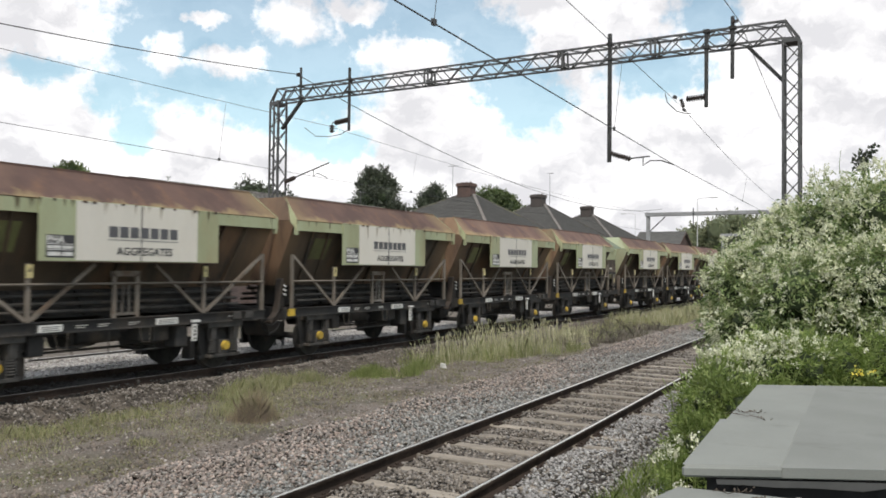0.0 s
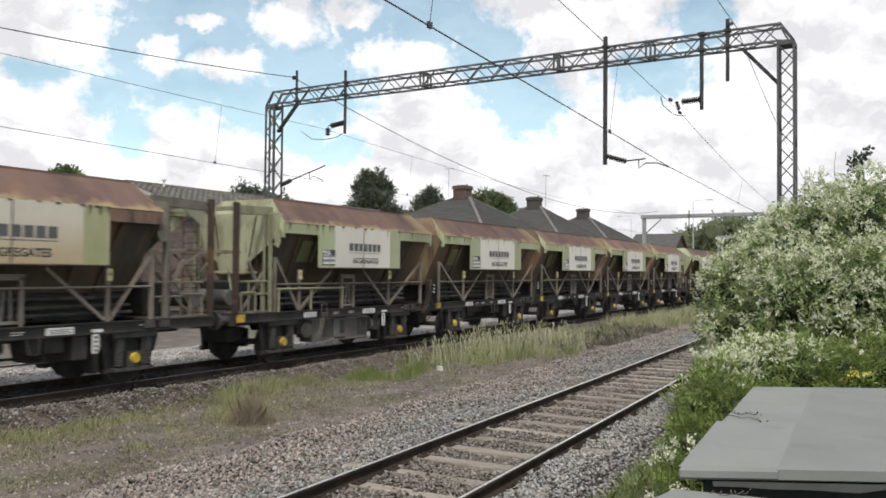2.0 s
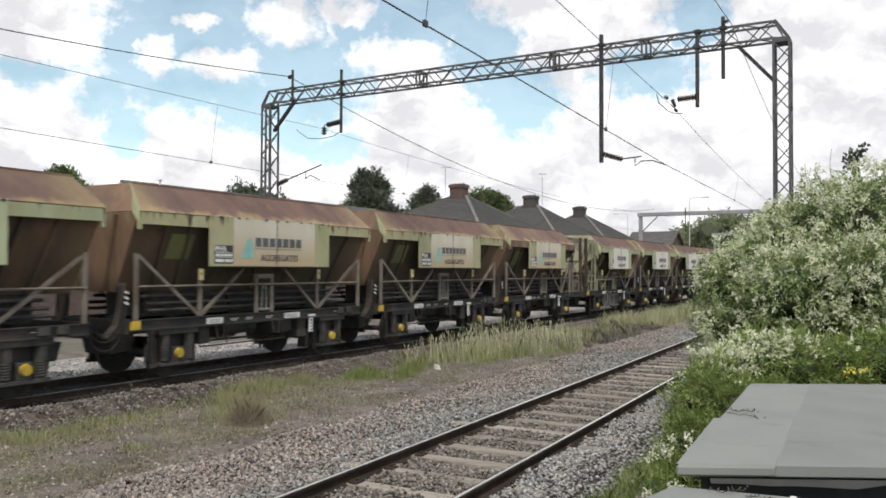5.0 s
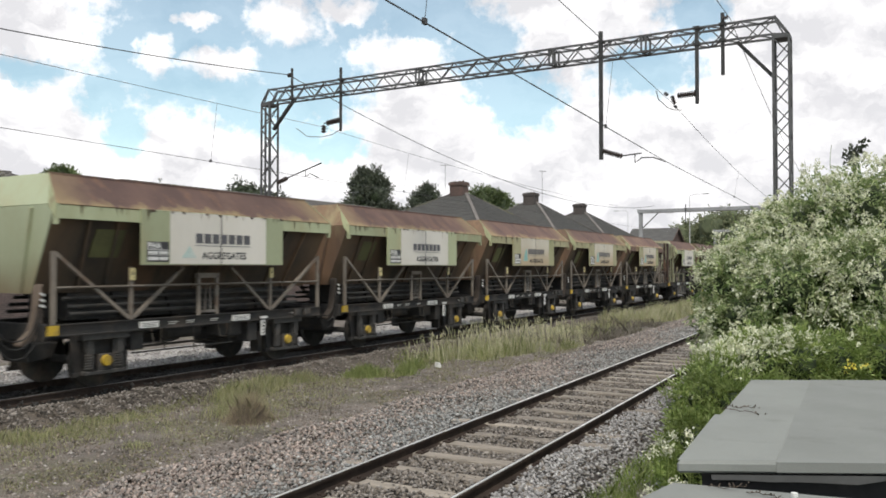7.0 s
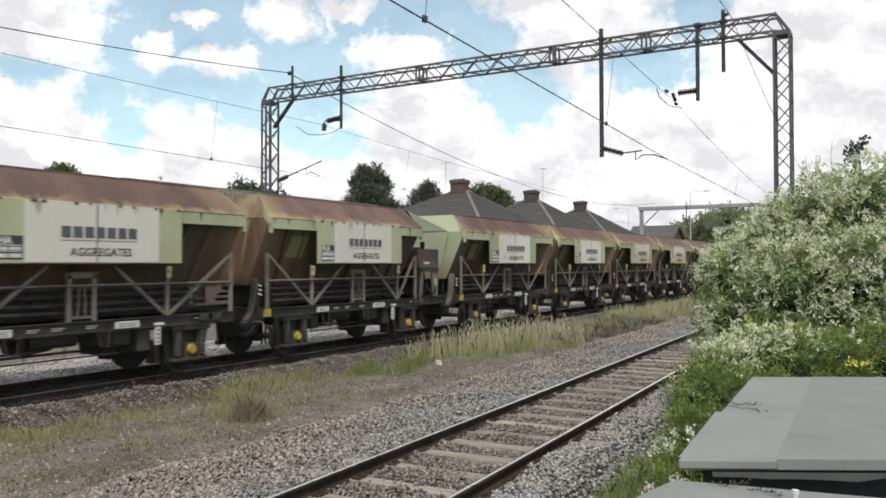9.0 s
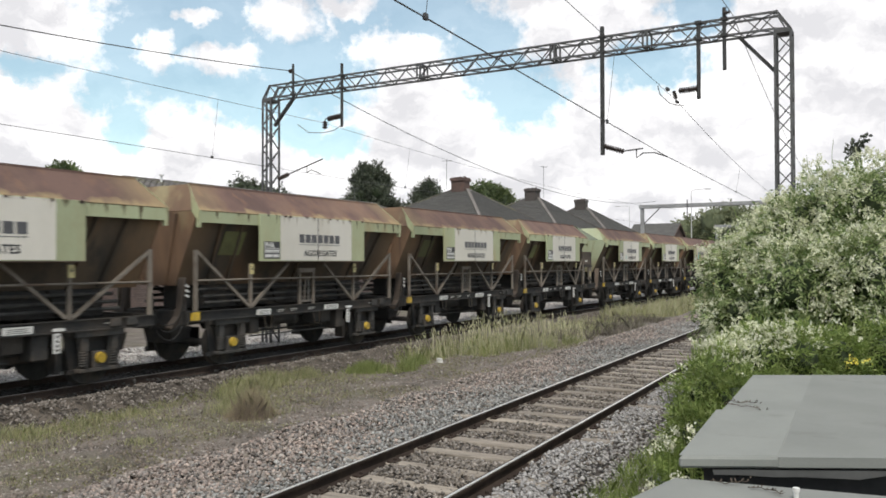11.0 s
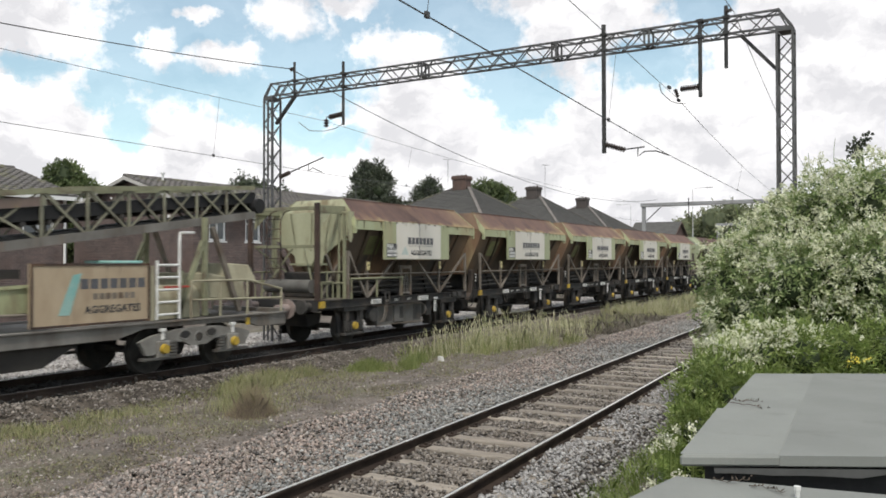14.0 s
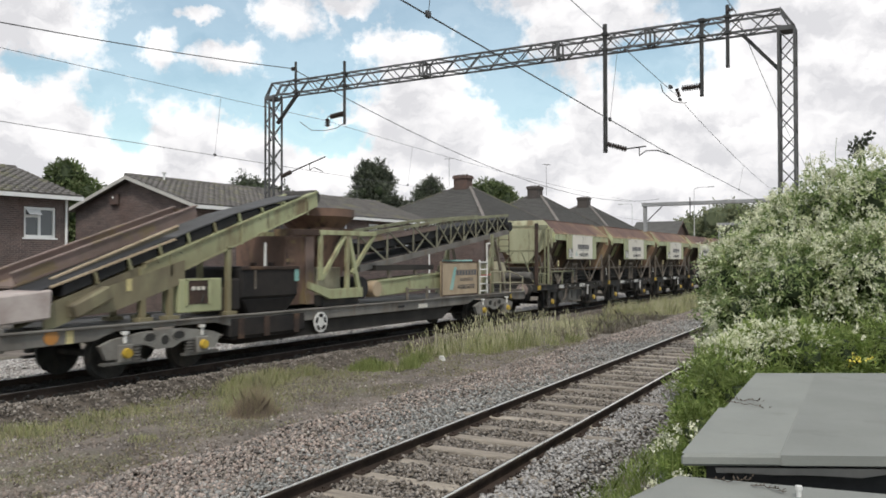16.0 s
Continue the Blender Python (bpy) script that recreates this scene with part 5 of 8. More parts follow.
        tank = part("air_tank", Geo().tube((0.93, 4.66, 0.74), (0.93, 5.1, 0.74), 0.17, 20), M_box, W, "dusty grey air tank", 0.02)
        for y in (4.72, 5.04):
            part("tank_band", Geo().tube((0.93, y - 0.02, 0.74), (0.93, y + 0.02, 0.74), 0.18, 20), M_brace, tank)
        for k in range(2):
            part("cable_loop", Geo().path([(1.17, 2.44 + k * 0.1, 1.12), (1.19, 2.4 + k * 0.1, 0.8), (1.17, 2.34 + k * 0.12, 0.6), (1.1, 2.3 + k * 0.12, 0.5)], 0.016, 6), M_brace, W, "dusty grey hanging cable")
        for z in (0.42, 0.95):
            part("box_edge", Geo().bar((1.04, 2.2, z), (1.04, 4.62, z - 0.02), 0.04, 0.035), M_brace, W)
        part("brake_drum", Geo().tube((0.9, 1.95, 0.72), (1.14, 1.95, 0.72), 0.2, 20), M_grime, W, "", 0.02)
        g = Geo()
        x = 1.2
        g.tube((x, 0.8, 1.72), (x, 3.3, 1.72), 0.03, 8)
        for y in (0.85, 2.0, 3.25):
            g.tube((x, y, 1.2), (x, y, 1.72), 0.028, 8)
        part("low_handrail", g, M_dullgreen, W, "dull green low handrail")
        g = Geo()
        g.path([(1.2, 2.4, 1.0), (1.2, 2.42, 1.32), (1.2, 2.6, 1.32), (1.2, 2.62, 1.0)], 0.025, 8)
        part("handbrake_lever", g, M_grime, W)
    if front == "pack":
        power_pack(W)
    return W


def end_platform(W, which):
    e = -1 if which == "rear" else 1
    yo = -0.42 if e < 0 else 7.9           # outer edge
    yi = 0.77 if e < 0 else 6.4

    def y(k):
        return yo + (yi - yo) * k

    g = Geo().box(-1.1, 1.1, min(yo, yi), max(yo, yi), 1.2, 1.235)
    part("end_deck", g, M_brace, W)
    for s in (-1, 1):
        part("end_beam", Geo().bar((s * 1.04, yo, 3.47), (s * 1.04, yi, 3.5), 0.08, 0.2), M_dullgreen if e < 0 else M_brace, W, "olive end beam", 0.008)
        part("end_post", Geo().tube((s * 1.06, y(0.78), 1.22), (s * 1.06, y(0.78), 3.4), 0.03, 8), M_dullgreen if e < 0 else M_brace, W)
        g = Geo().box(s * 1.1 - 0.06, s * 1.1 + 0.06, yo - 0.05, yo + 0.05, 1.2, 3.62)
        part("end_column", g, M_column, W, "dark brown end column", 0.008)
        g = Geo()
        for k, z in ((0.12, 1.62), (0.12, 1.9)):
            g.tube((s * 1.08, y(k), z), (s * 1.08, y(0.95), z), 0.022, 8)
        for k in (0.35, 0.7):
            g.tube((s * 1.08, y(k), 1.22), (s * 1.08, y(k), 1.9), 0.022, 8)
        part("end_rail", g, M_dullgreen if e < 0 else M_brace, W, "dull end handrail")
    # upright end plate with ribs behind the columns
    em = M_paleend if e < 0 else M_endgrey
    ye = y(0.86)
    g = Geo().slab([(1.26, ye, 3.46), (-1.26, ye, 3.46), (-1.26, ye, 2.86), (-0.5, ye, 2.32), (-0.42, ye, 2.05), (0.42, ye, 2.05), (0.5, ye, 2.32), (1.26, ye, 2.86)], (0, -e * 0.03, 0))
    ep = part("end_plate", g, em, W, "dirty ribbed upright end plate")
    for z in (3.36, 3.05, 2.74):
        part("end_rib", Geo().bar((1.22, ye - e * 0.03, z), (-1.22, ye - e * 0.03, z), 0.05, 0.05), M_dullgreen if e < 0 else M_brace, ep)
    for xx in (-0.62, 0.1, 0.72):
        part("end_rib", Geo().bar((xx, ye - e * 0.03, 3.44), (xx * 0.7, ye - e * 0.03, 2.45), 0.05, 0.06), em, ep)
    for xx in (-1.0, 0.0, 1.0):
        part("hinge_block", Geo().box(xx - 0.07, xx + 0.07, ye - e * 0.07 - 0.02, ye - e * 0.07 + 0.02, 3.16, 3.24), M_column, ep)
    part("shelf_beam", Geo().bar((1.08, y(0.12), 2.55), (-1.08, y(0.12), 2.55), 0.07, 0.08), M_dullgreen if e < 0 else M_brace, W, "olive cross beam between the columns", 0.006)
    part("head_beam", Geo().bar((1.08, y(0.04), 3.5), (-1.08, y(0.04), 3.5), 0.07, 0.09), M_dullgreen if e < 0 else M_brace, W, "olive cross beam between the columns", 0.006)
    for xa, xb, za, zb_ in ((1.02, 0.4, 2.5, 1.9), (-1.02, -0.4, 2.5, 1.9), (0.9, 0.2, 1.3, 2.5), (-0.9, -0.2, 1.3, 2.5)):
        part("cross_strut", Geo().bar((xa, y(0.14), za), (xb, y(0.5), zb_), 0.035, 0.045), M_dullgreen if e < 0 else M_brace, W)
    for s in (-1, 1):
        part("knee_plate", Geo().slab([(s * 1.05, y(0.1), 3.4), (s * 1.05, y(0.5), 3.4), (s * 1.05, y(0.1), 3.0)], (s * 0.02, 0, 0)), em, W)
        part("guard_frame", Geo().path([(s * 1.1, y(0.15), 1.24), (s * 1.1, y(0.15), 1.66), (s * 1.1, y(0.52), 1.66), (s * 1.1, y(0.52), 1.24)], 0.026, 6), M_dullgreen if e < 0 else M_brace, W)
    part("chute_lip", Geo().bar((0.66, ye - e * 0.05, 2.1), (-0.66, ye - e * 0.05, 2.1), 0.12, 0.05), em, ep)
    for xx in (0.95, 0.35, -0.3):
        part("latch", Geo().box(xx - 0.05, xx + 0.05, ye - e * 0.06 - 0.02, ye - e * 0.06 + 0.02, 2.98, 3.1), M_column, ep)
    for s in (-1, 1):
        part("corner_post", Geo().box(s * 1.19 - 0.035, s * 1.19 + 0.035, min(y(0.8), y(0.85)), max(y(0.8), y(0.85)), 1.22, 3.42), M_dullgreen if e < 0 else M_brace, W)
        part("side_plate", Geo().slab([(s * 1.27, y(0.86), 3.46), (s * 1.27, y(1.06), 3.46), (s * 1.27, y(1.02), 2.8), (s * 1.27, y(0.95), 2.66), (s * 1.27, y(0.86), 2.72)], (s * 0.02, 0, 0)), em, ep)
        part("low_stay", Geo().bar((s * 1.0, y(0.4), 2.35), (s * 1.0, y(0.8), 1.5), 0.05, 0.07), M_brace, W)
        part("plate_strut", Geo().bar((s * 0.95, y(0.3), 1.25), (s * 0.95, y(0.85), 2.1), 0.05, 0.05), M_brace, W)
    part("valve_gear", Geo().box(-0.5, 0.7, min(y(0.5), y(0.9)), max(y(0.5), y(0.9)), 1.24, 1.9), M_black, W, "dark valve gear behind the end rails", 0.03)
    # ladder with curved tops
    g = Geo()
    for xx in (-0.55, -0.1):
        g.path([(xx, y(0.02), 1.2), (xx, y(0.02), 3.2), (xx, y(0.14), 3.42), (xx, y(0.35), 3.5)], 0.017, 8)
    part("ladder_stile", g, M_column if e < 0 else M_brace, W)
    for k in range(8):
        g = Geo().tube((-0.55, y(0.02), 1.5 + k * 0.25), (-0.1, y(0.02), 1.5 + k * 0.25), 0.012, 8)
        part("ladder_rung", g, M_column if e < 0 else M_brace, W)
    g = Geo().tube((0.85, y(0.1), 1.55), (-0.6, y(0.1), 1.55), 0.17, 18)
    part("end_roller", g, M_box, W, "grey end roller")
    for s in (-1, 1):
        g = Geo().tube((s * 0.87, yo, 1.06), (s * 0.87, yo + e * 0.33, 1.06), 0.1, 14)
        g.tube((s * 0.87, yo + e * 0.33, 1.06), (s * 0.87, yo + e * 0.37, 1.06), 0.2, 20, 0.18)
        part("buffer", g, M_grime if s > 0 else M_buffer, W, "dusty round buffer")
    g = Geo().bar((0, yo, 1.03), (0, yo + e * 0.3, 1.0), 0.1, 0.12)
    part("coupling_hook", g, M_black, W)


def power_pack(W):
    """Engine housing and canopy on the longer front end."""
    b = part("engine_housing", Geo().box(-0.9, 0.95, 6.85, 8.1, 2.06, 2.66), M_skirt, W, "brown engine housing on splayed legs", 0.03)
    part("housing_base", Geo().box(-0.92, 0.98, 6.9, 8.05, 1.96, 2.06), M_black, b)
    for s in (-0.85, 0.88):
        for y, e in ((7.0, 1), (7.9, -1)):
            part("leg", Geo().slab([(s, y - 0.1 - e * 0.02, 1.2), (s, y + 0.1 - e * 0.02, 1.2), (s, y + 0.2, 1.96), (s, y - 0.2, 1.96)], (0.07, 0, 0)), M_brace, b)
    part("exhaust", Geo().tube((0.5, 7.85, 2.66), (0.5, 7.85, 2.9), 0.075, 12), M_grime, b)
    part("filler_cap", Geo().box(0.2, 0.5, 7.45, 7.7, 2.66, 2.72), M_grime, b)
    part("filler_cap", Geo().box(0.4, 0.6, 6.95, 7.1, 2.66, 2.74), M_grime, b)
    part("notice_plate", Geo().box(0.952, 0.962, 7.2, 7.5, 2.2, 2.27), M_cream, b, "pale notice plate")
    part("notice_plate", Geo().box(0.955, 0.967, 7.86, 7.94, 1.55, 1.75), M_tag, b, "pale yellow notice plate")
    part("inner_panel", Geo().box(0.3, 0.4, 7.35, 7.65, 1.3, 1.9), M_pink, b, "pinkish inner panel")
    # filler block added to keep the space under the platform dark
    part("coupling_frame", Geo().hexa([(-0.6, 6.75, 0.74), (0.6, 6.75, 0.74), (0.6, 7.6, 0.8), (-0.6, 7.6, 0.8), (-1.05, 6.6, 0.98), (1.05, 6.6, 0.98), (1.05, 8.0, 0.98), (-1.05, 8.0, 0.98)]), M_black, W, "black filler block under the engine platform", 0.02)
    part("radiator", Geo().box(-0.7, 0.6, 7.05, 7.85, 1.24, 1.95), M_black, b, "dark radiator between the legs", 0.02)
    g = Geo().slab([(1.25, 6.42, 3.16), (-1.25, 6.42, 3.16), (-1.25, 8.12, 3.2), (1.25, 8.12, 3.2)], (0, 0, 0.03))
    c = part("canopy", g, M_greenclean, W, "pale green sloping canopy")
    part("canopy_top", Geo().slab([(0.8, 6.5, 3.78), (-0.8, 6.5, 3.78), (-1.25, 8.12, 3.22), (1.25, 8.12, 3.22)], (0, 0, 0.02)), M_canopy, c)
    for s in (-1, 1):
        part("canopy_cheek", Geo().slab([(s * 0.8, 6.5, 3.79), (s * 1.25, 8.12, 3.23), (s * 1.28, 6.42, 3.16)], (s * 0.02, 0, 0)), M_canopy, c)
    g = Geo()
    g.path([(0.9, 7.4, 1.5), (1.0, 7.6, 1.3), (1.0, 7.8, 1.32), (0.9, 7.9, 1.6)], 0.03, 8)
    part("cable_loop", g, M_rubber, W)
    for k in range(2):
        g = Geo().path([(1.02, 6.75, 1.3), (1.04, 6.72 + k * 0.08, 1.9), (1.0, 6.8 + k * 0.08, 2.1), (0.96, 6.9, 2.1)], 0.03, 8)
        part("hose", g, M_rubber, W)


SPEC = (
    # rear axle along the train, rear end, front end, emblem, board, label
    (57.0, "plain", "plain", 0, M_cream, "far hopper wagon with pale side panel"),
    (48.85, "plain", "plain", 0, M_cream, "far hopper wagon with pale side panel"),
    (40.7, "plain", "plain", 0, M_cream, "hopper wagon with a light green end and pale panel"),
    (31.75, "plain", "pack", 0, M_cream, "green and rust hopper wagon with an engine housing"),
    (23.6, "plain", "plain", 0, M_cream, "rust-topped green hopper wagon with white panel"),
    (15.48, "plain", "plain", 0, M_cream, "rust-topped green hopper wagon with white panel"),
    (7.42, "plain", "plain", 0, M_cream, "rust-topped green hopper wagon with white panel"),
    (-0.73, "ladder", "plain", 0, M_cream, "rusty green hopper wagon with end ladder and columns"),
    (-9.78, "plain", "ladder", 2, M_creamtan, "brown-topped hopper wagon with cream panel and end ladder"),
    (-17.85, "plain", "plain", 2, M_creamtan, "brown-topped hopper wagon with cream panel and teal emblem"),
    (-26.0, "plain", "plain", 2, M_creamtan, "brown-topped hopper wagon with cream panel and teal emblem"),
    (-34.15, "plain", "plain", 0, M_cream, "rust-topped green hopper wagon with white panel"),
    (-42.33, "plain", "plain", 1, M_cream, "hopper wagon with a clean pale green end sheet"),
    (-51.5, "plain", "pack", 0, M_cream, "rust-topped hopper wagon with canopy and engine housing"),
    (-59.7, "plain", "plain", 0, M_cream, "rust-topped green hopper wagon with drip-stained band"),
    (-67.8, "plain", "plain", 0, M_cream, "rust-topped green hopper wagon with white panel"),
    (-76.0, "plain", "plain", 0, M_cream, "rust-topped green hopper wagon with white panel"),
    (-84.14, "ladder", "plain", 1, M_cream, "green-ended hopper wagon with ladder, columns and teal emblem"),
)
WAGONS, _made = [], {}
for u, rear, front, logo, board, label in SPEC:
    fresh = u in (40.7, -42.33)
    key = (rear, front, logo, board.name, fresh)
    if key in _made:
        w = copy_thing(_made[key], Matrix.Translation((FAR_X, u - AXLE_R, 0)))
        tagged(w, label)
    else:
        w = hopper_wagon(rear, front, logo, board, True, label, M_greenclean if fresh else (M_paleend if rear == "ladder" else None))
        w.matrix_basis = Matrix.Translation((FAR_X, u - AXLE_R, 0))
        _made[key] = w
    WAGONS.append((w, u - AXLE_R))

# ---------------------------------------------------------------- conveyor wagon at the tail
def bogie(parent, yc, side_mat):
    b = part("bogie", Geo().box(-0.9, 0.9, yc - 0.25, yc + 0.25, 0.5, 0.78), M_grime, parent, "grey two-axle bogie", 0.02)
    for s in (-1, 1):
        x = s * 1.17
        g = Geo()
        prof = [(-1.45, 0.66), (-1.15, 0.76), (-0.5, 0.85), (0, 0.86), (0.5, 0.85), (1.15, 0.76), (1.45, 0.66), (1.3, 0.4), (1.1, 0.4), (0.7, 0.62), (0.42, 0.6), (0.2, 0.5), (-0.2, 0.5), (-0.42, 0.6), (-0.7, 0.62), (-1.1, 0.4), (-1.3, 0.4)]
        g.slab([(x - 0.05, yc + a, z) for a, z in prof], (0.1, 0, 0))
        f = part("side_frame", g, side_mat, b, "grey cast side frame")
        for a, z, w, h in ((-0.36, 0.73, 0.13, 0.075), (0.0, 0.66, 0.09, 0.09), (0.34, 0.73, 0.13, 0.075)):
            ring = [(x + s * 0.045, yc + a + w * math.cos(q * 0.4488), z + h * math.sin(q * 0.4488)) for q in range(14)]
            g = Geo().slab(ring, (s * 0.012, 0, 0))
            lip = [(x + s * 0.05, yc + a + (w + 0.02) * math.cos(q * 0.4488), z + (h + 0.02) * math.sin(q * 0.4488)) for q in range(15)]
            part("opening_rim", Geo().path(lip, 0.013, 5), side_mat, f)
            part("frame_opening", g, M_black, f, "dark opening in the side frame")
        for e in (-1, 1):
            y = yc + e * 0.925
            g = Geo().box(x - 0.06, x + 0.1, y - 0.15, y + 0.15, 0.33, 0.66)
            a = part("axlebox", g, M_bogie, f, "", 0.02)
            g = Geo().tube((x + s * 0.1, y, 0.5), (x + s * 0.17, y, 0.5), 0.1, 18, 0.085)
            part("bearing_cap", g, M_yellow, f, "yellow bearing cap")
            g = Geo().tube((x + s * 0.06, y, 0.68), (x + s * 0.06, y, 0.86), 0.035, 10)
            g.tube((x + s * 0.06, y, 0.84), (x + s * 0.06, y, 0.89), 0.07, 10)
            part("damper", g, M_white, f, "pale damper rod")
            g = Geo()
            for k in range(5):
                g.tube((x, y - e * 0.28, 0.36 + k * 0.06), (x, y - e * 0.28, 0.4 + k * 0.06), 0.1, 10)
            g.box(x - 0.08, x + 0.08, y - 0.45, y + 0.45, 0.3, 0.35)
            part("spring_pack", g, M_box, f)
    return b


M_olive = mat("dusty_olive_brown_steel", (0.2, 0.175, 0.11), (0.135, 0.115, 0.078), 1.2, 0.8, bump=0.12, fine=22, speck=0.15, stretch=(1, 1, 0.4), c3=(0.27, 0.26, 0.155), scale3=1.0, edges3=(0.52, 0.7))


def ramp_conveyor(W, a, b, x0, x1, depth, posts, m):
    """An inclined belt carried on short brackets above its side plates; a and b: y and z of the plates' upper edge."""
    slope = (b[1] - a[1]) / (b[0] - a[0])

    def top(y):
        return a[1] + (y - a[0]) * slope

    def lift(y):
        return 0.27 * min(1.0, max(0.2, (7.7 - y) / 2.4))

    ys = 2.95                                # the bright upper plates begin here
    for x in (x0, x1):
        g = Geo().slab([(x - 0.03, ys, top(ys)), (x - 0.03, b[0], b[1]), (x - 0.03, b[0] + 0.06, b[1] - depth * 0.75), (x - 0.03, b[0] - 0.3, b[1] - depth * 1.05), (x - 0.03, ys, top(ys) - depth)], (0.06, 0, 0))
        sp = part("side_plate", g, m, W, "yellow-green conveyor side plate", 0.006)
        part("edge_flange", Geo().bar((x, ys, top(ys) + 0.01), (x, b[0], b[1] + 0.01), 0.13, 0.035), m, sp)
        part("edge_flange", Geo().bar((x, ys + 0.2, top(ys + 0.2) - depth), (x, b[0] - 0.3, b[1] - depth * 1.05), 0.1, 0.03), m, sp)
        for f in (0.12, 0.5, 0.93):
            y = ys + (b[0] - ys) * f
            part("stiffener", Geo().bar((x + 0.035, y, top(y)), (x + 0.035, y, top(y) - depth), 0.04, 0.05), m, sp)
        for k in range(9):
            y = ys + 0.3 + k * 0.57
            part("bolt", Geo().tube((x + 0.03, y, top(y) - 0.07), (x + 0.042, y, top(y) - 0.07), 0.014, 6), M_grime, sp)
        part("low_side_plate", Geo().slab([(x - 0.07, a[0], a[1]), (x - 0.07, ys, top(ys) - 0.02), (x - 0.07, ys, top(ys) - depth), (x - 0.07, a[0], a[1] - depth)], (0.04, 0, 0)), M_olive, W, "dusty olive lower side plate")
    n = int((b[0] - 0.9 - a[0]) / 0.72)
    for k in range(n):
        y0, y1 = a[0] + 0.35 + k * 0.72, a[0] + 0.35 + k * 0.72 + 0.58
        # black block added for the darkness between brackets under the belt
        g = Geo().hexa([(x0 + 0.02, y0, top(y0) + 0.03), (x1 - 0.02, y0, top(y0) + 0.03), (x1 - 0.02, y1, top(y1) + 0.03), (x0 + 0.02, y1, top(y1) + 0.03),
                        (x0 + 0.02, y0, top(y0) + lift(y0) - 0.03), (x1 - 0.02, y0, top(y0) + lift(y0) - 0.03), (x1 - 0.02, y1, top(y1) + lift(y1) - 0.03), (x0 + 0.02, y1, top(y1) + lift(y1) - 0.03)])
        part("idler_box", g, M_rubber, W, "black block for the dark gap under the belt", 0.015)
        for x in (x0, x1):
            part("belt_bracket", Geo().bar((x, y1 + 0.1, top(y1 + 0.1)), (x, y1 + 0.02, top(y1 + 0.02) + lift(y1)), 0.05, 0.05), m, W)
    yc = 3.7
    g = Geo()
    for ya, yb in ((yc, 5.3), (5.3, b[0] - 0.55)):
        g.slab([(x0 - 0.02, ya, top(ya) + lift(ya) - 0.01), (x1 + 0.02, ya, top(ya) + lift(ya) - 0.01), (x1 + 0.02, yb, top(yb) + lift(yb) - 0.01), (x0 - 0.02, yb, top(yb) + lift(yb) - 0.01)], (0, 0, 0.035))
    part("belt_cover", g, M_cover, W, "smooth dark grey belt cover", 0.008)
    g = Geo().slab([(x0 + 0.03, a[0] - 0.1, a[1] + 0.23), (x1 - 0.03, a[0] - 0.1, a[1] + 0.23), (x1 - 0.03, yc, top(yc) + 0.25), (x0 + 0.03, yc, top(yc) + 0.25)], (0, 0, 0.03))
    part("belt", g, M_rubber, W, "black rubber belt")
    part("belt_lip", Geo().bar((x1, a[0] + 0.1, top(a[0] + 0.1) + 0.28), (x1, yc, top(yc) + 0.24), 0.05, 0.035), M_tan, W, "tan lip along the belt")
    g = Geo().tube((x0 - 0.02, b[0] - 0.02, b[1] - 0.12), (x1 + 0.02, b[0] - 0.02, b[1] - 0.12), 0.17, 18)
    part("head_pulley", g, M_grime, W)
    for y, zt in posts:
        for x in (x0, x1):
            g = Geo().box(x - 0.05, x + 0.05, y - 0.06, y + 0.06, 1.03, zt)
            g.box(x - 0.12, x + 0.12, y - 0.16, y + 0.16, 1.02, 1.1)
            part("support_post", g, m, W, "", 0.006)


M_cover = mat("dusty_dark_grey_cover", (0.095, 0.095, 0.097), (0.07, 0.07, 0.071), 1.5, 0.8, bump=0.08, fine=25, speck=0.15, spec=0.25)
M_dust = mat("pale_pinkish_dust", (0.44, 0.39, 0.37), (0.33, 0.28, 0.26), 1.5, 0.9, bump=0.15, fine=20, speck=0.15, c3=(0.24, 0.19, 0.16), scale3=2.2, edges3=(0.54, 0.7), spec=0.2)
M_khaki = mat("dusty_khaki_paint", (0.4, 0.375, 0.27), (0.3, 0.28, 0.2), 1.5, 0.8, bump=0.12, fine=25, speck=0.15, stretch=(1, 1, 0.4), c3=(0.2, 0.165, 0.115), scale3=1.8, edges3=(0.52, 0.68), spec=0.25)
M_soot = mat("oily_black_steel", (0.022, 0.021, 0.021), (0.034, 0.03, 0.028), 2, 0.8, bump=0.12, fine=25, speck=0.3, spec=0.2)
M_ramp = mat("worn_yellow_green_ramp", (0.41, 0.43, 0.26), (0.3, 0.315, 0.185), 1.2, 0.7, bump=0.12, fine=25, speck=0.14, stretch=(1, 1, 0.4), c3=(0.19, 0.15, 0.09), scale3=1.6, edges3=(0.52, 0.66), c4=(0.13, 0.1, 0.065), scale4=5.0, edges4=(0.58, 0.72), stretch4=(1, 1, 0.4), spec=0.3, zwear=(1.7, 3.0, (0.2, 0.175, 0.105), 0.9, 0.9))
# tone lowered to take in the shadow below the side sill
M_girder = mat("dark_brown_grey_girder", (0.05, 0.046, 0.042), (0.034, 0.032, 0.03), 1.2, 0.9, bump=0.1, fine=22, speck=0.2, spec=0.2)
M_orange = mat("faded_orange_paint", (0.5, 0.22, 0.05), (0.4, 0.2, 0.07), 5, 0.6, bump=0.05)


M_truss = mat("dull_grey_green_truss", (0.25, 0.245, 0.18), (0.18, 0.175, 0.13), 1.5, 0.75, bump=0.1, fine=25, speck=0.15, c3=(0.13, 0.11, 0.085), scale3=2.0, edges3=(0.52, 0.68), spec=0.3)


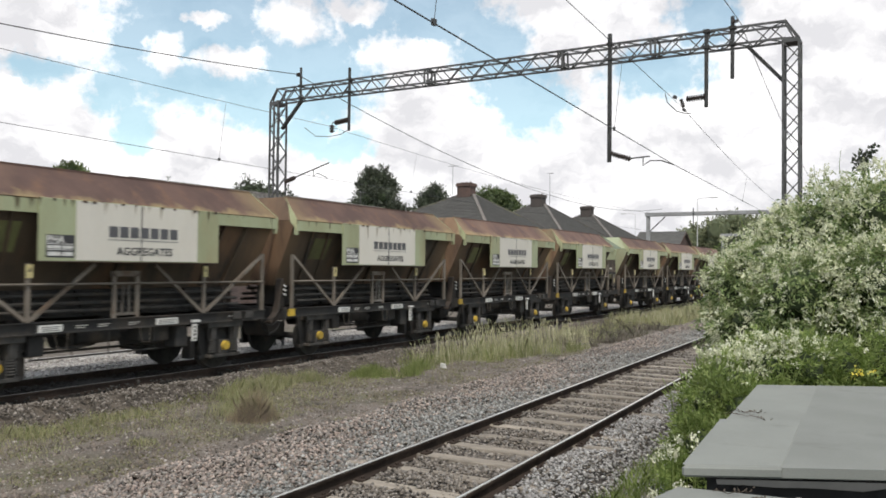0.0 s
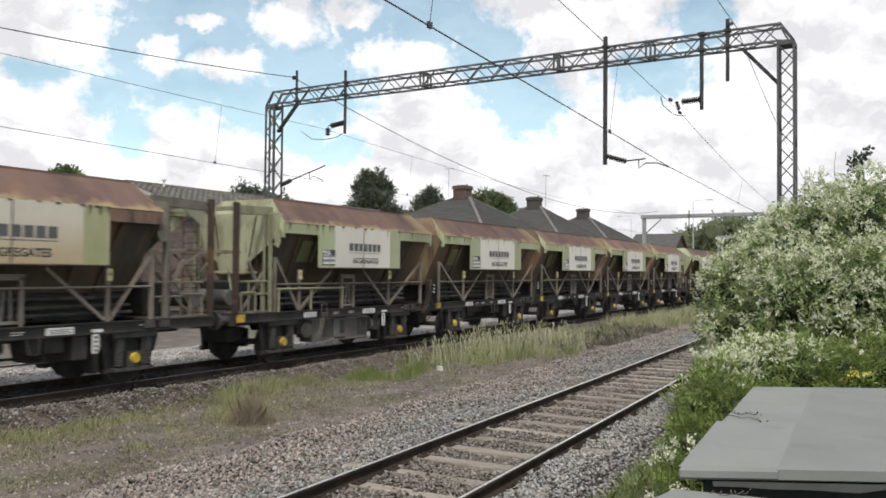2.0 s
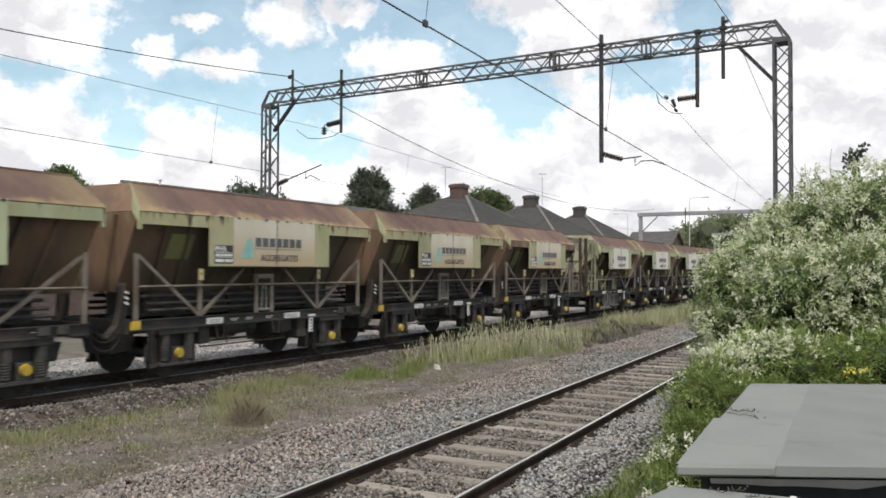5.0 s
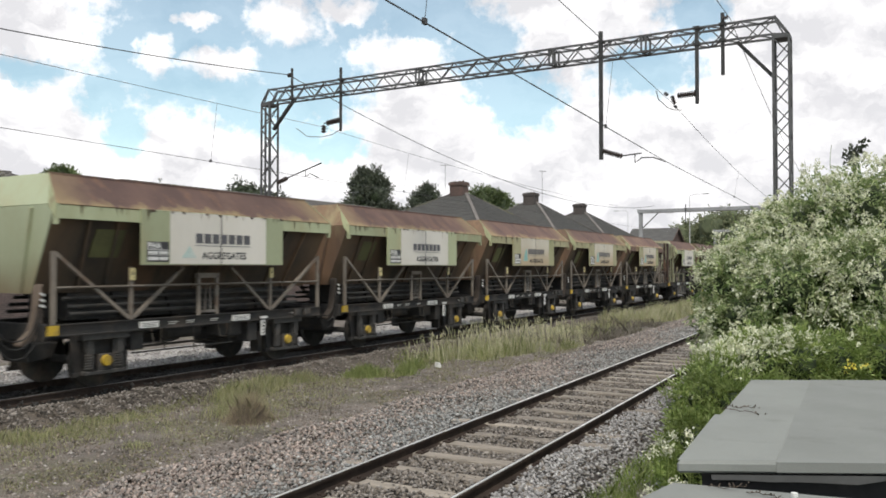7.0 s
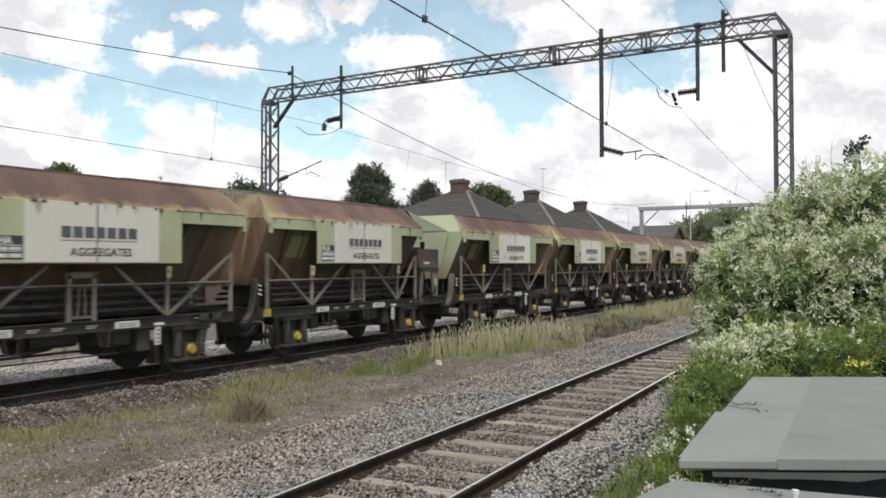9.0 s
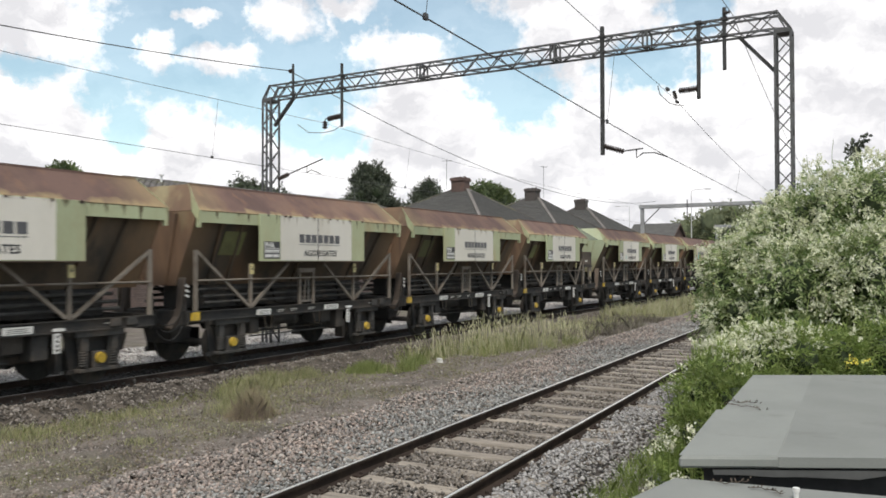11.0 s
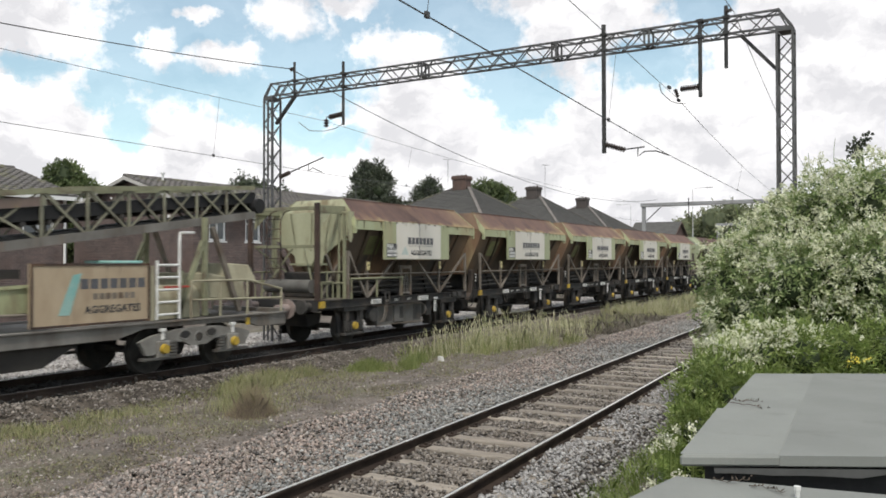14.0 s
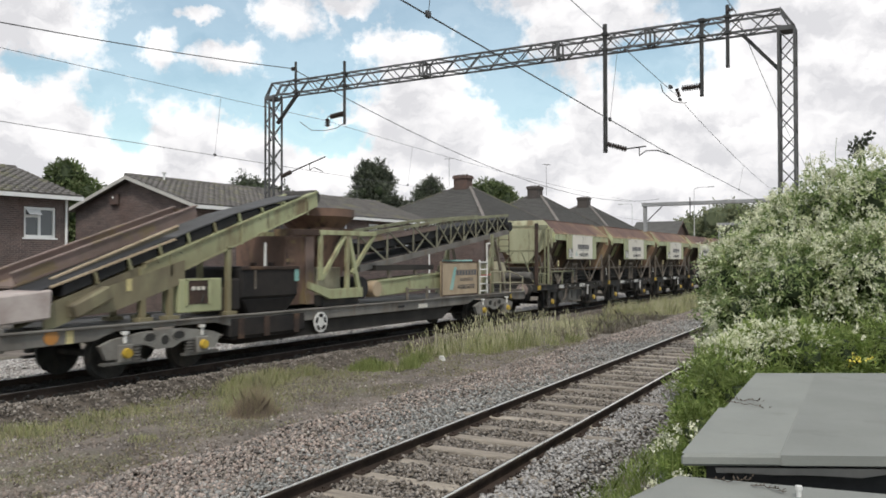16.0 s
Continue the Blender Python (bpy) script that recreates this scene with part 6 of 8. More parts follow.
def conveyor_wagon():
    W = thing("conveyor_wagon", "yellow-green bogie conveyor wagon with sloping belts and tan sign", "rail wagon")
    # frame
    for s in (-1, 1):
        x = s * 1.1
        g = Geo().slab([(x - 0.05, 0.0, 1.02), (x - 0.05, 20.2, 1.02), (x - 0.05, 20.2, 0.74), (x - 0.05, 19.3, 0.74), (x - 0.05, 18.8, 0.9), (x - 0.05, 16.2, 0.9), (x - 0.05, 15.6, 0.75), (x - 0.05, 5.2, 0.75), (x - 0.05, 4.6, 0.9), (x - 0.05, 2.15, 0.9), (x - 0.05, 1.7, 0.76), (x - 0.05, 0.0, 0.74)], (0.1, 0, 0))
        g.box(min(x, x + s * 0.1), max(x, x + s * 0.1), 0.0, 20.2, 0.99, 1.03)
        sb = part("side_sill", g, M_frame, W, "grey-green side sill", 0.008)
        x2 = s * 1.0
        g = Geo().slab([(x2 - 0.04, 5.2, 0.9), (x2 - 0.04, 6.0, 0.38), (x2 - 0.04, 14.2, 0.38), (x2 - 0.04, 15.2, 0.9)], (0.08, 0, 0))
        part("deep_girder", g, M_girder, W, "dark brown-grey deep girder")
        xo = x + s * 0.05
        for y, w, z, h, m in ((1.16, 0.14, 0.76, 0.24, M_tag), (12.6, 0.5, 0.78, 0.12, M_cream), (4.1, 0.1, 0.84, 0.06, M_wood), (11.5, 0.35, 0.84, 0.06, M_black), (18.9, 0.12, 0.8, 0.16, M_yellow)):
            g = Geo().box(min(xo, xo + s * 0.006), max(xo, xo + s * 0.006), y, y + w, z, z + h)
            part("data_plate", g, m, sb)
        part("lamp_disc", Geo().tube((xo, 0.88, 0.9), (xo + s * 0.02, 0.88, 0.9), 0.13, 20), M_orange, sb, "round orange disc")
        # handwheel
        g = Geo().tube((x + s * 0.07, 8.0, 0.68), (x + s * 0.1, 8.0, 0.68), 0.25, 28)
        hw = part("handwheel", g, M_white, W, "white spoked handwheel")
        for k in range(5):
            a = k * 2 * math.pi / 5 + 0.3
            g = Geo()
            for b in (a - 0.2, a, a + 0.2):
                g.tube((x + s * 0.098, 8.0 + math.cos(b) * 0.165, 0.68 + math.sin(b) * 0.165), (x + s * 0.104, 8.0 + math.cos(b) * 0.165, 0.68 + math.sin(b) * 0.165), 0.046, 10)
            part("wheel_opening", g, M_black, hw)
    for y in (0.05, 20.15):
        g = Geo().box(-1.1, 1.1, y - 0.06, y + 0.06, 0.7, 1.1)
        part("headstock", g, M_frame, W, "", 0.01)
    for e, y in ((-1, 0.0), (1, 20.2)):
        for s in (-1, 1):
            g = Geo().tube((s * 0.87, y, 1.05), (s * 0.87, y + e * 0.36, 1.05), 0.11, 14)
            g.tube((s * 0.87, y + e * 0.36, 1.05), (s * 0.87, y + e * 0.41, 1.05), 0.24, 20, 0.22)
            part("buffer", g, M_buffer, W, "pinkish dusty buffer")
    g = Geo().box(-1.05, 1.05, 0.1, 20.1, 0.96, 1.0)
    part("deck", g, M_frame, W)
    for yc in (3.22, 17.5):
        bogie(W, yc, M_bogie)
        for y in (yc - 0.925, yc + 0.925):
            wheelset(W, y, 0.44)
    # rear loading belt and the trough stowed on it
    ramp_conveyor(W, (0.9, 1.42), (8.1, 3.88), 0.1, 0.95, 0.46, ((2.9, 2.05), (3.56, 1.95), (5.14, 2.5)), M_ramp)
    g = Geo().slab([(0.985, 1.3, 1.5), (0.985, 1.3, 1.2), (0.985, 2.2, 1.25), (0.985, 3.9, 1.75), (0.985, 3.9, 2.2)], (0.02, 0, 0))
    part("skirt_plate", g, M_olive, W, "dusty olive skirt plate")
    part("gear_motor", Geo().bar((1.02, 1.35, 1.3), (1.02, 2.1, 1.62), 0.24, 0.26), M_olive, W, "dusty olive gear motor", 0.03)
    part("warning_tag", Geo().box(1.006, 1.014, 2.5, 2.62, 1.62, 1.85), M_tag, W, "pale yellow warning tag")
    for x in (-0.75, -0.05):
        g = Geo().slab([(x, 0.9, 1.95), (x, 5.15, 3.4), (x, 5.15, 2.98), (x, 1.1, 1.55)], (0.04, 0, 0))
        part("trough_side", g, M_pink, W, "pinkish faded trough side", 0.006)
        part("trough_lip", Geo().bar((x + 0.02, 0.9, 1.96), (x + 0.02, 5.15, 3.41), 0.1, 0.03), M_pink, W)
    g = Geo().slab([(-0.75, 0.9, 1.7), (0.0, 0.9, 1.7), (0.0, 5.15, 3.12), (-0.75, 5.15, 3.12)], (0, 0, 0.04))
    part("trough_floor", g, M_pink, W)
    part("trough_end", Geo().slab([(-0.73, 5.12, 3.0), (-0.03, 5.12, 3.0), (-0.03, 5.12, 3.36), (-0.73, 5.12, 3.36)], (0, 0.03, 0)), M_hopper, W, "dark trough end plate")
    # folded side board beside the belt
    part("side_board", Geo().slab([(0.5, 1.3, 1.86), (0.5, 4.15, 2.9), (0.5, 4.15, 2.62), (0.5, 1.5, 1.62)], (0.04, 0, 0)), M_olive, W, "tan-brown folded side board", 0.006)
    part("side_board_lip", Geo().bar((0.52, 1.3, 1.87), (0.52, 4.15, 2.91), 0.08, 0.03), M_tan, W)
    g = Geo().hexa([(0.0, -0.25, 1.12), (1.05, -0.25, 1.12), (1.05, 0.95, 1.2), (0.0, 0.95, 1.2), (0.05, -0.15, 1.6), (1.0, -0.15, 1.6), (1.0, 1.02, 1.7), (0.05, 1.02, 1.7)])
    part("feed_chute", g, M_dust, W, "pale dusty feed chute", 0.03)
    g = Geo().box(0.5, 1.02, 3.75, 4.9, 1.13, 1.82)
    cb = part("control_cabinet", g, M_ygreen, W, "yellow-green control cabinet", 0.02)
    g = Geo().box(1.02, 1.03, 3.95, 4.52, 1.3, 1.78)
    part("control_panel", g, M_column, cb, "dark brown panel of controls")
    for k in range(3):
        g = Geo().tube((1.03, 4.1 + k * 0.13, 1.62), (1.042, 4.1 + k * 0.13, 1.62), 0.045, 12)
        part("dial", g, M_cream, cb)
    for y, w in ((3.93, 0.03), (4.53, 0.03)):
        part("door_edge", Geo().box(1.02, 1.045, y - w, y + w, 1.28, 1.8), M_ygreen, cb)
    part("door_edge", Geo().box(1.02, 1.045, 3.9, 4.56, 1.78, 1.82), M_ygreen, cb)
    part("lever", Geo().tube((1.05, 4.3, 1.32), (1.06, 4.36, 1.5), 0.014, 6), M_grime, cb)
    g = Geo().tube((0.9, 6.35, 1.9), (0.9, 6.35, 2.6), 0.03, 8)
    part("marker_post", g, M_white, W, "white marker post")
    # tub and housing
    g = Geo().box(-0.9, 1.0, 5.5, 7.4, 1.33, 2.05)
    tub = part("skip_tub", g, M_soot, W, "black steel tub with rounded corners", 0.06)
    g = Geo().hexa([(-0.8, 5.85, 0.98), (0.86, 5.85, 0.98), (0.86, 7.12, 0.98), (-0.8, 7.12, 0.98), (-0.88, 5.55, 1.33), (0.97, 5.55, 1.33), (0.97, 7.36, 1.33), (-0.88, 7.36, 1.33)])
    part("tapered_base", g, M_soot, tub, "", 0.03)
    part("tub_rim", Geo().box(0.99, 1.03, 5.5, 7.4, 1.98, 2.06), M_column, tub, "rust-stained rim", 0.012)
    part("pale_stay", Geo().box(1.0, 1.02, 5.9, 5.94, 1.55, 1.98), M_brace, tub)
    part("side_locker", Geo().box(0.9, 1.18, 5.0, 7.45, 0.52, 0.96), M_soot, W, "grimy black locker over the side sill", 0.05)
    for y in (5.3, 6.1, 7.1):
        part("locker_rib", Geo().box(1.18, 1.205, y - 0.09, y + 0.09, 0.5, 0.95), M_column, W, "", 0.01)
    part("locker_floor", Geo().hexa([(0.4, 5.4, 0.36), (1.0, 5.4, 0.36), (1.0, 7.1, 0.36), (0.4, 7.1, 0.36), (0.4, 5.0, 0.52), (1.15, 5.0, 0.52), (1.15, 7.4, 0.52), (0.4, 7.4, 0.52)]), M_soot, W, "", 0.03)
    part("battery_box", Geo().box(0.5, 0.98, 5.2, 5.5, 1.1, 1.8), M_soot, W, "black battery box", 0.04)
    for y, z in ((5.7, 2.05), (6.5, 2.05), (7.1, 2.05)):
        part("filler_cap", Geo().tube((0.4, y, z), (0.4, y, z + 0.09), 0.08, 12), M_column, tub)
    part("gear_housing", Geo().box(-0.2, 0.9, 4.95, 5.25, 1.05, 1.6), M_hopper, W, "brown gear housing", 0.03)
    g = Geo().box(1.0, 1.008, 7.25, 7.4, 1.7, 1.98)
    part("notice_plate", g, M_teal, W, "pale blue notice plate")
    g = Geo().box(-0.9, 0.7, 7.25, 8.3, 1.1, 2.78)
    hs = part("engine_housing", g, M_wood, W, "rust-brown slatted engine housing", 0.02)
    for k in range(7):
        g = Geo().box(0.7, 0.712, 7.3, 7.62, 1.7 + k * 0.15, 1.78 + k * 0.15)
        part("louvre", g, M_wood, hs)
    g = Geo().box(0.7, 0.74, 7.98, 8.3, 1.1, 2.78)
    part("corner_plate", g, M_pink, hs)
    # round receiving bowl in its frame
    g = Geo()
    n = 28
    rings = [(0.72, 3.02), (1.02, 3.3), (1.06, 3.32), (1.06, 3.52), (1.0, 3.52), (0.96, 3.3), (0.66, 3.04)]
    vs = [(0.05 + r * math.cos(2 * math.pi * k / n) * 0.95, 9.2 + r * math.sin(2 * math.pi * k / n), z) for r, z in rings for k in range(n)]
    fs = [(j * n + k, j * n + (k + 1) % n, (j + 1) * n + (k + 1) % n, (j + 1) * n + k) for j in range(len(rings) - 1) for k in range(n)]
    g.add(vs, fs)
    part("receiving_bowl", g, M_wood, W, "rusty round receiving bowl")
    for s, x in ((1, 1.05), (-1, -1.05)):
        for p, q, w in (((8.16, 1.7), (8.16, 2.86), 0.11), ((9.25, 1.4), (9.25, 2.9), 0.13), ((8.2, 1.72), (9.15, 2.82), 0.1), ((9.3, 2.85), (9.78, 1.35), 0.12)):
            g = Geo().bar((x, p[0], p[1]), (x, q[0], q[1]), 0.09, w)
            part("tower_leg", g, M_ygreen, W, "yellow-green tower member", 0.006)
        g = Geo().bar((x, 8.08, 2.88), (x, 10.5, 2.9), 0.12, 0.12)
        part("tower_head", g, M_ygreen, W, "", 0.006)
        part("outrigger", Geo().bar((x, 7.1, 2.86), (x, 8.08, 2.88), 0.1, 0.14), M_column, W, "dark brown outrigger beam", 0.006)
        g = Geo().slab([(x - 0.04, 7.7, 1.66), (x - 0.04, 8.5, 1.46), (x - 0.04, 9.9, 1.48), (x - 0.04, 9.9, 1.22), (x - 0.04, 8.5, 1.22), (x - 0.04, 7.7, 1.5)], (0.08, 0, 0))
        part("tower_skirt", g, M_ygreen, W, "", 0.006)
        g = Geo().bar((x, 9.45, 1.85), (x, 10.45, 2.85), 0.08, 0.09)
        part("tower_stay", g, M_ygreen, W)
    g = Geo().box(-0.95, 0.95, 8.4, 9.9, 1.04, 1.3)
    part("tower_base", g, M_black, W)
    g = Geo().hexa([(-0.5, 8.8, 1.3), (0.5, 8.8, 1.3), (0.5, 9.5, 1.3), (-0.5, 9.5, 1.3), (-0.8, 8.5, 3.02), (0.8, 8.5, 3.02), (0.8, 9.9, 3.02), (-0.8, 9.9, 3.02)])
    part("funnel", g, M_wood, W, "brown steel funnel under the bowl")
    part("drive_box", Geo().box(-0.55, 0.72, 8.42, 9.42, 1.3, 2.02), M_khaki, W, "dusty khaki drive box", 0.03)
    # lattice belt bridge rising to the front
    xa, xb = -0.55, 0.72
    joints = (10.2, 11.6, 13.0, 14.4, 15.3, 16.2, 17.05, 17.9, 18.75, 19.6)
    def zl(y): return 1.95 + (y - 10.2) * 0.137
    def zu(y): return 2.86 + (y - 10.2) * 0.13 if y < 15 else 3.484 + (y - 15) * 0.082
    for x in (xa, xb):
        part("truss_chord", Geo().bar((x, 10.2, zl(10.2)), (x, 19.6, zl(19.6)), 0.09, 0.16), M_frame, W, "grey lower chord")
        part("truss_chord", Geo().bar((x, 10.2, zu(10.2)), (x, 15.0, zu(15.0)), 0.07, 0.09), M_dullgreen, W, "dull green upper chord")
        part("truss_chord", Geo().bar((x, 15.0, zu(15.0)), (x, 19.6, zu(19.6)), 0.07, 0.09), M_dullgreen, W, "dull green upper chord")
        for k, (y, y2) in enumerate(zip(joints[:-1], joints[1:])):
            part("truss_post", Geo().bar((x, y, zl(y)), (x, y, zu(y)), 0.035, 0.05), M_truss, W)
            part("truss_diagonal", Geo().bar((x, y, zu(y)), (x, y2, zl(y2)), 0.03, 0.045), M_truss, W)
            if k > 1:
                part("truss_diagonal", Geo().bar((x - 0.03, y, zl(y)), (x - 0.03, y2, zu(y2)), 0.025, 0.035), M_truss, W)
        part("tray_side", Geo().slab([(x - 0.02, 10.3, zl(10.3) + 0.66), (x - 0.02, 14.4, zl(14.4) + 0.62), (x - 0.02, 14.4, zl(14.4) + 0.78), (x - 0.02, 10.3, zl(10.3) + 0.84)], (0.02, 0, 0)), M_pink, W, "rust-brown tray side")
    g = Geo()
    g.slab([(xa + 0.05, 10.3, zl(10.3) + 0.45), (xb - 0.05, 10.3, zl(10.3) + 0.45), (xb - 0.05, 19.7, zl(19.7) + 0.28), (xa + 0.05, 19.7, zl(19.7) + 0.28)], (0, 0, 0.24))
    g.slab([(xa + 0.05, 10.3, zl(10.3) + 0.1), (xb - 0.05, 10.3, zl(10.3) + 0.1), (xb - 0.05, 19.5, zl(19.5) + 0.06), (xa + 0.05, 19.5, zl(19.5) + 0.06)], (0, 0, 0.04))
    part("belt", g, M_rubber, W, "black rubber belt")
    for k in range(18):
        y = 10.6 + k * 0.5
        z = zl(y) + 0.40 - 0.16 * (y - 10.2) / 9.5
        g = Geo().tube((xa + 0.06, y, z), (xb - 0.06, y, z), 0.05, 10)
        part("idler_roller", g, M_grime, W)
    g = Geo().tube((xa - 0.05, 19.75, 3.45), (xb + 0.05, 19.75, 3.45), 0.17, 18)
    part("head_drum", g, M_rubber, W)
    # hydraulic drum and lower belt
    g = Geo().slab([(0.3, 10.75, 1.62), (0.3, 14.2, 1.78), (0.3, 14.2, 1.32), (0.3, 10.75, 1.18)], (0.66, 0, 0))
    dr = part("box_conveyor", g, M_ygreen, W, "yellow-green box conveyor", 0.02)
    part("top_flange", Geo().bar((0.97, 10.75, 1.62), (0.97, 14.2, 1.78), 0.05, 0.05), M_ygreen, dr)
    g = Geo().tube((0.28, 10.72, 1.4), (0.99, 10.72, 1.4), 0.23, 22)
    part("end_cover", g, M_tan, dr, "tan rounded end cover", 0.02)
    g = Geo().tube((-0.5, 10.1, 1.45), (0.9, 10.1, 1.45), 0.3, 22)
    part("tail_drum", g, M_rubber, W, "black tail drum")
    g = Geo().box(-0.5, 0.9, 10.8, 13.9, 1.9, 2.05)
    part("walkway", g, M_girder, W)
    for y in (11.5, 12.9):
        g = Geo().bar((0.85, y, 1.64), (0.85, y, 1.98), 0.06, 0.12)
        part("walkway_leg", g, M_brace, W)
    for y in (12.1, 13.2):
        g = Geo().box(1.03, 1.09, y, y + 0.06, 1.03, 1.4)
        part("rail_post", g, M_brace, W)
    g = Geo().tube((1.06, 12.1, 1.34), (1.06, 13.9, 1.3), 0.022, 8)
    part("guard_rail", g, M_brace, W)
    # sign board
    g = Geo().box(1.12, 1.18, 13.9, 16.3, 1.06, 2.15)
    sg = part("sign_board", g, M_tan, W, "tan board with teal emblem and dark lettering", 0.008)
    for ya, yb, za, zb_ in ((13.9, 16.3, 1.06, 1.1), (13.9, 16.3, 2.11, 2.15), (13.9, 13.94, 1.1, 2.11), (16.26, 16.3, 1.1, 2.11)):
        part("board_edge", Geo().box(1.178, 1.195, ya, yb, za, zb_), M_column, sg, "dark edge trim")
    part("support_bracket", Geo().box(1.12, 1.2, 16.32, 16.4, 1.05, 2.1), M_khaki, W)
    xt = 1.184
    at = lambda y, z: Matrix(((0, 0, 1, xt), (1, 0, 0, y), (0, 1, 0, z), (0, 0, 0, 1)))
    letters("lettering", "AGGREGATES", 0.19, at(15.5, 1.27), M_ink, sg, "dark lettering")
    for k in range(7):
        y = 14.82 + k * 0.2
        part("name_block", Geo().box(xt - 0.002, xt, y + 0.01, y + 0.165, 1.7, 1.88), M_ink2, sg)
        y = 15.08 + k * 0.13
        part("name_block", Geo().box(xt - 0.002, xt, y, y + 0.1, 1.51, 1.62), M_brace, sg)
    g = Geo().slab([(xt, 14.4, 1.26), (xt, 14.62, 1.26), (xt, 14.85, 1.98), (xt, 14.68, 1.95)], (0.002, 0, 0))
    part("emblem", g, M_teal, sg, "teal wedge emblem")
    g = Geo().box(0.2, 1.0, 15.6, 16.3, 2.1, 2.2)
    part("green_cover", g, M_teal, W, "dull green cover", 0.02)
    # white ladder and front steelwork
    g = Geo()
    for y in (16.5, 17.05):
        g.path([(1.15, y, 1.05), (1.15, y, 2.2)] if y < 17 else [(1.15, y, 1.05), (1.15, y, 2.6), (1.12, y + 0.05, 2.75), (1.0, y + 0.5, 2.77)], 0.03, 8)
    part("ladder_stile", g, M_white, W, "white ladder stile")
    for k in range(5):
        g = Geo().tube((1.15, 16.5, 1.15 + k * 0.24), (1.15, 17.05, 1.15 + k * 0.24), 0.024, 8)
        part("ladder_rung", g, M_white, W)
    g = Geo().box(1.1, 1.16, 16.7, 17.3, 1.66, 1.7)
    part("red_bar", g, M_red, W, "red stop bar")
    for x in (-0.9, 0.9):
        for p, q, m in (((17.95, 1.05), (17.95, 3.1), M_dullgreen), ((18.16, 2.9), (18.95, 1.1), M_brace), ((17.2, 1.05), (17.9, 2.6), M_dullgreen), ((17.3, 1.05), (17.3, 2.0), M_dullgreen)):
            g = Geo().bar((x, p[0], p[1]), (x, q[0], q[1]), 0.08, 0.1)
            part("front_frame_leg", g, m, W)
        g = Geo()
        xx = 1.1 if x > 0 else -1.1
        g.tube((xx, 17.4, 1.78), (xx, 19.0, 1.78), 0.025, 8)
        g.tube((xx, 19.0, 1.78), (xx, 20.1, 1.55), 0.025, 8)
        for y in (17.4, 18.2, 19.0, 20.1):
            g.tube((xx, y, 1.03), (xx, y, 1.78 if y < 19.5 else 1.55), 0.025, 8)
        g.tube((xx, 17.4, 1.4), (xx, 20.1, 1.35), 0.022, 8)
        part("front_rail", g, M_khaki, W)
    g = Geo().hexa([(-0.7, 18.1, 1.4), (0.8, 18.1, 1.4), (0.8, 19.3, 1.3), (-0.7, 19.3, 1.3), (-0.7, 18.1, 1.95), (0.8, 18.1, 1.95), (0.8, 19.2, 1.75), (-0.7, 19.2, 1.75)])
    part("gear_cover", g, M_khaki, W, "dusty khaki gear cover", 0.03)
    part("cover_hood", Geo().hexa([(-0.5, 18.85, 1.75), (0.6, 18.85, 1.75), (0.6, 19.85, 1.7), (-0.5, 19.85, 1.7), (-0.45, 18.95, 2.15), (0.5, 18.95, 2.15), (0.5, 19.7, 2.1), (-0.45, 19.7, 2.1)]), M_khaki, W, "sloping khaki hood", 0.03)
    g = Geo().tube((0.4, 16.9, 1.4), (0.4, 18.0, 1.4), 0.3, 18)
    g.box(-0.6, 0.7, 16.7, 18.0, 1.02, 1.3)
    part("winch", g, M_khaki, W)
    return W


TAIL = -107.07
conveyor = conveyor_wagon()
conveyor.matrix_basis = Matrix.Translation((FAR_X, TAIL, 0))
WAGONS.append((conveyor, TAIL))

# ---------------------------------------------------------------- houses beyond the goods line
def window_unit(parent, x, y, z, w, h, name="window"):
    """A white framed window on a wall that faces +x."""
    g = Geo()
    f = 0.1
    g.box(x - 0.05, x + 0.05, y - w / 2, y + w / 2, z, z + f)
    g.box(x - 0.05, x + 0.05, y - w / 2, y + w / 2, z + h - f, z + h)
    for yy in (y - w / 2, y + w / 2 - f, y - f / 2):
        g.box(x - 0.05, x + 0.05, yy, yy + f, z + f, z + h - f)
    g.box(x - 0.04, x + 0.045, y - w / 2 + f, y - f / 2, z + h * 0.66, z + h * 0.66 + f)
    fr = part(name, g, M_upvc, parent, "white framed window")
    part("open_light", Geo().hexa([(x + 0.3, y - w / 2 + f, z + h * 0.66 + f), (x + 0.34, y - w / 2 + f, z + h * 0.66 + f), (x + 0.34, y - f / 2, z + h * 0.66 + f), (x + 0.3, y - f / 2, z + h * 0.66 + f),
                                   (x + 0.05, y - w / 2 + f, z + h - f), (x + 0.09, y - w / 2 + f, z + h - f), (x + 0.09, y - f / 2, z + h - f), (x + 0.05, y - f / 2, z + h - f)]), M_upvc, fr, "white top light standing open")
    part("curtain", Geo().box(x - 0.16, x - 0.13, y + f / 2, y + w * 0.28, z + f, z + h - f), M_curtain, fr, "pale curtain")
    for a, b in ((y - w / 2 + f, y - f / 2), (y + f / 2, y + w / 2 - f)):
        g = Geo().box(x - 0.02, x + 0.0, a, b, z + f, z + h - f)
        part("pane", g, M_glass, fr)
    g = Geo().box(x - 0.02, x + 0.12, y - w / 2 - 0.06, y + w / 2 + 0.06, z - 0.06, z)
    part("window_sill", g, M_upvc, fr)


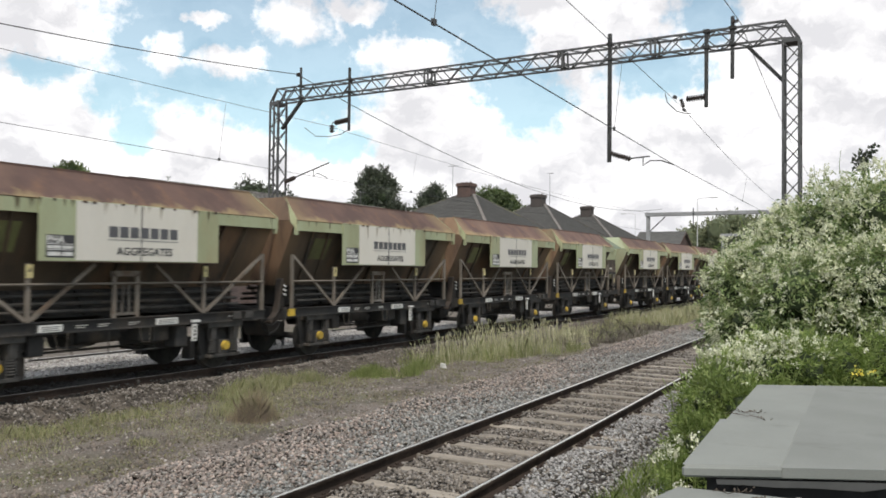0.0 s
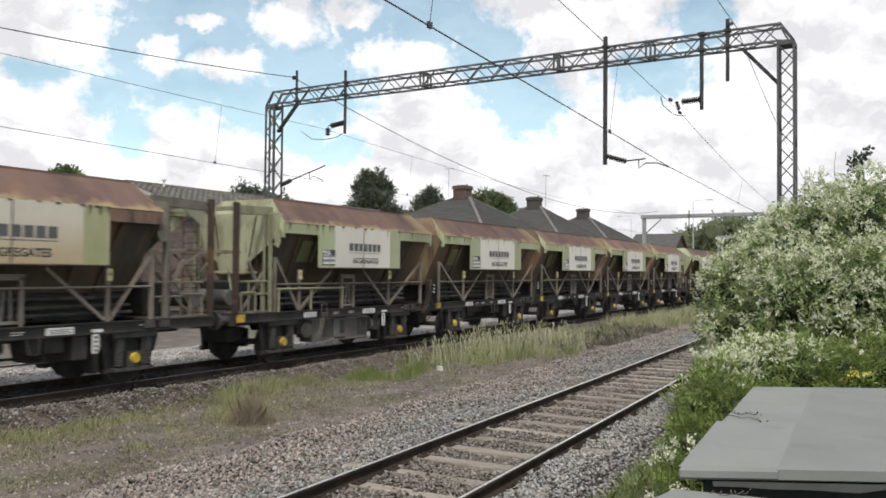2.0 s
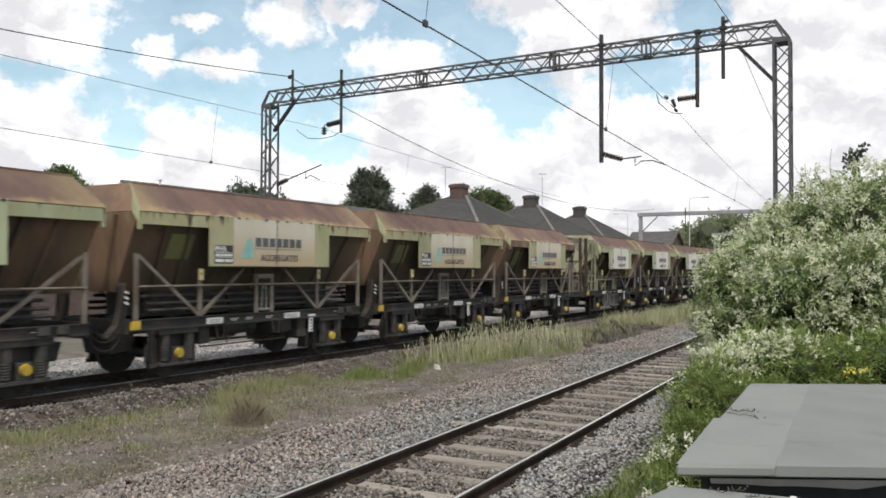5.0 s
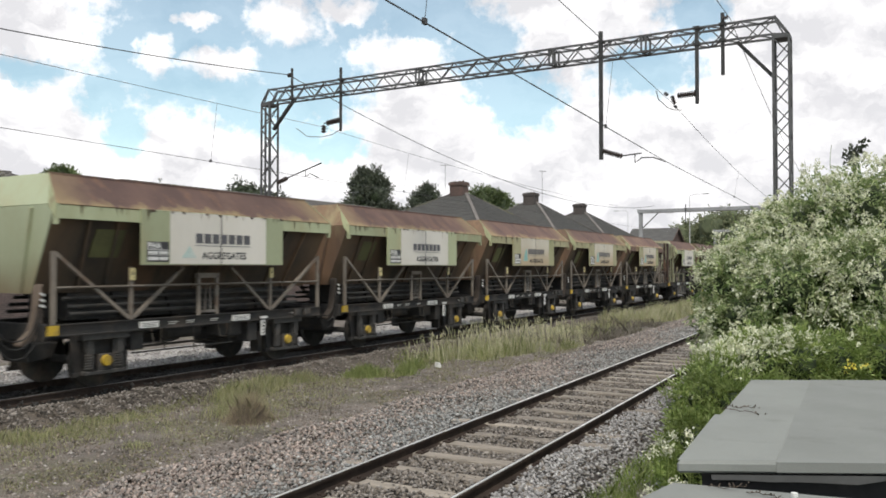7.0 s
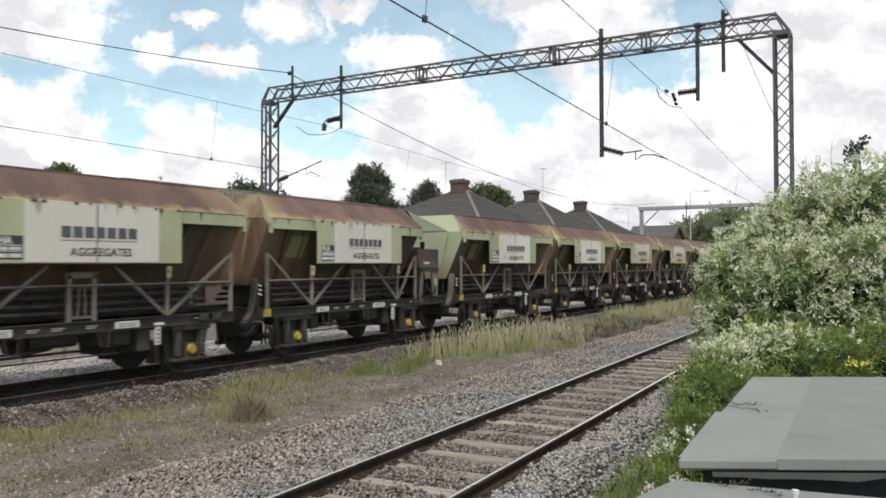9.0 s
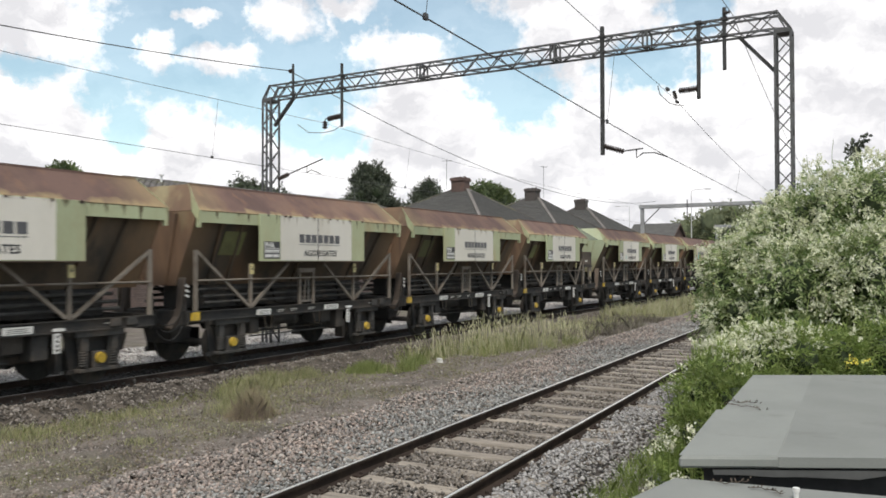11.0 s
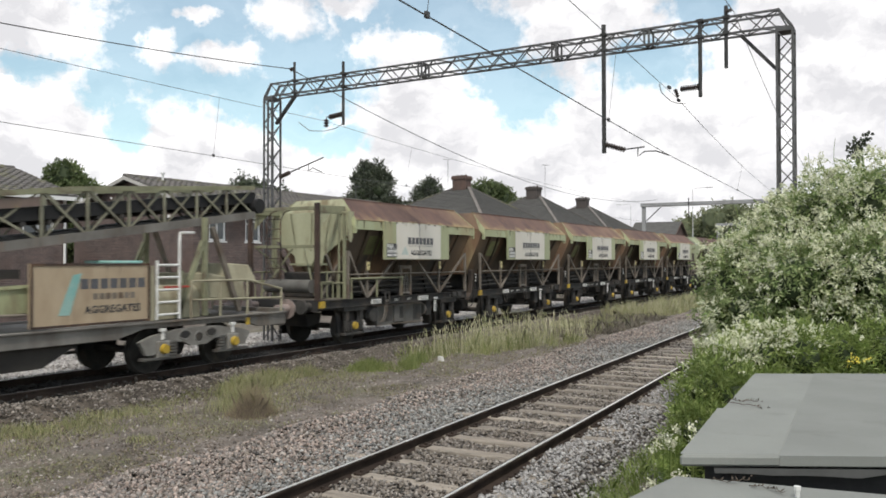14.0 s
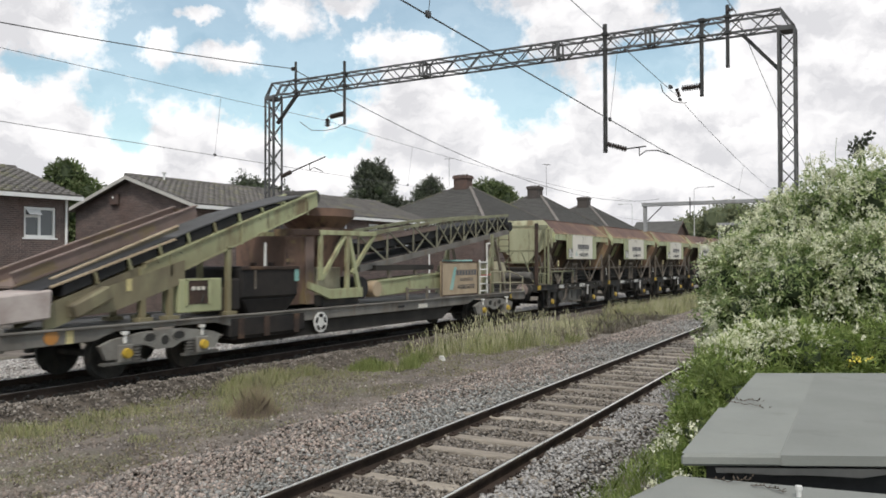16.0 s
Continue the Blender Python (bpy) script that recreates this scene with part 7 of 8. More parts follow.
def tiled_slope(parent, x_eave, z_eave, x_ridge, z_ridge, y0, y1, m, near):
    """Interlocking tiles in courses on one slope; the nearest as parts, the rest joined."""
    tw, tl = 0.33, 0.36
    run = math.hypot(x_ridge - x_eave, z_ridge - z_eave)
    rows, cols = int(run / tl) + 1, int((y1 - y0) / tw)
    ux, uz = (x_ridge - x_eave) / run, (z_ridge - z_eave) / run
    nx, nz = (-uz, ux) if ux > 0 else (uz, -ux)
    if nz < 0:
        nx, nz = -nx, -nz

    def tile(g, s, y):
        pts = []
        for a, lift in ((s - 0.04, 0.05), (s + tl, 0.012)):
            for k, hh in ((0, 0.0), (0.3, 0.05), (0.6, 0.0), (1.0, 0.012)):
                pts.append((x_eave + ux * a + nx * (lift + hh), y + k * tw, z_eave + uz * a + nz * (lift + hh)))
        g.add(pts + [(x_eave + ux * (s - 0.04), y, z_eave + uz * (s - 0.04)), (x_eave + ux * (s - 0.04), y + tw, z_eave + uz * (s - 0.04))],
              [(0, 1, 5, 4), (1, 2, 6, 5), (2, 3, 7, 6), (8, 9, 3, 2, 1, 0)])

    rest = Geo()
    me = None
    count = 0
    for r in range(rows):
        for c in range(cols):
            if near and c < near and count < 300:
                if me is None:
                    g = Geo()
                    tile(g, 0, 0)
                    me = mesh_of("roof_tile", Geo().add([(v[0] - x_eave, v[1], v[2] - z_eave) for v in g.v], g.f), m)
                ob = new("roof_tile", me)
                ob.parent = parent
                ob.matrix_basis = pose(x_eave + ux * tl * r, y0 + c * tw, z_eave + uz * tl * r, random.uniform(-0.4, 0.4))
                count += 1
            else:
                tile(rest, r * tl, y0 + c * tw)
    if rest.v:
        tagged(part("roof_tiles_far", rest, m, parent), kind="stuff")


def terrace(name, label, xw, xb, y0, y1, eave, ridge, wins, near):
    """Low-pitched brick terrace with its ridge along the line; xw is the wall towards the track."""
    t = thing(name, label, "house")
    zg, xm, th = -0.5, (xw + xb) / 2, 0.25
    e = 0.35
    for yy in (y0, y1 - th):
        g = Geo().slab([(xw, yy, zg), (xb, yy, zg), (xb, yy, eave), (xm, yy, ridge - 0.12), (xw, yy, eave)], (0, th, 0))
        part("gable_wall", g, M_brick, t, "dark brick gable wall")
    # wall towards the track with openings
    cuts = sorted(wins)
    g = Geo()
    for z0, z1 in ((zg, 3.05), (4.25, eave)):
        g.box(xw - th, xw, y0 + th, y1 - th, z0, z1)
    a = y0 + th
    for y, w in cuts:
        g.box(xw - th, xw, a, y - w / 2, 3.05, 4.25)
        a = y + w / 2
    g.box(xw - th, xw, a, y1 - th, 3.05, 4.25)
    part("front_wall", g, M_brick, t, "dark brick wall")
    g = Geo().box(xb, xb + th, y0 + th, y1 - th, zg, eave)
    part("back_wall", g, M_brick, t)
    g = Geo().box(xb + th, xw - th, y0 + th, y1 - th, 2.4, 2.5)
    part("upper_floor", g, M_brick, t)
    for y, w in cuts:
        window_unit(t, xw - 0.1, y, 3.07, w, 1.16)
    sl = (ridge - eave) / abs(xm - xw)
    g = Geo()
    g.slab([(xw + e, y0 - e, eave - e * sl), (xw + e, y1 + e, eave - e * sl), (xm, y1 + e, ridge), (xm, y0 - e, ridge)], (0, 0, 0.06))
    g.slab([(xb - e, y0 - e, eave - e * sl), (xb - e, y1 + e, eave - e * sl), (xm, y1 + e, ridge), (xm, y0 - e, ridge)], (0, 0, 0.06))
    rf = part("roof", g, M_tile, t, "grey-brown tiled roof")
    tiled_slope(rf, xw + e, eave - e * sl + 0.06, xm, ridge + 0.06, y0 - e, y1 + e, M_tile, near)
    n = int((y1 - y0 + 2 * e) / 0.45)
    me = mesh_of("ridge_tile", Geo().tube((0, 0, 0), (0, 0.44, 0.015), 0.11, 8), M_tile)
    for k in range(n):
        ob = new("ridge_tile", me)
        ob.parent = rf
        ob.matrix_basis = Matrix.Translation((xm, y0 - e + k * 0.45, ridge + 0.07))
    for yy in (y0 - e - 0.03, y1 + e):
        for xs in (xw + e, xb - e):
            g = Geo().slab([(xs, yy, eave - e * sl - 0.1), (xm, yy, ridge - 0.1), (xm, yy, ridge + 0.06), (xs, yy, eave - e * sl + 0.06)], (0, 0.03, 0))
            part("bargeboard", g, M_barge, t, "grubby white bargeboard")
    g = Geo().box(xw + e, xw + e + 0.1, y0 - e, y1 + e, eave - e * sl - 0.12, eave - e * sl + 0.03)
    part("gutter", g, M_upvc, t, "white gutter and fascia")
    g = Geo().tube((xw + 0.06, y1 - 0.15, zg), (xw + 0.06, y1 - 0.15, eave - 0.1), 0.05, 8)
    part("downpipe", g, M_upvc, t, "white downpipe")
    g = Geo().tube((xm + 0.35, y0 + 1.5, ridge - 0.1), (xm + 0.35, y0 + 1.5, ridge + 0.35), 0.05, 8)
    g.tube((xm + 0.35, y0 + 1.5, ridge + 0.3), (xm + 0.35, y0 + 1.5, ridge + 0.36), 0.11, 8)
    part("vent_pipe", g, M_upvc, t)
    return t


tb = terrace("house", "dark brick terrace with white windows and low tiled roof", -26.1, -34.0, 24.1, 43.4, 4.62, 5.92, [(25.5, 1.0), (27.7, 1.0), (31.0, 1.2), (34.2, 1.2), (37.4, 1.2), (40.6, 1.2)], 22)
ab = part("alarm_box", Geo().box(-31.4, -30.85, 23.95, 24.1, 4.72, 5.22), M_chimred, tb, "small red-brown box on the gable", 0.03)
part("alarm_lamp", Geo().tube((-31.12, 23.94, 5.05), (-31.12, 23.9, 5.05), 0.05, 10), M_upvc, ab)
part("wall_vent", Geo().box(-27.6, -27.45, 24.04, 24.1, 4.0, 4.2), M_upvc, tb, "small white wall vent")
tc = terrace("house", "dark brick house with white casement and low tiled roof", -28.5, -36.0, 6.0, 19.9, 4.78, 6.0, [(8.5, 1.3), (13.0, 1.3), (18.7, 1.3)], 0)
terrace("house", "grey-roofed terrace standing behind the others", -44.0, -52.0, 26.0, 41.0, 5.0, 6.4, [(29.0, 1.3), (35.0, 1.3)], 0)


def hip_house(yc, apex_x, apex_z, label, half=6.2, stack=M_chim):
    """Pre-war semi with a hipped roof and a brick stack at its peak."""
    t = thing("house", label, "house", group="hip-roofed houses")
    x0, x1, y0, y1, eave = apex_x - 5.5, apex_x + 4.8, yc - half, yc + half, 4.9
    g = Geo().box(x0 + 0.4, x1 - 0.4, y0 + 0.4, y1 - 0.4, -0.5, eave + 0.05)
    part("wall", g, M_brick, t, "dark brick wall")
    a, b = (apex_x - 0.9, yc, apex_z), (apex_x + 0.4, yc, apex_z)
    c = [(x0, y0, eave), (x1, y0, eave), (x1, y1, eave), (x0, y1, eave)]
    g = Geo().add(c + [a, b], [(0, 1, 5, 4), (1, 2, 5), (2, 3, 4, 5), (3, 0, 4), (3, 2, 1, 0)])
    rf = part("roof", g, M_slate, t, "dark hipped roof")
    for p, q in ((c[0], a), (c[1], b), (c[2], b), (c[3], a)):
        g = Geo().bar(p, q, 0.22, 0.1)
        part("hip_ridge", g, M_tile if p != c[1] else M_mortar, rf, "pale hip tiles")
    # courses of slates as slight steps
    for k in range(1, 22):
        f = k / 22
        for (p, q), (r_, s_) in (((c[0], c[1]), (a, b)), ((c[1], c[2]), (b, b))):
            P, Q = Vector(p).lerp(Vector(r_), f), Vector(q).lerp(Vector(s_), f)
            part("slate_course", Geo().bar(P + Vector((0.01, -0.01, 0.015)), Q + Vector((0.01, -0.01, 0.015)), 0.06, 0.02), M_slate, rf)
    ch = part("chimney", Geo().box(apex_x - 0.75, apex_x + 0.35, yc - 0.5, yc + 0.5, apex_z - 0.8, apex_z + 0.75), stack, t, "brick chimney", 0.02)
    g = Geo().box(apex_x - 0.82, apex_x + 0.42, yc - 0.57, yc + 0.57, apex_z + 0.6, apex_z + 0.78)
    g.box(apex_x - 0.78, apex_x + 0.38, yc - 0.53, yc + 0.53, apex_z + 0.78, apex_z + 0.86)
    part("corbel", g, stack, ch)
    for xx in (-0.55, -0.2, 0.15):
        g = Geo().tube((apex_x + xx, yc, apex_z + 0.84), (apex_x + xx, yc, apex_z + 0.97), 0.1, 10, 0.08)
        part("chimney_pot", g, M_chim, ch)
    return t


hip_house(53.5, -29, 7.75, "hip-roofed house with red brick chimney", 6.2, M_chimred)
hip_house(67.1, -29, 8.0, "hip-roofed house with tall dark chimney")
hip_house(79.8, -29, 7.85, "hip-roofed house with dark chimney")


def long_roof(y0, y1, x0, x1, eave, ridge):
    t = thing("house", "far grey-roofed block beside the line", "house")
    g = Geo().box(x0, x1, y0, y1, -0.5, eave)
    part("wall", g, M_brick, t)
    xm = (x0 + x1) / 2
    g = Geo().add([(x0, y0, eave), (x1, y0, eave), (x1, y1, eave), (x0, y1, eave), (xm, y0 + 2, ridge), (xm, y1 - 2, ridge)], [(0, 1, 4), (1, 2, 5, 4), (2, 3, 5), (3, 0, 4, 5), (3, 2, 1, 0)])
    part("roof", g, M_slate, t)
    for y in (y0 + 4, y0 + 9, y0 + 14):
        g = Geo().box(x1, x1 + 0.06, y, y + 1.6, 2.6, 3.9)
        part("window", g, M_glass, t)


long_roof(92, 122, -41, -31.5, 4.8, 7.3)


def gabled_house(x0, x1, y0, y1, eave, ridge):
    """Far house with a roof slope towards the viewer and a red gable at its end."""
    t = thing("house", "far gabled house with reddish wall and grey roof", "house")
    ym = (y0 + y1) / 2
    part("wall", Geo().slab([(x0, y0, -0.5), (x0, y1, -0.5), (x0, y1, eave), (x0, ym, ridge - 0.1), (x0, y0, eave)], (x1 - x0, 0, 0)), M_chimred, t, "reddish brick wall")
    for ys in (y0 - 0.3, y1 + 0.3):
        part("roof", Geo().slab([(x0 - 0.3, ys, eave - 0.2), (x1 + 0.3, ys, eave - 0.2), (x1 + 0.3, ym, ridge), (x0 - 0.3, ym, ridge)], (0, 0, 0.12)), M_slate, t, "grey slate roof slope")
        part("bargeboard", Geo().bar((x1 + 0.34, ys, eave - 0.2), (x1 + 0.34, ym, ridge), 0.05, 0.14), M_chimred, t, "red-brown bargeboard")
    for x in (x0 + 2, x1 - 3):
        fr = part("window", Geo().box(x, x + 1.3, y0 - 0.06, y0, 2.6, 3.8), M_upvc, t, "white framed window")
        part("pane", Geo().box(x + 0.1, x + 1.2, y0 - 0.07, y0 - 0.055, 2.7, 3.7), M_glass, fr)


gabled_house(-30.5, -25.1, 100, 108, 4.9, 7.05)


def aerial(x, y, z, h, turn):
    t = thing("tv_aerial", "thin television aerial on a roof mast", "aerial", Matrix.Translation((x, y, z)) @ pose(0, 0, 0, 0, 0, turn), "roof aerials")
    part("mast", Geo().tube((0, 0, -0.6), (0, 0, h), 0.018, 6), M_galv, t)
    part("boom", Geo().tube((-0.35, 0, h - 0.06), (0.4, 0, h - 0.02), 0.016, 6), M_galv, t)
    for k in range(5):
        part("element", Geo().tube((-0.3 + k * 0.16, -0.18, h - 0.05), (-0.3 + k * 0.16, 0.18, h - 0.05), 0.01, 6), M_galv, t)


aerial(-29.9, 52.6, 8.3, 1.6, 20)
aerial(-28.3, 67.6, 8.6, 2.3, 60)
aerial(-30.0, 41.0, 5.9, 1.0, 0)


def street_lamp(x, y, h, turn):
    t = thing("street_lamp", "slim grey street lamp with a short arm", "street lamp", Matrix.Translation((x, y, -0.4)) @ pose(0, 0, 0, 0, 0, turn), "street lamps")
    part("column", Geo().tube((0, 0, 0), (0, 0, h), 0.07, 8, 0.03), M_lamp, t)
    part("arm", Geo().path([(0, 0, h), (0.4, 0, h + 0.12), (1.6, 0, h + 0.15)], 0.025, 6), M_lamp, t)
    part("lantern", Geo().box(1.3, 1.95, -0.1, 0.1, h + 0.08, h + 0.19), M_lamp, t, "", 0.03)


street_lamp(-18.6, 82.7, 9.75, 0)
street_lamp(-32.0, 106.0, 10.0, 180)


def footbridge():
    t = thing("footbridge", "pale steel footbridge crossing the line far off", "bridge")
    y = 118.0
    part("deck", Geo().box(-16.0, 6.0, y - 1, y + 1, 5.9, 6.2), M_pale, t)
    part("parapet", Geo().box(-16.0, 6.0, y - 1.05, y - 0.95, 6.2, 7.5), M_upvc, t)
    for x in (-15.5, -8.0, 4.0):
        part("pier", Geo().box(x - 0.3, x + 0.3, y - 0.4, y + 0.4, -0.5, 5.9), M_pale, t)
        part("strut", Geo().bar((x, y, 4.0), (x + 1.8, y, 5.9), 0.15, 0.15), M_pale, t)


footbridge()

# ---------------------------------------------------------------- plants and loose stones
RNG = np.random.default_rng(7)


def cloud_mesh(name, verts, faces_n, mat_):
    """A mesh of many small pieces with faces_n corners each, out of one array."""
    v = np.asarray(verts, dtype=np.float32).reshape(-1, 3)
    nf = len(v) // faces_n
    me = bpy.data.meshes.new(name)
    me.vertices.add(len(v))
    me.vertices.foreach_set("co", v.ravel())
    me.loops.add(nf * faces_n)
    me.loops.foreach_set("vertex_index", np.arange(nf * faces_n, dtype=np.int32))
    me.polygons.add(nf)
    me.polygons.foreach_set("loop_start", np.arange(0, nf * faces_n, faces_n, dtype=np.int32))
    me.update(calc_edges=True)
    me.materials.append(mat_)
    return me


def leaf_cards(centres, length, width, droop=0.3, spread=1.0):
    """Diamond leaves round the centres, turned at random."""
    n = len(centres)
    d = RNG.normal(size=(n, 3))
    d[:, 2] = d[:, 2] * spread - droop
    d /= np.linalg.norm(d, axis=1)[:, None]
    u = RNG.normal(size=(n, 3))
    u -= (u * d).sum(1)[:, None] * d
    u /= np.linalg.norm(u, axis=1)[:, None]
    L = (length * RNG.uniform(0.6, 1.3, n))[:, None]
    Wd = (width * RNG.uniform(0.7, 1.2, n))[:, None]
    c = np.asarray(centres)
    return np.stack([c, c + d * L * 0.5 + u * Wd * 0.5, c + d * L, c + d * L * 0.5 - u * Wd * 0.5], 1)


def sprigs(p, e, per, length, leaf, narrow, droop=0.4, loose=0.45):
    """Short leafy stems that start at p and grow along e; the leaves stand to both sides."""
    n = len(p)
    way = e * 0.7 + RNG.normal(0, loose, (n, 3))
    way[:, 2] -= droop
    way /= np.linalg.norm(way, axis=1)[:, None]
    side = np.cross(way, RNG.normal(size=(n, 3)))
    side /= np.linalg.norm(side, axis=1)[:, None]
    L = (length * RNG.uniform(0.6, 1.3, n))[:, None]
    out = []
    for k in range(per):
        f = (k + 0.5) / per
        base = p + way * L * f - np.array([0, 0, 0.12]) * L * f * f
        d = way * (0.45 + 0.5 * f) + side * (0.85 if k % 2 else -0.85) * (1.1 - 0.7 * f) + RNG.normal(0, 0.22, (n, 3))
        d /= np.linalg.norm(d, axis=1)[:, None]
        u = np.cross(d, np.cross(way, side) + RNG.normal(0, 0.5, (n, 3)))
        u /= np.linalg.norm(u, axis=1)[:, None]
        l = (leaf * RNG.uniform(0.65, 1.25, n))[:, None]
        w = l * narrow * 0.5
        out.append(np.stack([base, base + d * l * 0.45 + u * w, base + d * l, base + d * l * 0.45 - u * w], 1))
    return np.concatenate(out)


def shell_points(blobs, n, inner=0.75, rough=0.22, deep=0.66):
    """Points near the outer skin of a union of balls (x, y, z, r)."""
    b = np.asarray(blobs, dtype=float)
    w = b[:, 3] ** 2
    i = RNG.choice(len(b), size=n * 2, p=w / w.sum())
    d = RNG.normal(size=(n * 2, 3))
    d /= np.linalg.norm(d, axis=1)[:, None]
    lump = 1 - rough * 0.35 + rough * np.sin(d[:, 0] * 7 + i * 1.7) * np.sin(d[:, 1] * 6 + i) * np.cos(d[:, 2] * 8 + i * 0.6)
    r = b[i, 3] * lump * RNG.uniform(inner, 1.06, n * 2)
    p = b[i, :3] + d * r[:, None]
    dist = np.linalg.norm(p[:, None, :] - b[None, :, :3], axis=2) / b[None, :, 3]
    keep = dist.min(1) > deep
    return p[keep][:n], d[keep][:n]


# solid balls added behind the leaves; their colour gives the inner shade
def core_mesh(name, blobs, m, parent, k=0.78):
    g = Geo()
    for x, y, z, r in blobs:
        bm = bmesh.new()
        bmesh.ops.create_icosphere(bm, subdivisions=2, radius=r * k)
        for v in bm.verts:
            v.co *= 1 + 0.18 * noise.noise(v.co * (2.5 / r) + Vector((x, y, z)))
        n = len(g.v)
        g.v += [tuple(v.co + Vector((x, y, z))) for v in bm.verts]
        g.f += [tuple(v.index + n for v in f.verts) for f in bm.faces]
        bm.free()
    return part(name, g, m, parent)


def blob_tree(name, label, x, y, top, wide, leaf_m, n, seed, leaf=0.22, group="", ground=-0.45, core=None, tufted=False):
    rnd = random.Random(seed)
    t = thing(name, label, "tree", group=group)
    crown_h = min(top * 0.75, wide * 1.25)
    zc = top - crown_h / 2
    g = Geo()
    g.path([(x, y, ground), (x + 0.1, y, top * 0.3), (x - 0.05, y + 0.05, zc)], max(0.12, wide * 0.045), 9)
    part("trunk", g, M_bark, t)
    blobs = []
    for k in range(26):
        a, f = rnd.uniform(0, 6.28), rnd.uniform(-1, 1)
        rad = wide / 2 * math.sqrt(max(0.02, 1 - f * f)) * rnd.uniform(0.35, 0.8)
        blobs.append((x + math.cos(a) * rad, y + math.sin(a) * rad, zc + f * crown_h * 0.4, wide * rnd.uniform(0.12, 0.22)))
    blobs.append((x, y, zc, wide * 0.3))
    if tufted:
        blobs = []
        for k in range(90):
            a, f = rnd.uniform(0, 6.28), rnd.uniform(-1, 1)
            rad = wide / 2 * (min(1.0, (1.06 - f) / 1.15) ** 0.72 * min(1.0, 0.75 + (f + 1) * 0.5)) * math.sqrt(rnd.uniform(0.1, 0.85))
            blobs.append((x + math.cos(a) * rad, y + math.sin(a) * rad, zc + f * crown_h * 0.46, wide * rnd.uniform(0.06, 0.11)))
    for k in range(5):
        q = blobs[rnd.randrange(26)]
        part("limb", Geo().tube((x, y, zc - crown_h * 0.4), q[:3], wide * 0.018, 6, wide * 0.006), M_bark, t)
    p, d = shell_points(blobs, n, 0.7, 0.3)
    if tufted:
        d[:, 2] += 0.5
        quads = sprigs(p[: n // 6], d[: n // 6], 6, leaf * 2.6, leaf, 0.5, -0.15, 0.3)
    else:
        quads = sprigs(p[: n // 5], d[: n // 5], 5, leaf * 2.0, leaf * 1.1, 0.55, 0.1, 0.4)
    ob = new("crown", cloud_mesh("crown", quads, 4, leaf_m))
    ob.parent = t
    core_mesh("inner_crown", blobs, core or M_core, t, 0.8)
    return t


blob_tree("tree", "dense dark evergreen tree behind the houses", -40, 56.7, 10.5, 6.2, M_leafdark, 30000, 3, 0.24, tufted=True)
blob_tree("tree", "smaller dark evergreen tree behind the houses", -40, 66.6, 9.9, 4.6, M_leafdark, 18000, 5, 0.24, tufted=True)
blob_tree("tree", "rounded green tree behind the brick houses", -45, 30.8, 8.15, 5.2, M_leafmid, 26000, 8, 0.2)
blob_tree("tree", "dark green tree showing above the terrace roof", -45, 47.9, 8.3, 8.0, M_leafdark, 24000, 9, 0.2)
blob_tree("tree", "green tree beside a brick chimney", -38, 76.0, 10.3, 7.0, M_leafmid, 22000, 12, 0.24)
blob_tree("tree", "green tree between two chimneys", -38, 86.0, 9.2, 5.0, M_leafmid, 14000, 14, 0.24)
for i, (x, y, top, w) in enumerate(((-33, 152, 9.6, 11), (-27, 150, 11.3, 13), (-24, 162, 10.9, 13), (-15, 160, 11.6, 14), (-8, 165, 11.4, 14), (-20, 128, 7.6, 9), (2, 170, 15, 16), (12, 165, 14, 14))):
    blob_tree("tree", "distant green tree at the end of the line", x, y, top, w, M_leaffar, 5000, 30 + i, 0.5, "far trees", core=M_corefar)

# ------------------------------------------------ flowering hedge beside the near line
HEDGE_BACK = [(-2.19, 12.59, 1.92, 0.56), (-2.0, 12.66, 2.16, 0.59), (-1.7, 13.05, 2.39, 0.62), (-1.34, 13.26, 2.66, 0.68), (-0.92, 13.28, 2.86, 0.76), (-0.36, 13.03, 2.97, 0.77),
              (0.31, 13.41, 2.97, 0.89), (-1.89, 12.19, 1.45, 0.65), (-1.33, 11.92, 1.87, 0.7), (-0.79, 12.23, 1.95, 0.77), (-0.18, 12.0, 1.96, 0.81), (0.4, 12.34, 1.96, 0.81)]
HEDGE_FRONT = [(-1.68, 8.95, 0.95, 0.38), (-1.42, 9.35, 1.08, 0.41), (-1.02, 9.58, 1.1, 0.41), (-0.66, 10.02, 1.1, 0.38), (-0.16, 10.31, 1.1, 0.44), (0.3, 10.57, 1.1, 0.44)]
HEDGE_LOW = [(-1.78, 8.46, 0.83, 0.3), (-1.47, 8.41, 0.77, 0.32), (-1.74, 7.95, 0.5, 0.3), (-1.21, 8.79, 0.74, 0.32)]


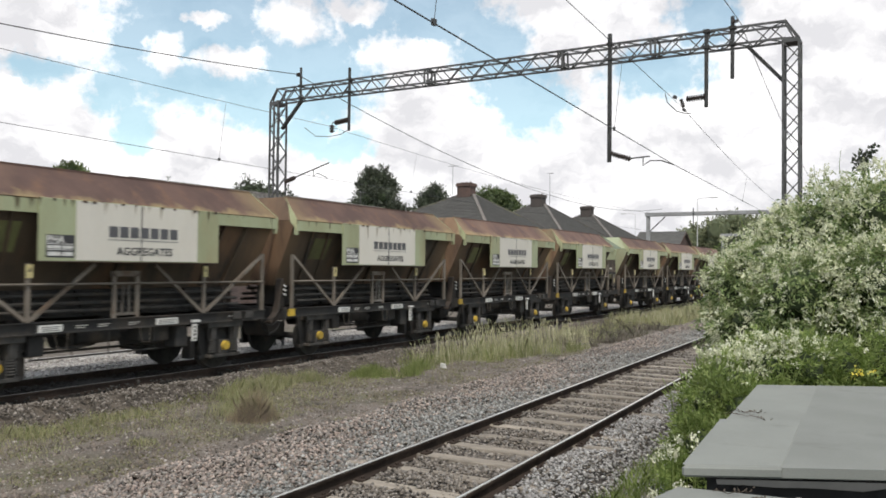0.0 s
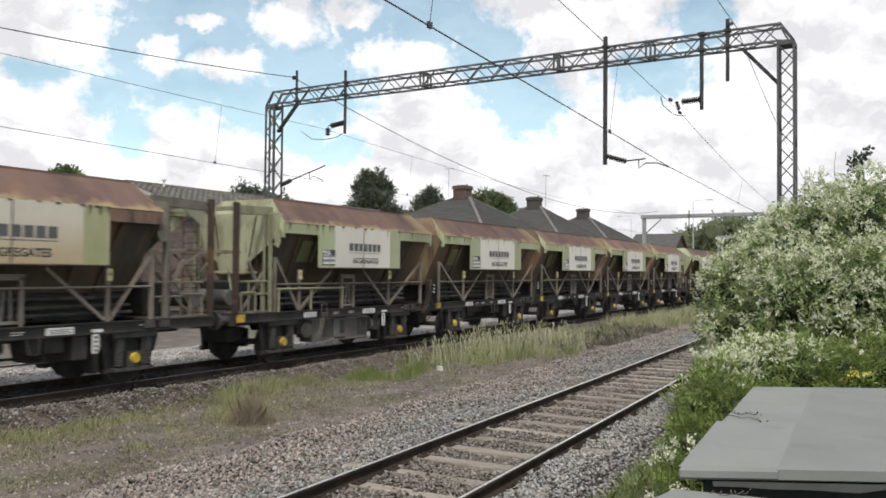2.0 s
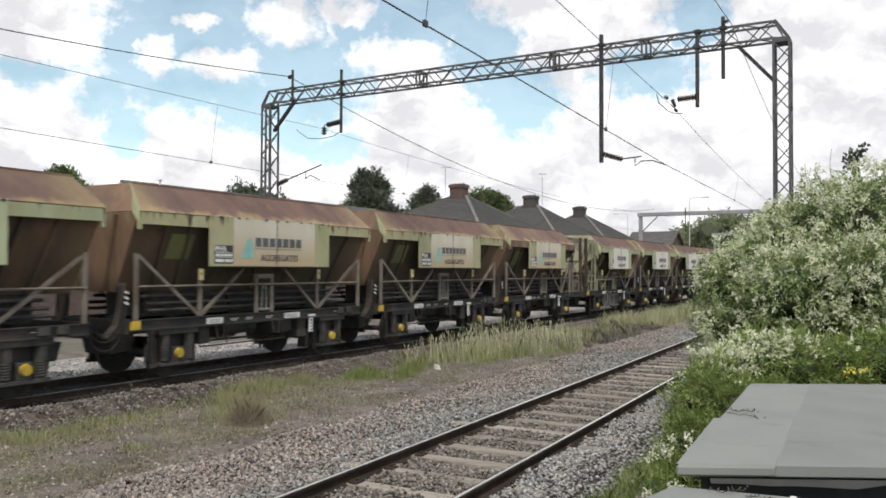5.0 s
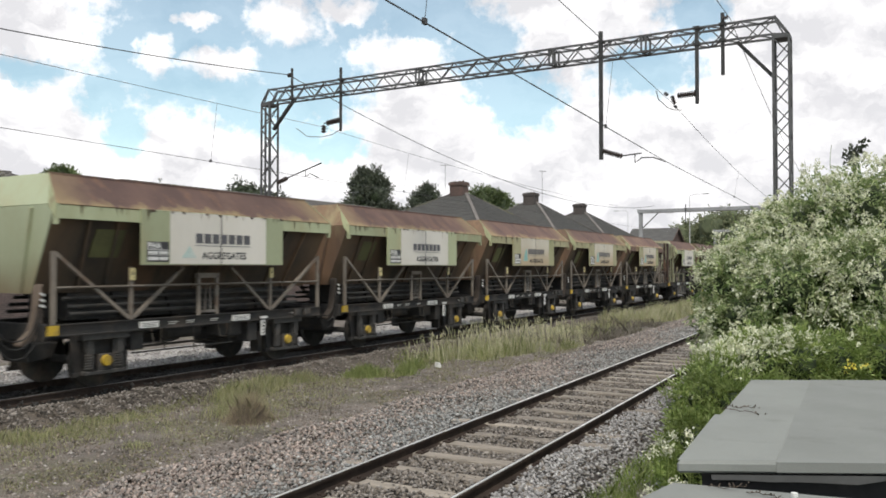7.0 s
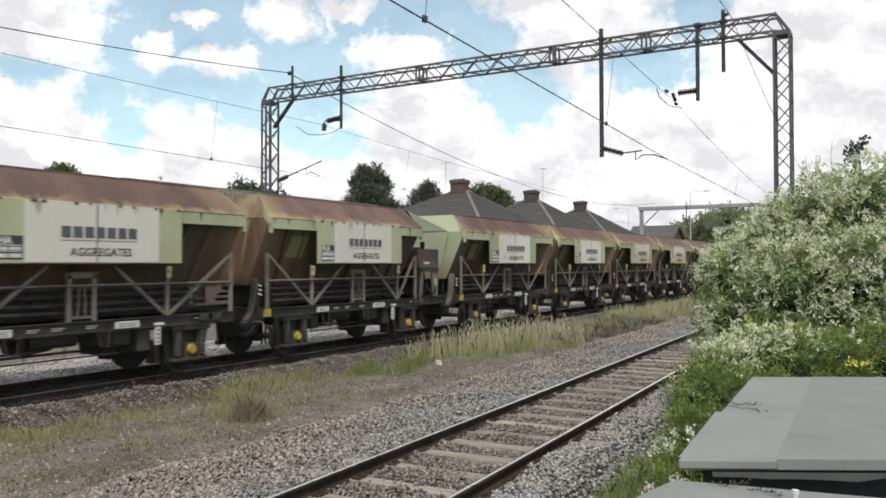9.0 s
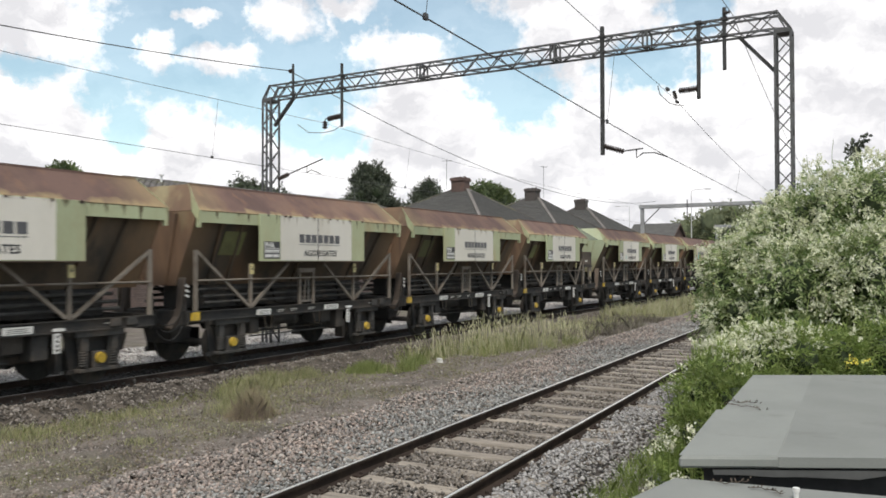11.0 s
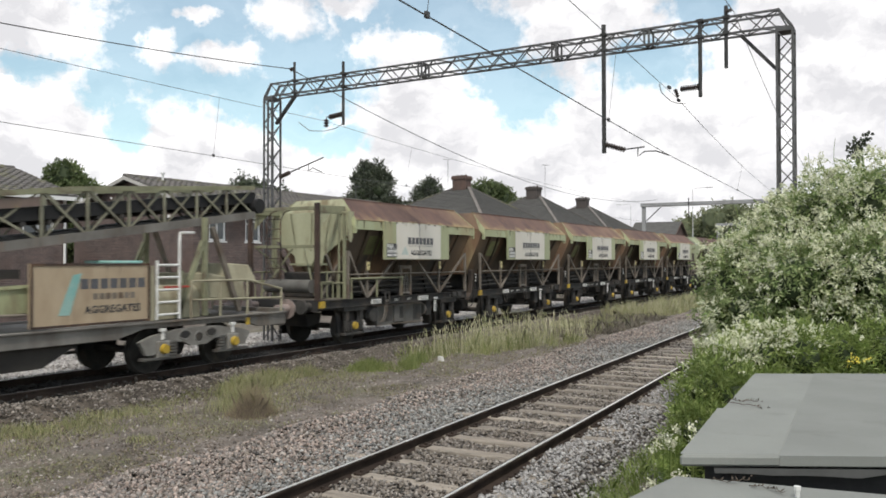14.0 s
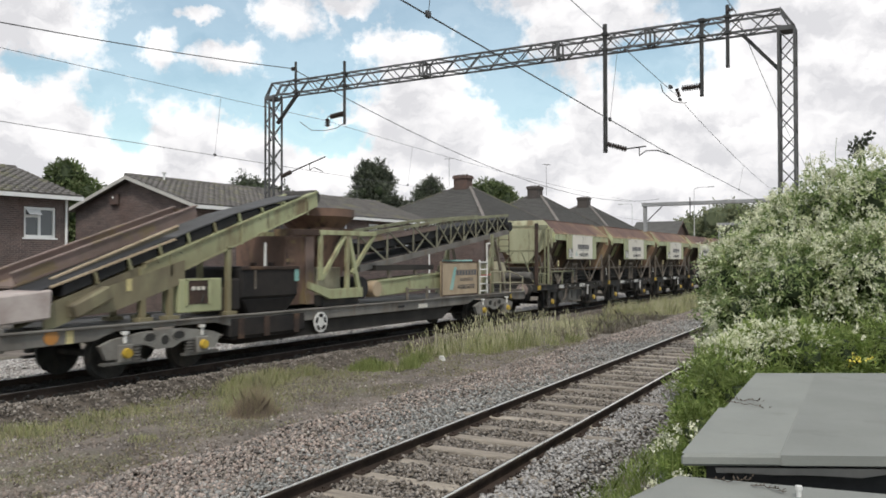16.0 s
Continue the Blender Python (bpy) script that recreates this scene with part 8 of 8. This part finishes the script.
def hedge(name, label, blobs, n, leaf, m, bloom, drop, narrow=0.5, bloom_up=0.0, bloom_cut=-0.08, low_fade=0.0, bloom_x=99.0):
    t = thing(name, label, "shrub")
    blobs = [(x, y, z, r * 1.04) for x, y, z, r in blobs]
    full = list(blobs)
    for x, y, z, r in blobs:
        zz = z - r
        while zz > -0.2:
            full.append((x + RNG.uniform(-0.1, 0.1), y + RNG.uniform(-0.1, 0.1), zz, r * 0.95))
            zz -= r
    p, d = shell_points(full, n // 7, 0.52, 0.3, 0.46)
    ob = new("foliage", cloud_mesh("foliage", sprigs(p, d, 7, leaf * 2.1, leaf, narrow, drop), 4, m))
    ob.parent = t
    tagged(ob, "mid green pointed leaves", kind="stuff")
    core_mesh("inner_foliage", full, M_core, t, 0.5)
    if bloom:
        q, e = shell_points(blobs, bloom, 0.95, 0.25)
        lump = np.array([0.9 * noise.noise((a * 1.9, b * 1.9, c * 1.9)) + 0.9 * noise.noise((a * 5.5, b * 5.5, c * 5.5)) for a, b, c in q])
        keep = (e[:, 2] > -0.6) & (lump + RNG.normal(0, 0.1, len(q)) - np.clip(1.75 - q[:, 2], 0, 1) * low_fade > bloom_cut)
        keep &= q[:, 0] + RNG.normal(0, 0.3, len(q)) < bloom_x
        q, e = q[keep], e[keep]
        if bloom_up:
            q, e = q[e[:, 2] > bloom_up], e[e[:, 2] > bloom_up]
        way = e * 0.6 + np.array([0, 0, 0.1]) + RNG.normal(0, 0.5, q.shape)
        way /= np.linalg.norm(way, axis=1)[:, None]
        reach = RNG.uniform(0.04, 0.12, len(q))[:, None]
        out = []
        for k in range(12):
            base = q + way * reach * (k / 11) + RNG.normal(0, 0.014, q.shape) * (1.3 - k / 11)
            d = way + RNG.normal(0, 0.6, q.shape)
            d /= np.linalg.norm(d, axis=1)[:, None]
            u = np.cross(d, RNG.normal(size=q.shape))
            u /= np.linalg.norm(u, axis=1)[:, None]
            L = RNG.uniform(0.025, 0.05, len(q))[:, None]
            out.append(np.stack([base, base + d * L * 0.5 + u * 0.01, base + d * L, base + d * L * 0.5 - u * 0.01], 1))
        ob = new("blossom", cloud_mesh("blossom", np.concatenate(out), 4, M_bloom))
        ob.parent = t
        tagged(ob, "cream-white blossom sprays", kind="stuff")
    # long loose shoots
    sh = Geo()
    q, e = shell_points(blobs, 60, 1.0, 0.2)
    for a, b in zip(q, e):
        if b[2] > 0.1:
            a, b = Vector(a), Vector(b)
            sh.path([a, a + b * 0.12 + Vector((0, 0, 0.06)), a + b * 0.2 + Vector((0.02, 0, 0.16))], 0.004, 4)
    tagged(part("shoot", sh, M_leafweed, t), "thin loose green shoots", kind="stuff")
    return t


hedge("flowering_hedge", "tall green climbing hedge covered in cream blossom", HEDGE_BACK + [(1.2, 13.6, 2.9, 0.95), (2.4, 13.9, 2.8, 1.0), (1.3, 12.6, 1.9, 0.9), (2.5, 13.0, 1.8, 0.95)], 180000, 0.08, M_leafbush, 18000, 0.5, 0.34, 0.0, 0.02, 0.3)
hedge("flowering_hedge", "lower green shrub with cream blossom by the hut", HEDGE_FRONT + [(0.9, 10.9, 1.1, 0.5), (1.7, 11.2, 1.1, 0.5)], 60000, 0.075, M_leafweed, 5200, 0.0, 0.3, 0.4, -0.06, 0.0, -0.6)
hedge("weed_clump", "fresh green weeds against the hut", HEDGE_LOW, 30000, 0.075, M_leafweed, 30, 0.0, 0.22)

t = thing("tree", "dark leafy sprig rising behind the hedge", "tree")
part("trunk", Geo().path([(-0.6, 14.7, -0.4), (-0.62, 14.6, 3.4), (-0.68, 14.55, 4.05)], 0.03, 6), M_bark, t)
p, d = shell_points([(-0.71, 14.55, 4.0, 0.11), (-0.62, 14.55, 4.07, 0.1), (-0.52, 14.5, 4.18, 0.06), (-0.68, 14.5, 3.9, 0.1)], 200, 0.3, 0.3)
ob = new("crown", cloud_mesh("crown", leaf_cards(p, 0.09, 0.06), 4, M_leafdark))
ob.parent = t


# ------------------------------------------------ grass
def blades(pos, height, width, lean):
    n = len(pos)
    a = RNG.uniform(0, 2 * np.pi, n)
    h = height * RNG.uniform(0.5, 1.25, n)
    side = np.stack([np.cos(a), np.sin(a), np.zeros(n)], 1) * (width / 2)
    b = a + RNG.normal(0, 1.0, n)
    tip = np.stack([np.cos(b) * lean * h, np.sin(b) * lean * h, h], 1)
    mid = tip * np.array([0.35, 0.35, 0.6])
    tri = np.stack([pos - side, pos + side, pos + mid + side * 0.7, pos + tip, pos + mid - side * 0.7], 1)
    return tri


def soil(xy):
    return np.array([ground_z(x, y) for x, y in xy])


def grass_patch(name, label, xy, height, width, lean, m):
    pos = np.column_stack([xy, soil(xy) - 0.01])
    ob = new(name, cloud_mesh(name, blades(pos, height, width, lean), 5, m))
    return tagged(ob, label, "grass", kind="stuff")


def scatter(n, x0, x1, y0, y1, scale, cut, seed):
    """Ground places in patches."""
    r = np.random.default_rng(seed)
    out = []
    while len(out) < n:
        q = np.column_stack([r.uniform(x0, x1, 4000), y0 + (y1 - y0) * r.uniform(0, 1, 4000) ** 1.25])
        for x, y in q:
            if noise.noise((x * scale, y * scale * 0.6, seed)) + 0.35 * noise.noise((x * scale * 3.1, y * scale * 2.5, seed + 4)) > cut:
                out.append((x, y))
                if len(out) >= n:
                    break
    return np.array(out)


def clumps(name, label, spots, width, lean, m, seed):
    """Grass in rounded clumps: x, y, half widths, blades, height in the middle."""
    r = np.random.default_rng(seed)
    xy, hh = [], []
    for x, y, rx, ry, n, h in spots:
        d = r.normal(0, 0.5, (n, 2))
        k = np.exp(-(d ** 2).sum(1) * 0.9)
        xy.append(d * np.array([rx, ry]) + np.array([x, y]))
        hh.append(h * (0.3 + 0.7 * k) * r.uniform(0.55, 1.2, n))
    grass_patch(name, label, np.concatenate(xy), np.concatenate(hh), width, lean, m)


grass_patch("verge_grass", "sparse short grass and weeds on the soil strip", scatter(5000, -12.0, -8.6, 5.5, 32, 0.8, 0.2, 3), RNG.uniform(0.02, 0.1, 5000), 0.008, 0.6, M_grass)
clumps("verge_grass", "patches of low green grass along the goods line", (
    (-11.15, 6.2, 0.68, 0.61, 744, 0.17), (-11.2, 7.1, 0.74, 0.54, 1054, 0.19), (-11, 7.8, 0.54, 0.47, 558, 0.14), (-11.4, 8.35, 0.61, 0.61, 806, 0.17), (-11.25, 9, 0.54, 0.54, 558, 0.15),
    (-11.5, 9.8, 0.47, 0.68, 558, 0.15), (-11.7, 10.8, 0.47, 0.74, 558, 0.16), (-10.4, 7.9, 0.54, 0.41, 279, 0.1), (-10.2, 8.9, 0.68, 0.54, 310, 0.1), (-9.3, 7.65, 0.27, 0.27, 217, 0.12),
    (-10.4, 11, 0.68, 0.81, 496, 0.13), (-10, 12.3, 0.68, 0.94, 372, 0.12), (-11, 14.2, 0.81, 0.81, 558, 0.15), (-9.7, 8.6, 0.41, 0.41, 155, 0.08), (-10.2, 6.4, 0.54, 0.54, 217, 0.1)), 0.009, 0.4, M_grass, 61)
clumps("tall_grass", "yellow-green grass standing behind the dry tuft", (
    (-11.2, 11.7, 0.5, 0.7, 2100, 0.36), (-11.5, 12.7, 0.45, 0.7, 1500, 0.3), (-11.6, 13.9, 0.4, 0.6, 1000, 0.26), (-10.3, 10.6, 0.4, 0.4, 700, 0.24)), 0.01, 0.35, M_grass, 62)
clumps("tall_grass", "vivid green mound of grass beside the goods line", (
    (-10.95, 15.45, 0.42, 0.45, 2000, 0.3), (-10.2, 16.0, 0.25, 0.3, 600, 0.34), (-10.5, 16.9, 0.3, 0.4, 500, 0.32)), 0.01, 0.35, M_freshgrass, 63)
# tall stand: green and thick at its foot, open stalks above; its edge towards the near line bows out where it is deepest
q = scatter(10000, -12.0, -8.8, 15.4, 26.0, 0.95, 0.0, 9)
q = q[q[:, 0] > -11.3 - 0.2 * (q[:, 1] - 15.4)]
q = q[q[:, 0] < -10.1 + 1.25 * np.clip((q[:, 1] - 16) / 7, 0, 1)]
hh = np.clip((q[:, 1] - 12.0) * 0.045, 0.15, 0.38) * np.clip((27.0 - q[:, 1]) / 3.5, 0.35, 1) * (0.3 + 0.85 * RNG.uniform(0, 1, len(q)) ** 1.6)
hh *= np.array([max(0.25, 1.0 + 1.1 * noise.noise((x * 1.3, y * 1.0, 2.0))) for x, y in q])
grass_patch("tall_grass", "dense green grass beside the goods line", q, hh, 0.009, 0.42, M_tallgrass)
q = scatter(850, -11.6, -9.0, 16.0, 26.5, 0.9, -0.05, 19)
q = q[q[:, 0] > -10.7 - 0.25 * (q[:, 1] - 16)]
q = q[q[:, 0] < -10.15 + 1.25 * np.clip((q[:, 1] - 16) / 7, 0, 1)]
hh = np.clip((q[:, 1] - 10.5) * 0.075, 0.28, 0.74) * RNG.uniform(0.45, 1.2, len(q)) * np.clip((28.5 - q[:, 1]) / 4, 0.5, 1)
pos = np.column_stack([q, soil(q)])
lean_ = RNG.normal(0, 0.17, (len(q), 2)) * hh[:, None] + np.array([-0.05, 0.03])
tip = pos + np.column_stack([lean_, hh])
side = np.array([0.0034, 0.002, 0])
stem = np.stack([pos - side, pos + side, tip + side * 0.5, tip - side * 0.5], 1)
dirn = np.column_stack([lean_ * 2.2, hh])
dirn /= np.linalg.norm(dirn, axis=1)[:, None]
wide = np.array([0.0075, 0.0045, 0])
hl = RNG.uniform(0.1, 0.2, len(q))[:, None]
head = np.stack([tip - dirn * 0.02, tip + dirn * hl * 0.4 + wide, tip + dirn * hl, tip + dirn * hl * 0.4 - wide], 1)
tagged(new("seeding_grass", cloud_mesh("seeding_grass", np.concatenate([stem, head]), 4, M_straw)), "tall straw-coloured grass with pale seed heads", "grass", kind="stuff")
q = scatter(4500, -11.2, -8.8, 24.8, 35, 0.8, -0.15, 10)
grass_patch("dry_scrub", "low dark grey-brown scrub beside the ballast", q, RNG.uniform(0.1, 0.36, len(q)), 0.02, 0.8, M_deadbrown)
q = scatter(10000, -12.0, -9.4, 35, 68, 0.6, -0.12, 11)
grass_patch("tall_grass", "pale yellowing grass farther along the line", q, RNG.uniform(0.25, 0.7, len(q)), 0.02, 0.3, M_farstraw)
q = scatter(2500, -11.6, -9.2, 27, 64, 0.6, -0.1, 16)
grass_patch("tall_grass", "green grass farther along the line", q, np.full(len(q), 0.36), 0.022, 0.3, M_grass)
q = np.random.default_rng(1).normal(0, 1, (2600, 2)) * np.array([0.15, 0.17]) + np.array([-9.3, 9.85])
hh = 0.24 * np.exp(-((q - np.array([-9.3, 9.85])) ** 2).sum(1) / 0.09)
grass_patch("dry_tuft", "dense dry brown tuft of dead stalks", q, hh + 0.05, 0.006, 0.55, M_tuftlow)
q = np.random.default_rng(3).normal(0, 1, (2800, 2)) * np.array([0.17, 0.2]) + np.array([-9.38, 9.95])
grass_patch("dry_tuft", "pale upright stalks of the dry tuft", q, 0.06 + 0.46 * np.exp(-((q - np.array([-9.38, 9.95])) ** 2).sum(1) / 0.1), 0.004, 0.36, M_drytuft)
q = np.random.default_rng(2).normal(0, 1, (900, 2)) * np.array([0.35, 0.3]) + np.array([-9.8, 10.2])
grass_patch("dry_tuft", "yellow-green grass round the dry tuft", q, np.full(900, 0.2), 0.007, 0.4, M_grass)
q = scatter(1400, -10.4, -8.3, 6, 14, 1.4, 0.2, 12)
grass_patch("dry_stalk", "low reddish dead stalks on the soil", q, np.full(1400, 0.09), 0.008, 0.6, M_deadbrown)
q = scatter(15000, -12.0, -7.6, 5.2, 24, 1.1, -0.06, 18)
wp = np.column_stack([q, soil(q) + RNG.uniform(0.0, 0.05, len(q))])
tagged(new("low_weed", cloud_mesh("low_weed", leaf_cards(wp, 0.045, 0.02, -0.3, 0.5), 4, M_weedlow)), "low dull green and brown weeds on the soil", "weed", kind="stuff")
q = scatter(14000, -3.0, -1.2, 4.2, 11, 0.9, -0.2, 15)
grass_patch("verge_grass", "fresh green grass between ballast and hut", q, np.full(14000, 0.15), 0.009, 0.6, M_leafweed)
r = np.random.default_rng(5)
fl = r.uniform(0, 1, 18)
pos = np.column_stack([-1.66 + 0.36 * fl, np.full(18, 6.3), 0.74 + 0.2 * fl]) + r.normal(0, 1, (18, 3)) * np.array([0.05, 0.12, 0.045])
pos[14:] += np.array([-0.1, -0.5, -0.28])
cl = np.concatenate([pos + RNG.normal(0, 0.02, pos.shape) for k in range(30)])
tagged(new("white_wildflower", cloud_mesh("white_wildflower", leaf_cards(cl, 0.024, 0.02, 0), 4, M_bloom)), "white umbels of cow parsley by the hut", "wildflower", kind="stuff")
sh = Geo()
for a in pos:
    sh.path([(a[0], a[1], -0.25), (a[0] + 0.01, a[1], a[2])], 0.004, 4)
tagged(new("flower_stem", mesh_of("flower_stem", sh, M_leafweed)), "thin green stems of the wildflowers", "wildflower", kind="stuff")
q = np.random.default_rng(8).normal(0, 1, (4, 3)) * np.array([0.06, 0.05, 0.02]) + np.array([-0.42, 9.3, 1.16])
cl = np.concatenate([q + RNG.normal(0, 0.015, q.shape) for k in range(12)])
tagged(new("yellow_wildflower", cloud_mesh("yellow_wildflower", leaf_cards(cl, 0.026, 0.022, 0), 4, M_petal)), "small yellow flower heads above the hut roof", "wildflower", kind="stuff")


# ------------------------------------------------ ballast stones
OCT = np.array([(1, 0, 0), (-1, 0, 0), (0, 1, 0), (0, -1, 0), (0, 0, 1), (0, 0, -1)], dtype=float)
FACES = np.array([(0, 2, 4), (2, 1, 4), (1, 3, 4), (3, 0, 4), (2, 0, 5), (1, 2, 5), (3, 1, 5), (0, 3, 5)])


def stones(name, label, pos, size, m, seed):
    r = np.random.default_rng(seed)
    n = len(pos)
    v = OCT[None] * r.uniform(0.6, 1.25, (n, 6, 1)) + r.normal(0, 0.22, (n, 6, 3))
    a = r.uniform(0, 6.28, n)
    c, s = np.cos(a), np.sin(a)
    x, y = v[..., 0] * c[:, None] - v[..., 1] * s[:, None], v[..., 0] * s[:, None] + v[..., 1] * c[:, None]
    v = np.stack([x, y, v[..., 2] * 0.75], 2) * (size * r.uniform(0.55, 1.35, n))[:, None, None] + pos[:, None, :]
    me = bpy.data.meshes.new(name)
    me.vertices.add(n * 6)
    me.vertices.foreach_set("co", v.astype(np.float32).ravel())
    idx = (FACES[None] + (np.arange(n) * 6)[:, None, None]).ravel().astype(np.int32)
    me.loops.add(len(idx))
    me.loops.foreach_set("vertex_index", idx)
    me.polygons.add(n * 8)
    me.polygons.foreach_set("loop_start", np.arange(0, len(idx), 3, dtype=np.int32))
    me.update(calc_edges=True)
    me.materials.append(m)
    return tagged(new(name, me), label, "ballast", kind="stuff")


def bed_places(n, cx, lean, left, right, top, y0, y1, seed, power=1.6):
    r = np.random.default_rng(seed)
    y = y0 + (y1 - y0) * r.uniform(0, 1, n) ** power
    d = r.uniform(-left - 0.75, right + 0.75, n)
    z = np.where(d < -left, top - (-left - d) * 0.45, np.where(d > right, top - (d - right) * 0.45, top))
    x = cx - np.tan(lean) * (y - 10) + d
    rail = (np.abs(np.abs(d) - 0.7525) > 0.075) | (z < -0.2)
    z = z + r.uniform(-0.015, 0.02, n) + 0.03 * np.sin(x * 3.1) * np.sin(y * 2.3)
    # the sleepers stay clear
    k = (y - 4.3) / 0.71
    clear = (np.abs(k - np.round(k)) * 0.71 > 0.1 + 0.03 * np.sin(x * 9 + y)) | (np.abs(d) > 0.86) | (r.uniform(0, 1, n) < 0.1)
    z = z + np.where((np.abs(d) > 0.84) & (np.abs(d) < 1.5), 0.028, 0.0)
    ok = rail & clear
    return np.column_stack([x, y, z])[ok], d[ok]


p, d = bed_places(138000, NEAR_X, NEAR_DIR, 2.9, 1.35, -0.145, 4.5, 46, 21)
pick = np.random.default_rng(25).uniform(0, 1, len(d))
mid = (np.abs(d) < 0.75) | ((pick > 0.72) & (d < 0)) | (pick > 0.86)
left = (d < -0.75) & ~mid & (pick + 0.25 * np.sin(p[:, 1] * 0.7) + 0.5 * (d + 2.3) < 0.62)
stones("ballast_stone", "loose pinkish and grey ballast stones", p[left], 0.0275, M_stonepink, 22)
stones("ballast_stone", "loose brown-grey ballast between the rails", p[mid & ~left], 0.026, M_stone, 23)
stones("ballast_stone", "loose pale grey ballast stones", p[~left & ~mid & (d > 0)], 0.0235, M_stonegrey, 24)
stones("ballast_stone", "loose mid grey ballast stones", p[~left & ~mid & (d < 0)], 0.0275, M_stonemid, 26)
p, d = bed_places(11500, NEAR_X, NEAR_DIR, 2.9, 1.35, -0.145, -14, 4.5, 27, 1.0)
stones("ballast_stone", "loose grey-brown ballast stones along the line", p, 0.034, M_stonemid, 28)
p, d = bed_places(42000, FAR_X, 0, 4.4, 0.9, -0.13, 4.5, 60, 31)
far_side = d < -1.0
stones("ballast_stone", "pale grey ballast stones beyond the goods line", p[far_side], 0.04, M_stone2, 32)
stones("ballast_stone", "oily stones coloured dark for the shadow between the goods rails", p[~far_side], 0.035, M_oilshade, 33)
p, d = bed_places(22000, FAR_X + 1.35, 0, 0.12, 0.3, -0.11, 4.5, 40, 35)
stones("soil_stone", "dark brown stones on the shoulder of the goods line", p, 0.028, M_darkstone, 36)
r = np.random.default_rng(41)
xy = np.column_stack([r.uniform(-12.2, -6.8, 46000), 5 + 27 * r.uniform(0, 1, 46000) ** 1.8])
stones("soil_stone", "scattered small stones on the soil", np.column_stack([xy, soil(xy)]), r.uniform(0, 1, len(xy)) ** 4 * 0.03 + 0.007, M_soilstone, 42)
xy = np.column_stack([r.uniform(-3.4, -2.2, 2500), 5 + 12 * r.uniform(0, 1, 2500) ** 1.3])
stones("soil_stone", "scattered pale stones beside the ballast", np.column_stack([xy, soil(xy) + 0.01]), 0.025, M_stonegrey, 43)
lit = thing("litter", "crumpled pale scrap of litter on the soil", "litter")
part("scrap", Geo().hexa([(-10.2, 17.4, -0.34), (-10.05, 17.4, -0.34), (-10.05, 17.5, -0.34), (-10.2, 17.5, -0.34), (-10.18, 17.38, -0.2), (-10.06, 17.43, -0.24), (-10.1, 17.5, -0.22), (-10.2, 17.47, -0.26)]), M_white, lit)

# ---------------------------------------------------------------- motion of the train
def run(t):
    """How far the train has gone after t seconds."""
    return 7.538 * t - 0.01217 * t * t - 0.000711 * t ** 3


def motions():
    times = [i * 0.5 for i in range(33)]
    for w, u in WAGONS:
        walk(w, [(t, Matrix.Translation((FAR_X, u + run(t - (0.02 if round(t * 2) % 2 else 0)), 0))) for t in times])
    # wheels: one turn table for each place of an axle, shared by the like wagons
    shared = {}
    for w, u in WAGONS:
        for ws in w.children_recursive:
            if not ws.name.startswith("wheelset"):
                continue
            at = (round(ws.location.x, 3), round(ws.location.y, 3), round(ws.location.z, 3))
            if at not in shared:
                base = ws.location.copy()
                rows = []
                for i in range(241):
                    t = i / 15
                    rows.append((t, Matrix.Translation(base) @ Matrix.Rotation(-run(t) / base.z, 4, "X")))
                walk(ws, rows)
                shared[at] = ws.animation_data
            else:
                d = ws.animation_data_create()
                ws.rotation_mode = "QUATERNION"
                d.action = shared[at].action
                d.action_slot = shared[at].action_slot


motions()
